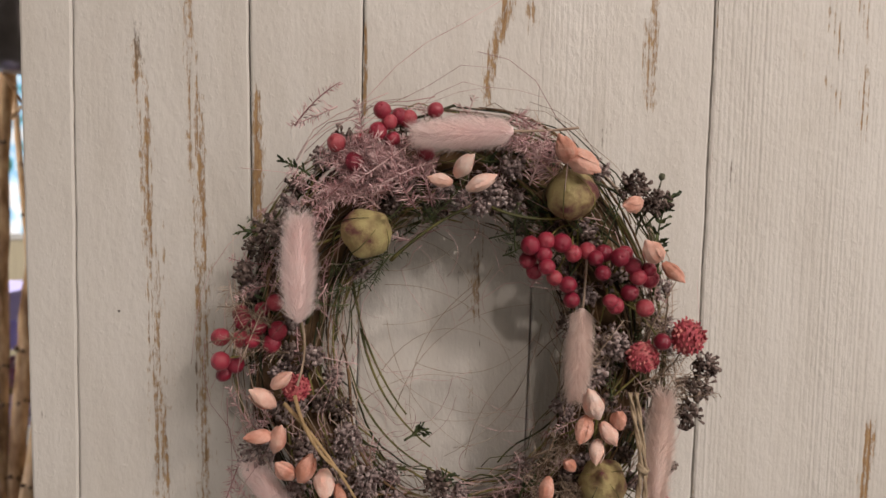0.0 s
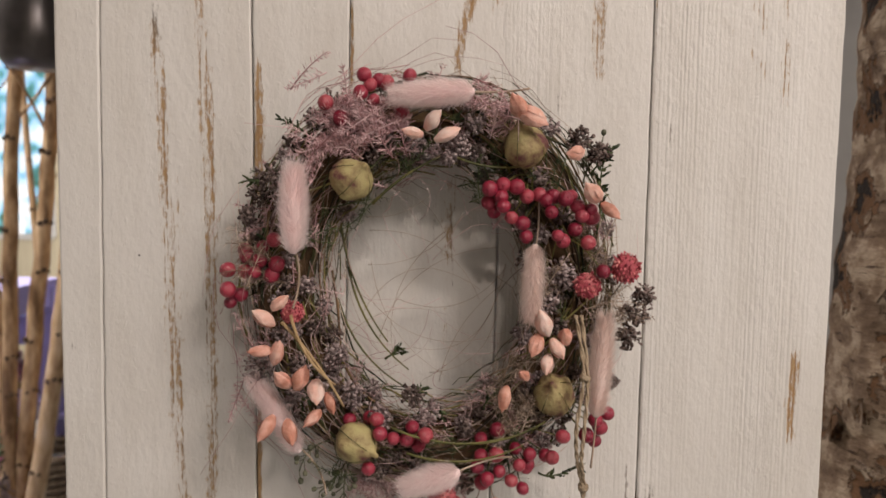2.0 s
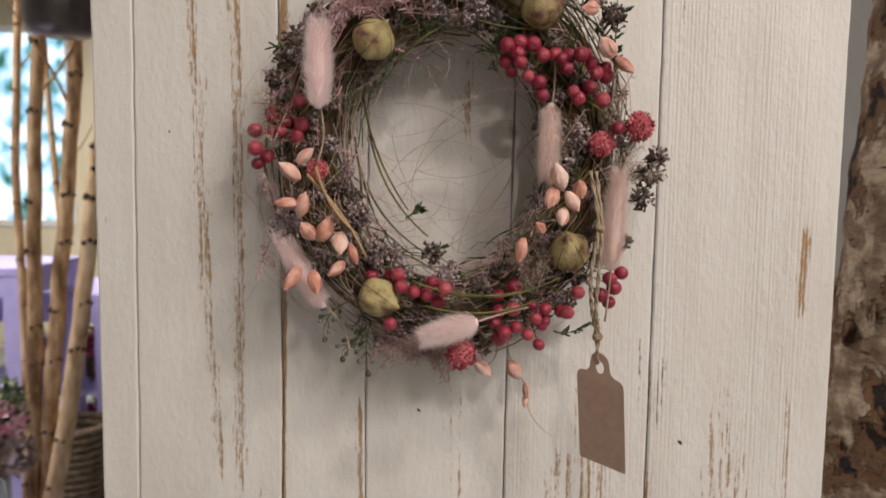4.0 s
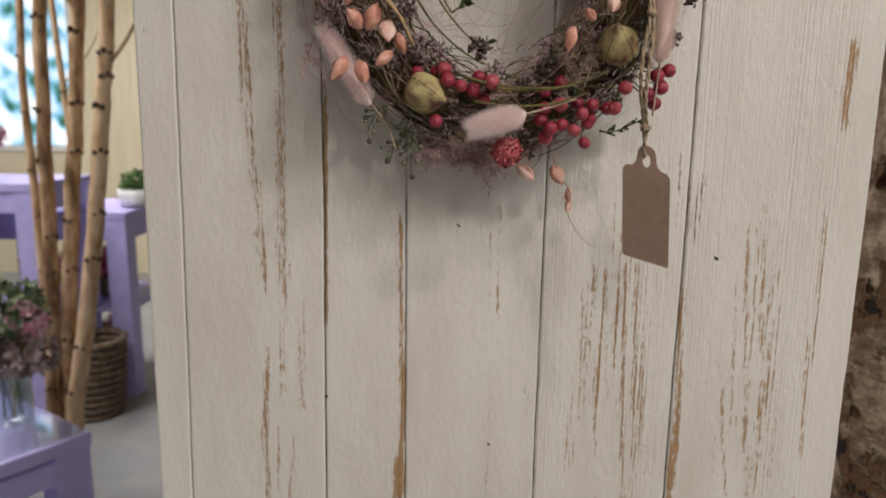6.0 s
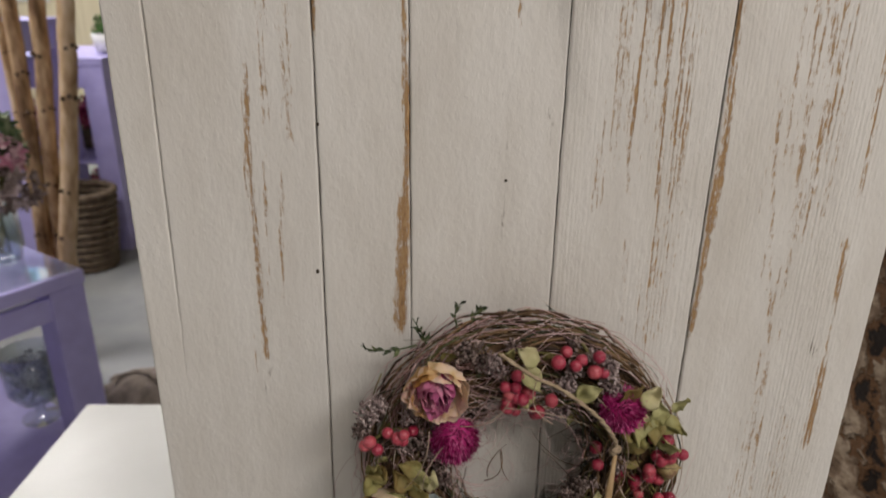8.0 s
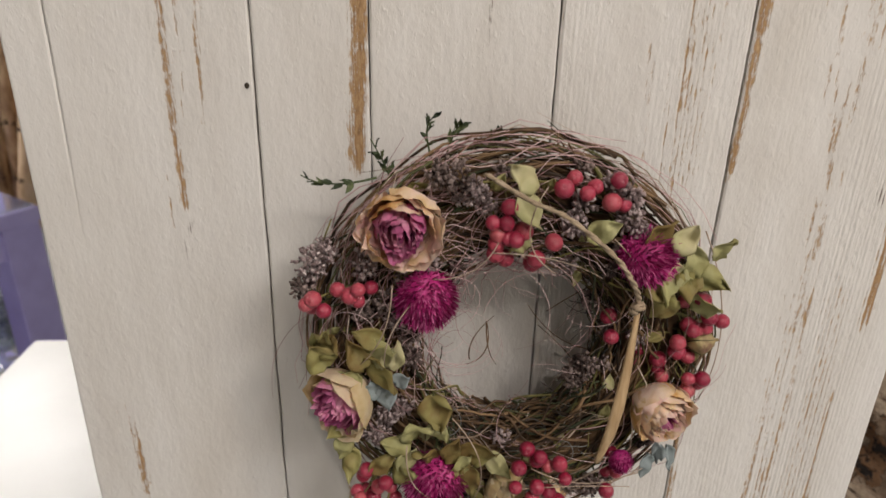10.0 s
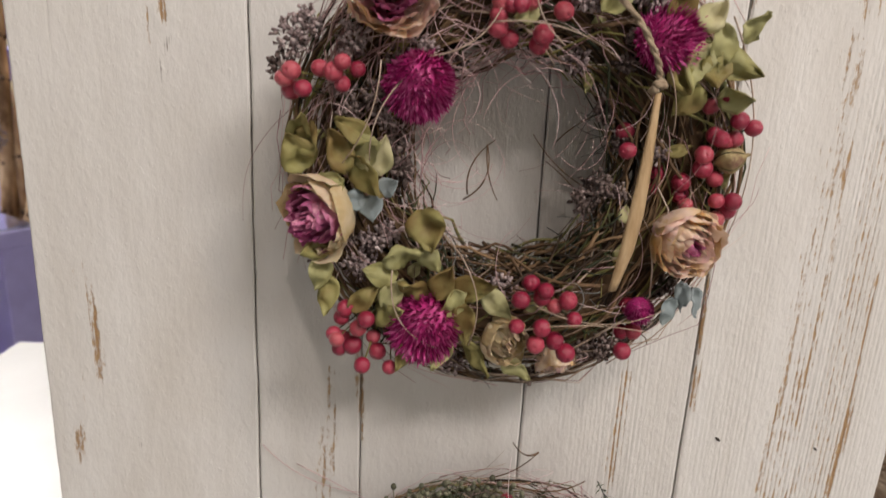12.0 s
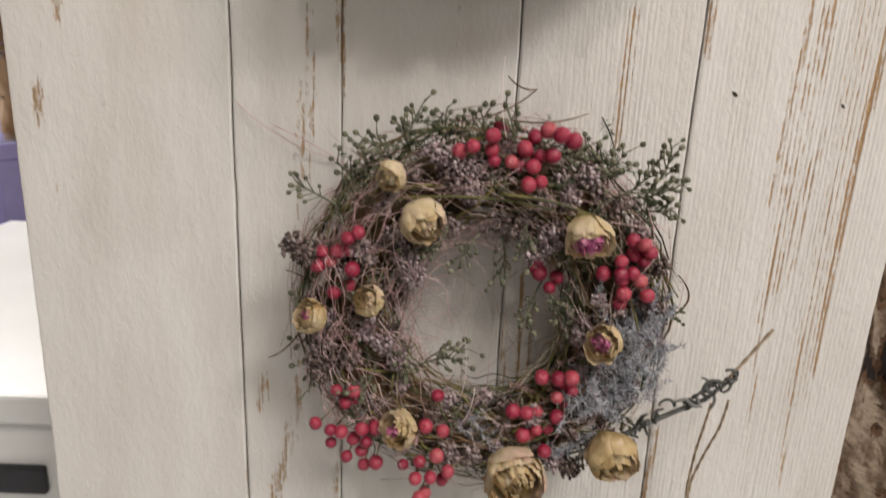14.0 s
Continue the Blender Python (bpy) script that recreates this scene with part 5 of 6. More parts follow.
def rose(wreath, p, r, axis, outer, inner, label, open_=1.0, heart=0.62):
    """Dried rose: rings of cupped, crinkled petals round a tight heart; open_ near 0 is a closed bud."""
    m = Matrix.Translation(p) @ facing(axis, uni(0, 6))
    cup = Geo()
    cup.lathe([(r * 0.4 * max(.08, math.sin(math.pi * k / 8)), -r * 0.55 - r * 0.3 * math.cos(math.pi * k / 8)) for k in range(9)], m, 12)
    for k in range(5):
        mk = m @ Matrix.Translation((0, 0, -r * 0.7)) @ Matrix.Rotation(k * 1.257, 4, "Z") @ Matrix.Rotation(-0.7, 4, "Y")
        leaf_shape(cup, mk, r * 0.8, r * 0.3, 0.3, 0.3)
    ob = part("rose", cup, GREEN_STEM, wreath, label)
    layers = ((1.00, 5, 1.55), (0.90, 6, 1.45), (0.78, 6, 1.4), (0.65, 6, 1.35), (0.54, 6, 1.4), (0.44, 6, 1.4), (0.34, 5, 1.5), (0.24, 4, 1.7), (0.15, 3, 2.0), (0.08, 2, 2.6))
    for li, (rad, count, span) in enumerate(layers):
        for k in range(count):
            g = Geo()
            th = 2 * math.pi * k / count + li * 0.9 + uni(-.5, .5)
            sd = uni(0, 200)
            jr, jh = uni(.90, 1.10), uni(.86, 1.10)
            lip = uni(-.35, .22) if li < 3 else uni(-.25, .22)
            top = r * (0.95 - open_ * (0.30 + 0.42 * rad) + 0.06 * (1 - rad)) * jh

            def f(u, v):
                w = 2 * u - 1
                a = th + 0.5 * w * span * (0.5 + 0.5 * math.sin(math.pi * (0.12 + 0.55 * v)))
                bud = math.sin(math.pi * (0.04 + (0.84 if li > 2 else 0.70) * v)) ** 0.8
                flat = 0.35 * math.sin(math.pi / 2 * v) ** 0.7 + 0.65 * v ** 1.15
                rr = r * rad * jr * (bud * (1 - open_) + flat * open_)
                rr += r * lip * max(0, v - .72) * (1 - 0.4 * abs(w))
                rim = 1 - 0.16 * abs(w) ** 2.5
                hh = -r * 0.75 + (top + r * 0.75) * v ** 1.05 * rim
                n1 = noise.noise(Vector((u * 2.6 + sd, v * 2.2, li)))
                n2 = noise.noise(Vector((u * 7 + sd, v * 4.5, li + 5)))
                n3 = noise.noise(Vector((u * 15 + sd, v * 5, li + 9)))
                c = 0.75 if li < 3 else 1.0
                rr *= 1 + c * (0.20 * n1 + 0.17 * n2 + 0.07 * n3) * v
                hh += r * c * (0.10 * n1 + 0.08 * n2 + 0.035 * n3) * v * v
                return m @ Vector((rr * math.cos(a), rr * math.sin(a), hh))
            g.grid(f, 12, 8)
            part("petal", g, outer if rad > heart else inner, ob)
    return ob


BERRY_MESH = sphere_mesh("berry")
BERRY_MESH.materials.append(BERRY)
BERRY_MESH_PINK = sphere_mesh("berry")
BERRY_MESH_PINK.materials.append(BERRY_PINK)


def base_wreath(place, turn, shape, tube, label, brown, green, hay, dark=0.56):
    w = thing("dried_flower_wreath", place, label, "wreath", "wreaths on the board")
    w.rotation_euler = (0, turn, 0)
    core = Geo()
    n, k = 72, 12
    for i in range(n):
        for j in range(k):
            th, ph = 2 * math.pi * i / n, 2 * math.pi * j / k
            rr = tube * dark * (1 + 0.35 * noise.noise(Vector((math.cos(th) * 4, math.sin(th) * 4, ph * 1.2))))
            core.v.append(ring_point(shape, th, ph, rr))
            if core.v[-1].y > -0.001:
                core.v[-1].y = -0.001
    for i in range(n):
        for j in range(k):
            a, b = i * k + j, i * k + (j + 1) % k
            c, d = ((i + 1) % n) * k + (j + 1) % k, ((i + 1) % n) * k + j
            core.f.append((a, b, c, d))
    part("straw_core", core, TWIG, w, "dense core of bound twigs")
    for nm, count, mat, thick, span, outer, wild in (("twig_filling", brown, TWIG, (0.0004, 0.0011), (0.7, 2.8), (0.5, 1.0), 0.12),
                                                     ("stem_filling", green, GREEN_STEM, (0.0003, 0.0009), (0.4, 1.7), (0.6, 1.05), 0.35),
                                                     ("grass_filling", hay, HAY, (0.00015, 0.00035), (0.4, 1.5), (0.7, 1.12), 0.7)):
        g = Geo()
        wound(g, shape, tube, count, thick, span, outer, wild)
        part(nm, g, mat, w)["kind"] = "stuff"
    return w


def cluster_set(w, sets, r, mat, mesh, ring):
    for spots, depth in sets:
        cx = sum(s[0] for s in spots) / len(spots)
        cz = sum(s[1] for s in spots) / len(spots)
        n = max(math.hypot(cx / ring[0], cz / ring[1]) / 1000, 0.3)
        berry_group(w, spots, depth, r, mat, mesh, (cx / n, cz / n))


# ---- upper wreath: pink bunny tails, peach bracts, olive pods
S1 = (0.079, 0.092, 0.029, 0.0)
w1 = base_wreath((0.0030, 0, 1.4542), -0.009, S1, 0.026, "pink and olive dried flower wreath with bunny-tail grass", 60, 170, 260)
cluster_set(w1, (
    (((-53, 98), (-43, 99), (-33, 112), (-26, 110), (-30, 107), (-22, 109), (-35, 103), (-29, 100), (-14, 94), (-45, 90), (-10, 113), (-52, 93)), .055),
    (((-107, 11), (-89, 23), (-97, 18), (-90, 16), (-81, 14), (-92, 10), (-84, 8), (-99, 21), (-98, 10), (-82, 27), (-106, 1), (-102, -3), (-107, -7)), .05),
    (((31, 54), (38, 56), (45, 55), (37, 50), (31, 47), (34, 42), (38, 45), (43, 39), (49, 36), (51, 29), (51, 50), (58, 51), (61, 48)), .06),
    (((63, 42), (65, 50), (70, 49), (74, 50), (77, 45), (84, 43), (85, 39), (70, 27), (66, 30), (76, 33), (83, 26), (91, 11), (79, 40)), .06),
    (((-43, -70), (-26, -75), (-19, -78), (-12, -80), (-9, -73), (-6, -85), (-33, -97), (-2, -76), (-32, -70), (-28, -69)), .055),
    (((37, -76), (28, -81), (28, -90), (36, -88), (26, -96), (31, -101), (38, -99), (29, -106), (44, -102), (48, -93), (47, -87), (54, -88), (53, -98), (51, -109), (66, -90), (72, -79), (63, -90), (54, -96)), .055),
    (((98, -69), (95, -78), (87, -82), (93, -87), (91, -72)), .045),
), 0.0040, BERRY, BERRY_MESH, S1)
TAILS = ((-69, 21, -68, 64, .066, 8.4, 0), (23, 103, -17, 101, .064, 7.8, 0), (56, 25, 54, -15, .055, 7.0, 1), (88, -66, 92, -14, .062, 7.6, 1), (-70, -88, -94, -47, .052, 7.4, 0), (16, -93, -12, -101, .068, 8.0, 0))
for x0, z0, x1, z1, d, r, tone in TAILS:
    bunny_tail(w1, mm(x0, z0, d), mm(x1, z1, d), r * 0.8 / 1000, FUR_CREAM_CORE if tone else FUR_CORE, FUR_CREAM if tone else FUR)
for x, z, axis in ((-40, 59, (0.5, -0.7, 0.45)), (50, 76, (-0.3, -0.6, 0.8)), (67, -56, (-0.2, -0.7, 0.55)), (-39, -82, (0.75, -0.6, -0.25))):
    seed_pod(w1, mm(x, z, .055), 0.0122, axis)
PEACHES = ((-8, 82, 185), (2, 88, 20), (9, 81, 10), (45, 95, 110), (52, 90, 330), (74, 72, 200), (83, 52, 120), (92, 43, 310), (-86, -29, 165), (-78, -30, 80), (-75, -44, 130),
           (-66, -43, 80), (-84, -12, 170), (-76, -4, 60), (-51, -56, 265), (-60, -64, 210))
PEACHES_LOW = ((-84, -69, 235), (-72, -71, 260), (-58, -50, 300), (55, -26, 225), (66, -28, 320), (70, -22, 70), (61, -36, 275), (49, -42, 110), (39, -54, 260), (59, -15, 100), (20, -127, 300),
               (39, -128, 280), (46, -140, 280), (46, -147, 250))
for x, z, a in PEACHES + PEACHES_LOW:
    s = 0.0088 if (x, z) in ((45, 95), (52, 90)) else (0.0042 if z < -135 else uni(0.0060, 0.0073))
    dd = .035 if z < -110 else .068
    peach_bud(w1, mm(x, z, dd), s, (math.cos(radians(a)), -0.35, math.sin(radians(a))))
single_wisps(w1, "bract_stalk", HAY, ((28, -108, 22, -126, .035, 3), (35, -108, 40, -126, .035, -2), (40, -130, 46, -147, .035, 3), (46, -142, 66, -175, .02, -5)), 0.0004)
for x, z, r, axis in ((-72, -11, .0066, (-0.1, -1, 0.3)), (104, 12, .0092, (0.8, -0.6, 0)), (84, 3, .0078, (0.1, -1, -0.1)), (7, -114, .0095, (0.1, -0.8, -0.5))):
    pompon(w1, mm(x, z, .055), r, axis, STRAW, "dried crimson everlasting flower", 120, 0.15)
for x, z, r, dark in ((-83, 60, 8, 1), (-76, 48, 6, 0), (16, 76, 7.5, 0), (24, 89, 7, 0), (10, 70, 4, 0), (79, 81, 7, 1), (89, 73, 6, 1), (-65, 3, 5, 0), (-90, -41, 9, 0), (-50, -36, 8, 0), (-41, -57, 8, 0), (-27, -69, 7, 0), (-9, -57, 6, 1),
                      (70, 10, 8, 0)):
    statice(w1, mm(x, z, .052), r / 1000, LIMO_DARK if dark else LIMO)
for x, z, r, dark in ((65, -7, 7, 0), (112, -13, 9, 1), (109, -27, 7, 1), (117, -4, 6, 1), (76, 4, 7, 0), (98, -52, 6, 1), (-98, 40, 5, 1), (-55, -48, 7, 0), (-62, -20, 6, 1), (60, -68, 6, 1), (20, -78, 5, 1), (-30, 70, 5, 1)):
    statice(w1, mm(x, z, .045), r / 1000, LIMO_DARK if dark else LIMO)
ferny(w1, ((-56, 76), (-41, 80), (-29, 88), (-20, 83), (-46, 97), (33, 98), (-36, 92)), .058, PINK_FERN, "pink_fern", "feathery dusty-pink dyed fern", 6, 0.028, 130, 0.0075)
ferny(w1, ((-60, 112), (-89, 1), (-91, 35), (-85, 46), (-101, -62), (39, -66), (56, -81), (50, -98), (-93, -25)), .045, PINK_FERN, "pink_fern", "feathery dusty-pink dyed fern", 2, 0.024, 70, 0.006)
ferny(w1, ((-23, -113), (-11, -115), (-34, -108), (0, -112)), .032, PINK_HAY, "pink_sisal_tuft", "tuft of pink sisal fibre", 9, 0.030, 110, 0.010)
ferny(w1, ((-40, 42), (-26, 70), (30, 66), (70, 62), (-60, 30), (-64, -55), (-50, -95), (62, 58), (0, -90), (14, -88), (45, 66), (-12, 74)), .045, GREEN_FERN, "green_fern", "dark green dried fern", 3, 0.026, 60, 0.006)
for x, z, a, ln in ((-66, 84, 2.7, 0.016), (86, 62, 0.9, 0.018), (92, 48, 1.5, 0.024), (60, -102, 0.3, 0.026), (-24, -38, 0.7, 0.010), (30, -66, 0.6, 0.012), (-10, -62, 0.9, 0.012), (90, 30, 1.5, 0.024), (8, 92, 0.2, 0.02)):
    sprig(w1, x, z, .048, a, ln, GREEN_FERN, 8, 0.005)
for x, z, a in ((-62, -93, 3.9), (-52, -104, 4.0), (-46, -108, 4.6), (88, 66, 1.2)):
    seed_sprig(w1, x, z, .04, a, 0.024, 9)
g = Geo()
wound(g, S1, 0.030, 42, (0.00014, 0.00026), (0.4, 1.4), (0.9, 1.35), 2.2, 4, (1.6, 3.5))
wound(g, S1, 0.030, 26, (0.00014, 0.00026), (0.4, 1.2), (0.9, 1.3), 1.6, 4)
part("pink_sisal", g, PINK_HAY, w1, "loose pink sisal fibres")["kind"] = "stuff"
single_wisps(w1, "loose_hair", HAY, ((-35, 30, 30, -12, .012, 14), (-42, 0, 45, -30, .014, -18), (-30, -35, 40, 20, .012, 16), (-28, 55, 10, 26, .016, 8), (10, 30, -20, -50, .014, -14), (45, 10, -5, -60, .012, 10),
          (-48, 25, -30, -40, .016, -6), (0, -55, 40, -20, .012, -9), (-40, -20, 30, -5, .010, 20), (-34, 12, 12, -58, .013, -10),
          (20, 40, -36, 10, .014, 9), (40, -10, -10, -40, .011, 12), (-20, -10, 44, 6, .012, -12), (-44, 40, 0, 50, .018, -6), (6, -60, 46, 0, .013, 8), (-46, -30, 10, -20, .012, 9)), 0.00018)
single_wisps(w1, "arched_stem", GREEN_STEM, ((-50, 32, -24, -34, .022, -4), (-46, 10, -12, -50, .024, -6), (-52, -8, -5, -64, .026, -8), (-30, 46, 14, 74, .05, 3), (8, 74, 50, 66, .05, -4), (-20, -72, 40, -78, .06, -4), (-12, -86, 50, -82, .06, -5), (-5, -78, 62, -70, .058, -6)), 0.0009, "thin arched olive stems")
single_wisps(w1, "dry_blade", RAFFIA, ((-75, -14, -44, -58, .068, 3), (-70, -10, -48, -46, .07, -3)), 0.0012, "bent reddish-brown dry blades")

ferny(w1, ((45, -45), (52, -62), (95, -4), (100, -16), (40, -72), (88, 22), (60, 6), (-98, 20), (-94, 10)), .052, HAY, "hay_tuft", "tuft of pale dry grass", 5, 0.028, 70, 0.009, 0.00016)
g = Geo()
curly(g, S1, 0.027, 60, (0.00012, 0.0002), (0.018, 0.04))
curly(g, S1, 0.029, 50, (0.00014, 0.00024), (0.012, 0.03), (3.5, 5.2))
part("curled_sisal", g, PINK_HAY, w1, "curled pale pink fibres")["kind"] = "stuff"
filler(w1, S1, 0.026, 96, lambda p, th: statice(w1, p, uni(.004, .0065), rng.choice((LIMO, LIMO, LIMO_DARK)), 48))
filler(w1, S1, 0.025, 60, lambda p, th: ferny(w1, ((p.x * 1000, p.z * 1000),), -p.y, rng.choice((GREEN_FERN, PINK_FERN, PINK_HAY)), "fern_tip", "small dried fern tip", 2, 0.022, 55, 0.0055))
filler(w1, S1, 0.025, 16, lambda p, th: sprig(w1, p.x * 1000, p.z * 1000, -p.y, th + uni(-1.2, 1.2), uni(.010, .018), GREEN_FERN, 7, 0.005))

# ---- kraft price tag on jute twine, hanging from the upper wreath
tag = thing("price_tag", (0.0030, 0, 1.4542), "blank brown kraft paper tag on jute twine", "tag")
tag.rotation_euler = (0, -0.009, 0)


def build_tag():
    o, wv, hv = Vector(TAG_O), Vector(TAG_W), Vector(TAG_H)
    nrm = wv.cross(hv).normalized()
    if nrm.y > 0:
        nrm = -nrm
    out = []
    for k in range(9):
        a = math.pi * (1 - k / 8)
        out.append((0.5 + 0.19 * math.cos(a), 0.07 - 0.07 * math.sin(a)))
    out += [(0.72, 0.15), (0.80, 0.185), (0.93, 0.195), (0.99, 0.225), (1.0, 0.26), (1.0, 0.985), (0.98, 1.0), (0.02, 1.0), (0.0, 0.985), (0.0, 0.26), (0.01, 0.225), (0.07, 0.195), (0.20, 0.185), (0.28, 0.15)]
    hole = [(0.5 + 0.085 * math.cos(a), 0.125 + 0.055 * math.sin(a)) for a in [k * math.pi / 8 for k in range(16)]]
    bm = bmesh.new()
    for loop in (out, hole):
        vs = [bm.verts.new(o + wv * u + hv * v + nrm * 0.0012 * math.sin(3 * v)) for u, v in loop]
        for i, a in enumerate(vs):
            bm.edges.new((a, vs[(i + 1) % len(vs)]))
    bmesh.ops.triangle_fill(bm, edges=bm.edges[:], use_beauty=True)
    me = bpy.data.meshes.new("card")
    bm.to_mesh(me)
    bm.free()
    ob = part("card", me, KRAFT, tag)
    mod = ob.modifiers.new("card_thickness", "SOLIDIFY")
    mod.thickness = 0.0005


def twist(geo, pts, r, turns=60):
    """Two-ply twine along points."""
    pts = [Vector(p) for p in pts]
    fine = []
    for i in range(len(pts) - 1):
        p0, p1, p2, p3 = pts[max(i - 1, 0)], pts[i], pts[i + 1], pts[min(i + 2, len(pts) - 1)]
        for k in range(8):
            t = k / 8
            fine.append(0.5 * ((2 * p1) + (p2 - p0) * t + (2 * p0 - 5 * p1 + 4 * p2 - p3) * t * t + (3 * p1 - p0 - 3 * p2 + p3) * t ** 3))
    fine.append(pts[-1])
    for s in (0, math.pi):
        line = []
        for i, p in enumerate(fine):
            a = s + i * 1.1
            line.append(p + Vector((math.cos(a), math.sin(a), 0)) * r * 0.5)
        geo.tube(line, r * 0.62, sides=6)
    for i in range(0, len(fine), 2):
        d = Vector((uni(-1, 1), uni(-1, 1), uni(-1, 1))).normalized()
        geo.blade(fine[i], fine[i] + d * r * uni(2, 4), 0.00008, d.orthogonal().normalized())


def knot_mesh(p, r):
    g = Geo()
    for k in range(3):
        m = Matrix.Translation(p) @ facing((uni(-1, 1), uni(-.4, .4), uni(.2, 1)))
        ring = [m @ Vector((r * math.cos(a * math.pi / 6), r * math.sin(a * math.pi / 6), r * 0.3 * math.sin(a * 0.9 + k))) for a in range(13)]
        g.tube(ring, r * 0.45, sides=6)
    return g


TAG_O, TAG_W, TAG_H = (0.0708, -0.0616, -0.1072), (0.0226, -0.0130, -0.0056), (0.0040, 0.0062, -0.0650)
build_tag()
for pts in (((0.077, -.060, -.012), (0.079, -.072, -.040), (0.0745, -.078, -.066), (0.0755, -.076, -.084), (0.0795, -.070, -.100), (0.0812, -.067, -.116)),
            ((0.080, -.060, -.012), (0.081, -.072, -.042), (0.0785, -.078, -.066), (0.0775, -.077, -.084), (0.0805, -.070, -.100), (0.0808, -.0655, -.117))):
    g = Geo()
    twist(g, pts, 0.0011)
    part("twine", g, TWINE, tag, "two-ply jute twine")
for p in ((0.0795, -.073, -.042), (0.080, -.0705, -.1005)):
    part("knot", knot_mesh(Vector(p), 0.0021), TWINE, tag, "twine knot")

# ---- middle wreath: roses, globe flowers, hydrangea
S2 = (0.073, 0.0765, 0.032, -0.005)
w2 = base_wreath((0.0209, 0, 0.9610), -0.003, S2, 0.030, "dried wreath with faded roses and magenta globe flowers", 250, 120, 70)
cluster_set(w2, (
    (((-83, 36), (-73, 39), (-77, 35), (-74, 30), (-96, 32), (-95, 27), (-89, 28), (-93, 35), (-68, 36)), .06),
    (((-14, 70), (-8, 70), (-7, 77), (-11, 64), (-12, 59), (-7, 50), (-12, 54), (-7, 63), (-4, 63), (0, 65), (6, 52), (5, 48), (13, 61)), .06),
    (((22, 87), (16, 85), (17, 83), (26, 83), (30, 85), (37, 79), (43, 77), (39, 89)), .055),
    (((80, 26), (86, 29), (90, 21), (97, 18), (83, 14), (88, 12), (84, 13), (91, 13), (78, 6), (79, 0), (86, -5), (85, -13), (92, -13), (92, -18), (87, -22)), .055),
    (((63, -4), (63, -11), (72, -7), (73, -13), (75, -17), (47, 13), (47, 6)), .045),
    (((8, -51), (14, -53), (3, -56), (13, -57), (24, -57), (2, -68), (13, -69), (19, -61), (27, -65), (11, -77), (20, -77), (25, -82)), .065),
    (((53, -85), (59, -78), (54, -79), (55, -65)), .05),
    (((-73, -67), (-67, -75), (-75, -72), (-78, -78), (-75, -83), (-70, -85), (-61, -82), (-65, -92), (-59, -89), (-53, -94), (-76, -87), (-76, -79), (-63, -69)), .06),
), 0.0040, BERRY_PINK, BERRY_MESH_PINK, S2)
rose(w2, mm(-54, 67, .058), 0.0198, (0.0, -1, -0.02), ROSE_OUT, ROSE_IN, "dried pink rose with yellowed outer petals", 0.58, 0.70)
rose(w2, mm(-82, -24, .056), 0.0190, (-0.55, -0.8, -0.15), ROSE_PALE, ROSE_IN, "dried cream rose with a magenta heart", 0.60, 0.80)
rose(w2, mm(72, -31, .055), 0.0178, (0.25, -0.95, -0.15), ROSE_OUT, ROSE_IN, "dried peach rose with a small purple heart", 0.55, 0.30)
rose(w2, mm(24, -93, .045), 0.0100, (0.2, -0.6, -0.8), ROSE_OUT, ROSE_IN, "small dried peach rose below the berries", 0.5, 0.2)
rose(w2, mm(-3, -78, .058), 0.0115, (0.3, -0.95, -0.1), ROSE_PALE, ROSE_OUT, "small dried cream rosebud", 0.3, 0.2)
for x, z, r, axis in ((-43, 31, .0158, (0.1, -0.8, -0.5)), (56, 52, .0148, (0.35, -0.8, 0.1)), (-38, -75, .0176, (-0.1, -0.9, -0.25)), (58, -64, .007, (0.3, -0.6, -0.6))):
    pompon(w2, mm(x, z, .055), r, axis, MAGENTA, "dried magenta globe flower", 950, 1.7)
LEAVES = ((-2, 90, 15, 9, 2.4), (1, 75, 13, 9, 5.2), (84, 43, 17, 10, 5.9), (60, 65, 13, 12, 1.0), (67, 42, 15, 9, 4.4), (77, 52, 13, 9, 1.8), (-91, 13, 13, 8, 1.3), (-93, 3, 14, 12, 2.0),
          (-76, 3, 15, 9, 2.0), (-63, 4, 14, 11, 0.4), (-63, -7, 17, 10, 5.6), (-82, -11, 14, 8, 3.2), (-37, -29, 14, 13, 5.0))
LEAVES_LOW = ((-48, -41, 14, 9, 0.5), (-64, -61, 13, 7, 0.7), (-53, -68, 14, 9, 0.4), (-52, -58, 12, 8, 1.0), (-16, -55, 17, 9, 0.3), (-20, -71, 13, 9, 5.0), (-14, -89, 15, 7, 5.4), (-84, -51, 12, 8, 4.4),
              (-80, -60, 12, 8, 4.8), (-36, -43, 11, 8, 5.4), (35, 66, 12, 8, 0.4), (75, 40, 12, 9, 4.6), (66, 28, 12, 9, 4.0), (88, 58, 10, 7, 1.2), (-70, 12, 13, 8, 2.6), (-30, -52, 13, 9, 1.1), (-26, -62, 12, 8, 3.9), (-44, -56, 13, 9, 2.4), (-6, -62, 12, 8, 5.6))
LEAVES_MORE = ((-30, -86, 12, 8, 4.4), (-58, -50, 12, 9, 2.9), (-46, -88, 12, 8, 4.1), (4, -92, 11, 7, 5.8), (-86, -40, 11, 8, 3.6), (72, 62, 12, 9, 0.9), (62, 36, 12, 8, 5.3), (86, 30, 11, 8, 0.2), (-2, 60, 10, 7, 3.4), (-88, 8, 13, 10, 1.0), (-58, 2, 13, 9, 1.3))
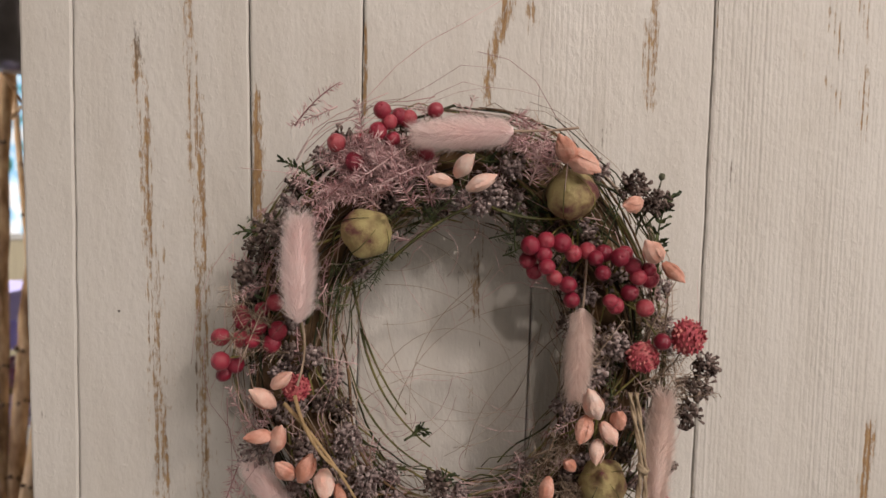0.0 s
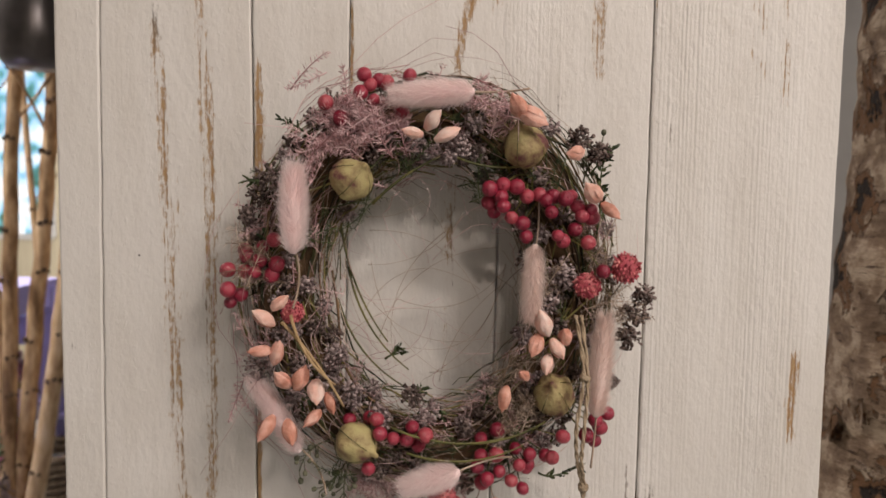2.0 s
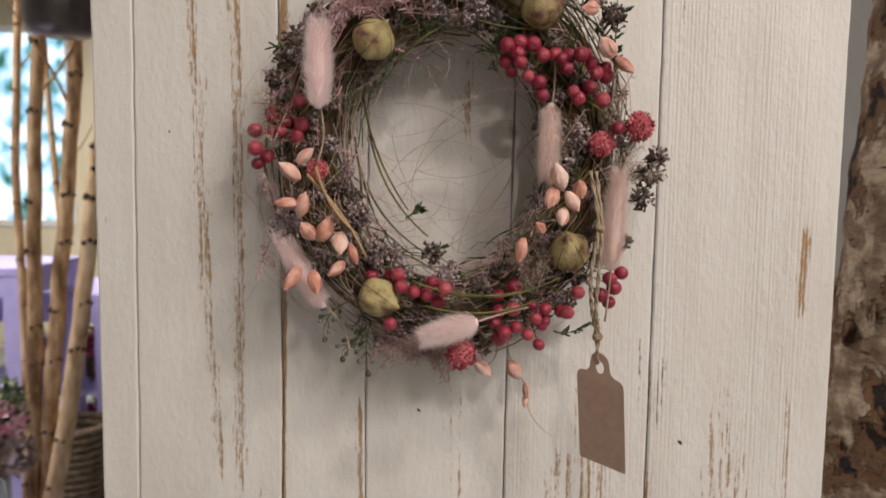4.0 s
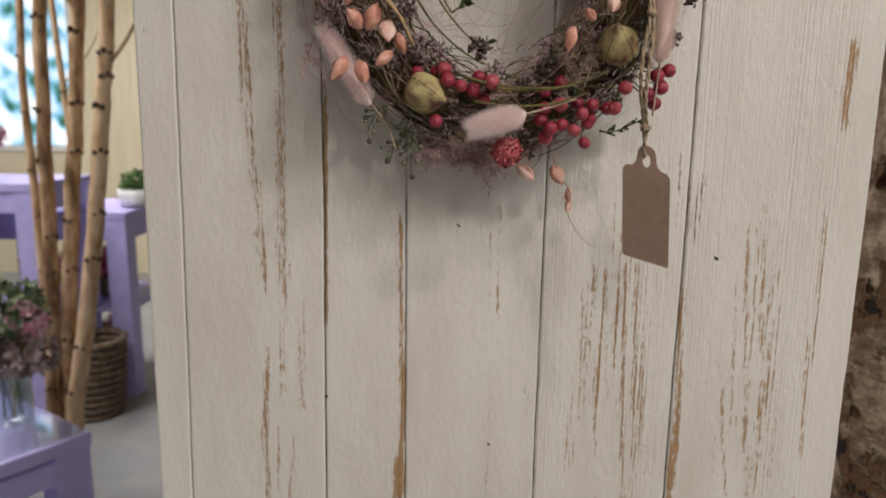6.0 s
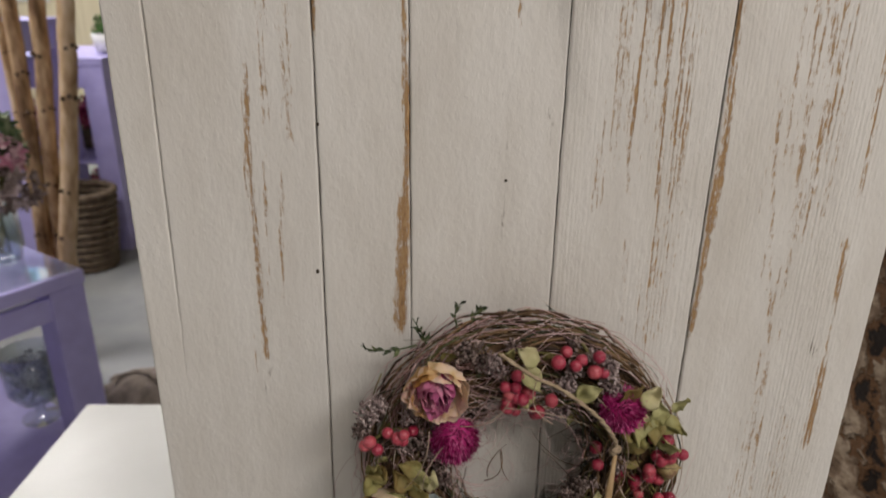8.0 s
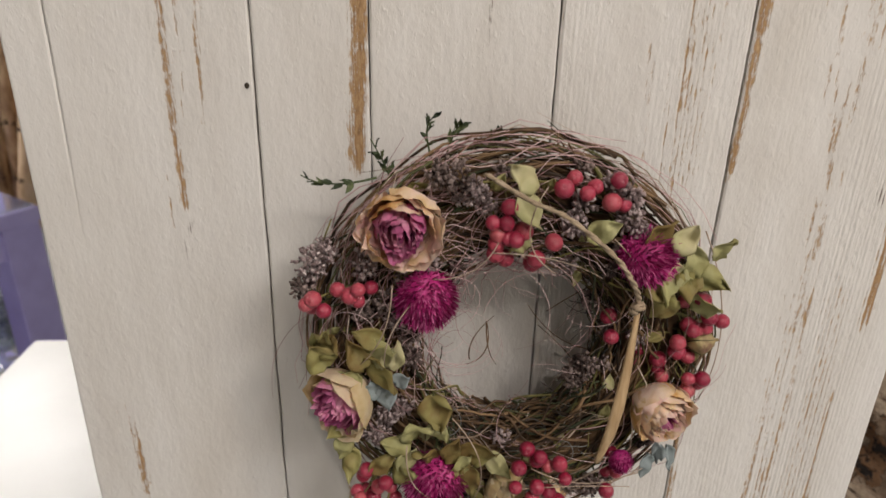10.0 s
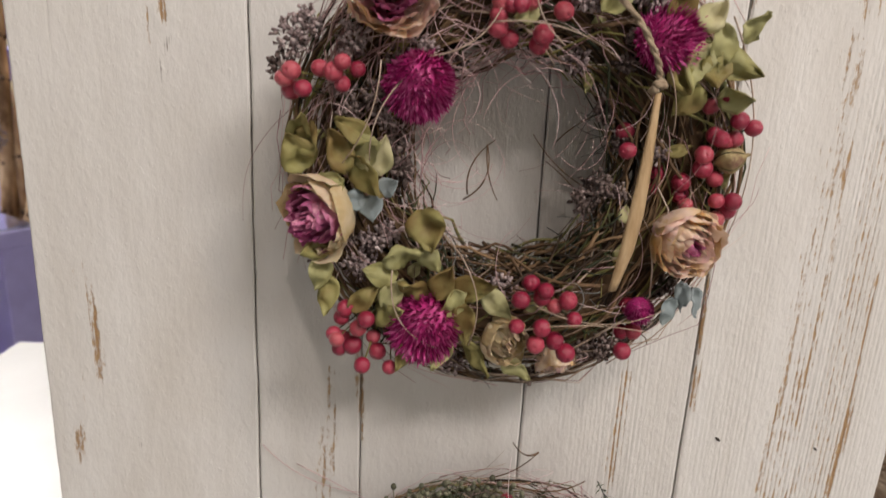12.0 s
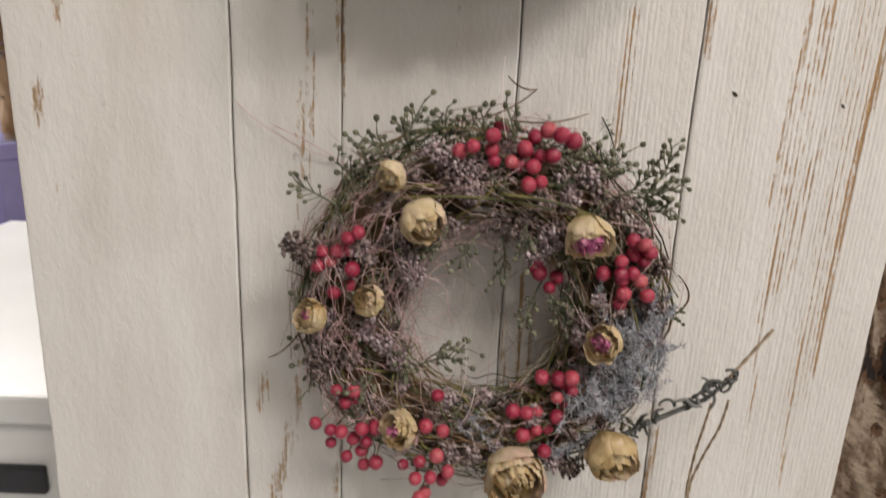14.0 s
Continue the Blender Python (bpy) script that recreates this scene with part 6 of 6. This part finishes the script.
for x, z, ln, wd, a in LEAVES + LEAVES_LOW + LEAVES_MORE:
    leaf(w2, mm(x, z, .060), ln * 1.32 / 1000, wd * 1.35 / 1000, a, uni(-.5, .3), LEAF, "dried olive-green hydrangea petal")
for x, z, ln, wd, a in ((-61, -21, 12, 11, 5.0), (-70, -18, 12, 9, 3.6), (-54, -11, 10, 9, 0.6), (75, -56, 15, 7, 4.8), (69, -62, 12, 8, 4.2), (80, -58, 13, 6, 4.7)):
    leaf(w2, mm(x, z, .06), ln / 1000, wd / 1000, a, uni(-.4, .2), LEAF_BLUE, "dried blue-grey hydrangea petal")
seed_pod(w2, mm(91, 4, .05), 0.0065, (0.8, -0.3, 0.3))
for x, z, r, dark in ((-29, 87, 9, 1), (-37, 90, 7, 1), (-21, 82, 7, 0), (-95, 48, 8, 0), (-99, 36, 6, 1), (-88, 54, 6, 0), (-70, 47, 7, 0), (39, 86, 7, 0), (46, 80, 6, 0), (26, 77, 6, 0), (47, 70, 7, 0), (52, 64, 5, 0), (23, 67, 6, 0)):
    statice(w2, mm(x, z, .055), r / 1000, LIMO_DARK if dark else LIMO)
for x, z, r, dark in ((-57, 17, 6, 0), (-52, 6, 5, 1), (-50, -4, 5, 1), (-62, -38, 7, 0), (-68, -49, 8, 0), (-55, -34, 6, 0), (35, -10, 7, 1), (30, -16, 6, 1), (45, -85, 6, 1), (-42, 44, 6, 0), (-62, 26, 7, 1), (-72, 20, 6, 1)):
    statice(w2, mm(x, z, .05), r / 1000, LIMO_DARK if dark else LIMO)
g = Geo()
wound(g, S2, 0.030, 130, (0.00018, 0.00036), (0.5, 1.3), (0.95, 1.14), 0.6, 4, (1.2, 3.4))
wound(g, S2, 0.029, 46, (0.00025, 0.00045), (0.6, 1.2), (0.95, 1.12), 0.25, 4, (1.5, 2.7))
wound(g, S2, 0.032, 24, (0.00014, 0.00026), (0.5, 1.4), (0.95, 1.2), 1.2, 4)
curly(g, S2, 0.031, 50, (0.00013, 0.00024), (0.025, 0.055))
wound(g, S2, 0.031, 16, (0.0002, 0.0004), (0.4, 1.2), (0.95, 1.12), 0.4, 4, (3.9, 5.6))
curly(g, S2, 0.031, 60, (0.00013, 0.00022), (0.03, 0.06), (1.9, 3.3))
part("pink_sisal", g, PINK_HAY, w2, "loose pale pink sisal fibres")["kind"] = "stuff"
g = Geo()
poking(g, S2, 0.028, 34, (0.0002, 0.0004), (0.010, 0.026), (-0.9, 0.9))
poking(g, S2, 0.028, 22, (0.0002, 0.00035), (0.006, 0.018), (3.6, 5.4))
poking(g, S2, 0.028, 16, (0.00018, 0.0003), (0.006, 0.016), (0.9, 2.6))
curly(g, S2, 0.029, 30, (0.0002, 0.00035), (0.012, 0.03), (3.9, 5.6))
part("dry_stalk", g, GREY_STICK, w2, "thin dark dry stalk ends")["kind"] = "stuff"
g = Geo()
wound(g, S2, 0.030, 16, (0.0008, 0.0013), (0.6, 1.4), (0.9, 1.04), 0.05, 6, (-0.6, 1.3))
wound(g, S2, 0.028, 8, (0.0006, 0.0011), (0.6, 1.2), (0.8, 0.95), 0.05, 6, (4.2, 5.6))
S2_LOW = (0.064, 0.066, 0.036, -0.001)
wound(g, S2_LOW, 0.022, 70, (0.0005, 0.0012), (0.5, 1.3), (0.6, 1.05), 0.05, 5, (4.1, 5.5))
part("willow_filling", g, TWIG, w2, "bent brown willow rods")["kind"] = "stuff"
g = Geo()
wound(g, S2, 0.030, 60, (0.0003, 0.0006), (0.4, 1.1), (0.9, 1.08), 0.15, 5, (3.9, 5.7))
part("straw_filling", g, HAY, w2, "tan straw along the lower ring")["kind"] = "stuff"
g = Geo()
wound(g, S2_LOW, 0.022, 46, (0.0004, 0.0010), (0.5, 1.2), (0.7, 1.08), 0.08, 5, (4.0, 5.6))
part("stem_filling", g, GREEN_STEM, w2, "dark olive stems along the lower ring")["kind"] = "stuff"
for x, z, a, ln in ((-40, 88, 1.5, 0.022), (-34, 90, 1.1, 0.018), (-60, 80, 2.0, 0.020), (-66, 80, 3.05, 0.034), (-14, 96, 0.8, 0.010)):
    sprig(w2, x, z, .03, a, ln, GREEN_FERN, 8, 0.0055)
single_wisps(w2, "dark_stalk", TWIG, ((42, -35, 16, -4, .02, -3), (46, -20, 10, 8, .018, 4), (-22, -22, -12, 4, .03, -5), (-12, 4, -6, -22, .03, -2), (-20, -20, -8, 6, .028, 5), (44, 20, 20, 4, .02, -3), (30, 40, 52, 0, .02, 4), (16, 104, 30, 96, .035, -9), (20, 100, 48, 86, .04, -6),
          (60, -86, 72, -92, .03, 4)), 0.00045)
single_wisps(w2, "curved_stem", HAY, ((-40, 42, -8, 72, .06, -8), (-14, 56, 36, 44, .062, 5), (-58, 40, -74, -2, .062, 4), (-48, 34, -62, 0, .065, -4), (-30, -30, -18, -80, .065, 8), (-52, -46, -30, -82, .066, -8), (0, -72, 60, -70, .068, 5), (10, -60, 66, -60, .066, -6),
          (14, 48, 8, 88, .066, 10), (40, 62, 62, 14, .06, 6), (84, 62, 95, -30, .05, 8), (-24, 60, 12, 40, .055, 6)), 0.00038)
single_wisps(w2, "willow_rod", GREEN_STEM, ((32, 90, 82, 50, .045, -7), (34, 86, 90, 26, .044, -10), (44, 84, 94, 10, .042, -11), (88, 36, 90, -36, .04, -7)), 0.0013, "bent olive willow rods")
filler(w2, S2, 0.029, 30, lambda p, th: statice(w2, p, uni(.004, .006), rng.choice((LIMO, LIMO_DARK)), 44))
filler(w2, S2, 0.028, 26, lambda p, th: leaf(w2, p, uni(.008, .013), uni(.005, .008), uni(0, 6.28), uni(-.5, .3), LEAF, "small dried olive petal"))
filler(w2, S2, 0.027, 14, lambda p, th: ferny(w2, ((p.x * 1000, p.z * 1000),), -p.y, GREEN_FERN, "fern_tip", "small dried fern tip", 2, 0.020, 40, 0.005))
# raffia band, knotted, with a flat cut end
band = thing("raffia_tie", (0.0209, 0, 0.9610), "brown raffia tie knotted round the wreath", "tie")
g = Geo()
twist(g, ((-0.018, -.062, .092), (0.000, -.073, .084), (0.015, -.076, .078), (0.036, -.076, .061), (0.047, -.074, .046), (0.051, -.070, .036)), 0.0014)
part("strand", g, TWINE, band)
part("knot", knot_mesh(Vector((0.050, -.071, .034)), 0.0028), TWINE, band)
g = Geo()
line = [Vector((0.050, -.073, .032)), Vector((0.0475, -.077, .005)), Vector((0.0455, -.078, -.016)), Vector((0.0435, -.077, -.032)), Vector((0.0405, -.074, -.049))]
half = (0.0014, 0.0026, 0.0034, 0.0032, 0.0020)


def ribbon(u, v):
    t = v * 4
    i = min(3, int(t))
    p = line[i].lerp(line[i + 1], t - i)
    h = half[i] + (half[i + 1] - half[i]) * (t - i)
    return p + Vector((1, 0.25, 0.1)) * h * (2 * u - 1) + Vector((0, -0.0012 * math.sin(math.pi * u), 0))


g.grid(ribbon, 4, 16)
ob = part("flat_end", g, RAFFIA, band, "flat pointed raffia end")
mod = ob.modifiers.new("raffia_thickness", "SOLIDIFY")
mod.thickness = 0.0005

# ---- lower wreath: ivory rosebuds, seed sprigs, blue-grey fern
S3 = (0.069, 0.072, 0.025, -0.002)
w3 = base_wreath((0.0260, 0, 0.6875), -0.016, S3, 0.027, "dried wreath with ivory rosebuds, red berries and blue-grey fern", 60, 170, 240)
cluster_set(w3, (
    (((-62, 46), (-67, 43), (-81, 34), (-73, 35), (-77, 29), (-68, 35), (-83, 27), (-65, 28), (-75, 14), (-68, 17)), .045),
    (((-15, 85), (-9, 88), (0, 86), (1, 81), (0, 93), (4, 96), (15, 87), (16, 85), (13, 78), (9, 81), (26, 95), (31, 94), (37, 91), (20, 92), (28, 84), (23, 83), (23, 72), (17, 71), (19, 79)), .045),
    (((70, 43), (74, 43), (64, 34), (71, 36), (78, 38), (76, 33), (57, 26), (66, 24), (70, 28), (75, 23), (67, 17), (78, 17), (64, 28), (66, 11)), .045),
    (((25, 30), (26, 25), (24, 27), (31, 18), (35, 22)), .04),
    (((44, -27), (38, -29), (30, -30), (41, -35), (38, -40), (46, -38), (43, -46), (39, -52), (29, -51), (16, -49), (23, -50), (26, -66), (22, -64), (33, -70), (35, -61), (29, -61)), .045),
    (((-76, -42), (-66, -40), (-71, -48), (-66, -47), (-86, -57), (-78, -60), (-73, -63), (-79, -71), (-67, -68), (-70, -75), (-62, -60), (-60, -68), (-63, -75), (-55, -60), (-55, -80), (-62, -85)), .045),
    (((-29, -59), (-20, -62), (-23, -41), (-41, -84), (-34, -88), (-32, -81), (-26, -87), (-23, -75), (-17, -84), (-20, -93), (-29, -98), (-32, -99)), .045),
), 0.0037, BERRY_PINK, BERRY_MESH_PINK, S3)
for x, z, r, axis, op, heart in ((-45, 75, 6.8, (-0.4, -0.8, -0.3), .3, .0), (-32, 55, 10.4, (0.3, -0.8, -0.4), .22, .0), (45, 49, 11.4, (0.1, -0.75, -0.6), .4, .5), (59, -6, 9.2, (-0.6, -0.8, 0.2), .4, .42),
                                 (66, -67, 12.8, (0.2, -0.8, -0.3), .38, .0), (-84, 3, 8.2, (-0.5, -0.7, 0.5), .25, .3), (-57, 12, 7.0, (-0.1, -0.8, 0.6), .25, .0), (-41, -56, 9.6, (-0.5, -0.8, 0.2), .4, .32), (17, -82, 15.5, (0.1, -0.9, 0.1), .5, .0)):
    rose(w3, mm(x, z, .052), r * 1.12 / 1000, axis, ROSE_PALE, ROSE_IN, "dried ivory rosebud", op * (1.25 if heart > 0.28 else 0.7), heart * 1.35)
SEEDY = ((-74, 76, 2.2), (-66, 84, 1.9), (-55, 90, 2.0), (-44, 95, 1.8), (-22, 104, 1.7), (-14, 103, 1.2), (-5, 100, 1.5), (44, 90, 0.9), (52, 84, 1.0), (62, 88, 0.7), (80, 82, 0.9), (90, 76, 0.3), (86, 64, 0.1), (92, 86, 1.3),
         (-92, -12, 3.6), (-96, -22, 4.0), (-90, 2, 2.8), (30, 12, 4.4), (40, 8, 5.2), (-24, -28, 0.4), (-30, -34, 0.2), (6, 40, 4.6))
for x, z, a in SEEDY:
    seed_sprig(w3, x * 0.88, z * 0.86, .034, a, 0.024, 12, 0.00175)
SEEDY_IN = ((-50, 86, 3.0), (-36, 96, 1.2), (8, 96, 1.8), (50, 72, 0.6), (-80, 62, 2.6), (-60, -30, 4.0), (-46, -18, 5.4), (20, 44, 4.8), (-8, 38, 4.2), (34, 84, 0.2), (72, 70, 0.4), (-26, 44, 3.8))
for x, z, a in SEEDY_IN:
    seed_sprig(w3, x, z, .044, a, 0.020, 10, 0.0016)
for x, z, r, dark in ((-26, 84, 7, 0), (-18, 78, 8, 0), (-12, 70, 7, 0), (-8, 64, 5, 0), (38, 62, 6, 0), (46, 74, 6, 0), (30, 42, 7, 0), (22, 36, 5, 0), (-94, 38, 7, 1), (-88, 32, 6, 1), (-40, 32, 7, 0), (-36, 24, 6, 0), (-48, 40, 6, 1), (-60, -4, 7, 0)):
    statice(w3, mm(x, z, .044), r / 1000, LIMO_DARK if dark else LILAC, 64)
for x, z, r, dark in ((-52, -14, 7, 0), (-44, -24, 6, 0), (-84, -32, 6, 1), (48, -84, 6, 1), (40, -80, 6, 0), (82, 10, 6, 1), (84, 30, 5, 1), (12, 48, 6, 1), (-70, -20, 7, 1), (60, 60, 6, 1), (-86, -22, 5, 1)):
    statice(w3, mm(x, z, .042), r / 1000, LIMO_DARK if dark else LILAC, 64)
ferny(w3, ((65, -32), (56, -34), (72, -18), (80, -4), (82, -16), (69, -44), (75, -6), (60, -46), (78, -30), (50, -44), (66, -24), (86, 4)), .045, BLUE_FERN, "blue_grey_fern", "feathery blue-grey dyed fern", 5, 0.026, 130, 0.0055, 0.0003)
ferny(w3, ((5, -60), (52, -68), (40, -74), (-4, -64), (0, -74), (30, -76), (62, 6)), .040, BLUE_FERN, "blue_grey_fern", "feathery blue-grey dyed fern", 3, 0.024, 80, 0.005, 0.0003)
ferny(w3, ((-66, 62), (-30, 92), (10, 84), (34, 72), (56, 84), (-60, -12), (-50, -30), (-30, 66), (50, 30), (4, 76), (-40, 44), (78, 58)), .036, GREEN_FERN, "green_fern", "dark grey-green dried fern", 3, 0.024, 70, 0.005)
g = Geo()
wound(g, S3, 0.028, 150, (0.00014, 0.00028), (0.4, 1.1), (0.95, 1.2), 0.6, 4, (1.6, 3.7))
wound(g, S3, 0.028, 60, (0.00014, 0.00028), (0.4, 0.9), (0.95, 1.2), 0.5, 4, (0.2, 1.6))
wound(g, S3, 0.027, 24, (0.00014, 0.00026), (0.5, 1.4), (0.95, 1.2), 1.4, 4)
curly(g, S3, 0.029, 70, (0.00016, 0.00028), (0.02, 0.045), (2.2, 3.4), (1.05, 1.3))
part("pink_sisal", g, PINK_HAY, w3, "loose pink sisal fibres")["kind"] = "stuff"
single_wisps(w3, "arched_stem", GREEN_STEM, ((4, 66, 50, 56, .05, 3), (-40, 62, 30, 58, .045, 4)), 0.0009, "yellow-green arched stem")
single_wisps(w3, "dark_stalk", TWIG, ((-20, 96, 22, 112, .02, -4), (22, 112, 8, 118, .02, 2), (10, 98, 46, 102, .03, -2), (-96, -14, -116, -34, .02, 2), (-84, 10, -102, 20, .03, -3), (84, -8, 102, 4, .03, 6), (102, 4, 98, 22, .03, -3), (86, -14, 104, -16, .03, -3)), 0.0006)
single_wisps(w3, "loose_hair", HAY, ((-26, 20, 6, -10, .012, 6), (30, 20, 0, -44, .012, 8), (-10, -46, -8, 0, .03, 2), (8, 42, 20, -30, .01, -8), (-60, 40, -40, 66, .05, 3), (-56, 36, -34, 60, .052, -3), (-40, 66, -24, 40, .05, 2)), 0.00025)
filler(w3, S3, 0.026, 84, lambda p, th: statice(w3, p, uni(.004, .006), rng.choice((LILAC, LIMO, LIMO_DARK)), 44))
filler(w3, S3, 0.026, 80, lambda p, th: ferny(w3, ((p.x * 1000, p.z * 1000),), -p.y, rng.choice((GREEN_FERN, LILAC, PINK_HAY)), "fern_tip", "small dried fern tip", 2, 0.018, 45, 0.0045))
filler(w3, S3, 0.026, 30, lambda p, th: seed_sprig(w3, p.x * 1000, p.z * 1000, -p.y, th + uni(-1.3, 1.3), uni(.012, .018), 8, 0.0012))
single_wisps(w3, "fallen_fibre", PINK_HAY, ((-131, 102, -76, 72, .002, -4), (-112, 90, -64, 62, .002, 3)), 0.00028)
single_wisps(w3, "loose_hair", FUR, ((6, 92, 4, 128, .05, 2), (-12, -44, -10, -8, .045, -2), (-4, -36, -14, -60, .045, 2)), 0.0002)
g = Geo()
curly(g, S3, 0.028, 130, (0.00012, 0.00022), (0.018, 0.045))
part("pale_sisal", g, HAY, w3, "loose pale dry fibres")["kind"] = "stuff"
g = Geo()
poking(g, S3, 0.026, 40, (0.00016, 0.0003), (0.006, 0.016), (0, 6.283))
part("dry_stalk", g, GREY_STICK, w3, "thin dark dry stalk ends")["kind"] = "stuff"
g = Geo()
for k in range(150):
    p = Vector((uni(-0.046, 0.02), uni(-0.012, -0.004), uni(-0.02, 0.046)))
    a = uni(0, 6.283)
    q = p + Vector((math.cos(a) * 0.022, uni(-0.004, 0.002), math.sin(a) * 0.016))
    g.tube(arc_points(p, q, (uni(-.006, .006), 0, uni(-.006, .006)), 6), 0.00006, sides=3)
part("wool_haze", g, BLUE_FERN, w3, "fine blue-grey wool fibres across the middle")["kind"] = "stuff"
stick = thing("twine_loop", (0.0260, 0, 0.6875), "jute twine loop on a grey curled twig", "twine")
stick.rotation_euler = (0, -0.016, 0)
g = Geo()
g.tube(((0.062, -.038, -.075), (0.085, -.032, -.065), (0.104, -.030, -.056), (0.120, -.030, -.048), (0.132, -.030, -.036), (0.134, -.030, -.030)), 0.0016, 0.0011, 6)
for k in range(34):
    p = Vector((0.078, -.033, -.068)).lerp(Vector((0.134, -.031, -.032)), uni(0, 1))
    m = Matrix.Translation(p) @ facing((uni(-1, 1), uni(-1, .2), uni(-1, 1)), uni(0, 6))
    ln, turns = uni(.0022, .0042), uni(2.5, 5.0)
    hook = [m @ Vector((ln * (1 - 0.5 * q / 8) * math.sin(turns * q / 8), uni(-.0003, .0003), ln * (1.2 * q / 8 + (1 - math.cos(turns * q / 8)) * 0.6))) for q in range(9)]
    g.tube(hook, uni(.0009, .0014), .0006, 5)
part("twig", g, GREY_STICK, stick, "grey twig with curled leaves")
g = Geo()
twist(g, ((0.130, -.031, -.036), (0.138, -.031, -.024), (0.150, -.031, -.006)), 0.0011)
part("end", g, TWINE, stick)
for pts in (((0.124, -.030, -.050), (0.1225, -.028, -.066), (0.121, -.025, -.085), (0.1205, -.022, -.110), (0.123, -.02, -.126)), ((0.133, -.030, -.048), (0.131, -.028, -.066), (0.126, -.025, -.085), (0.122, -.022, -.106), (0.123, -.02, -.126))):
    g = Geo()
    twist(g, pts, 0.0008)
    part("strand", g, TWINE, stick)
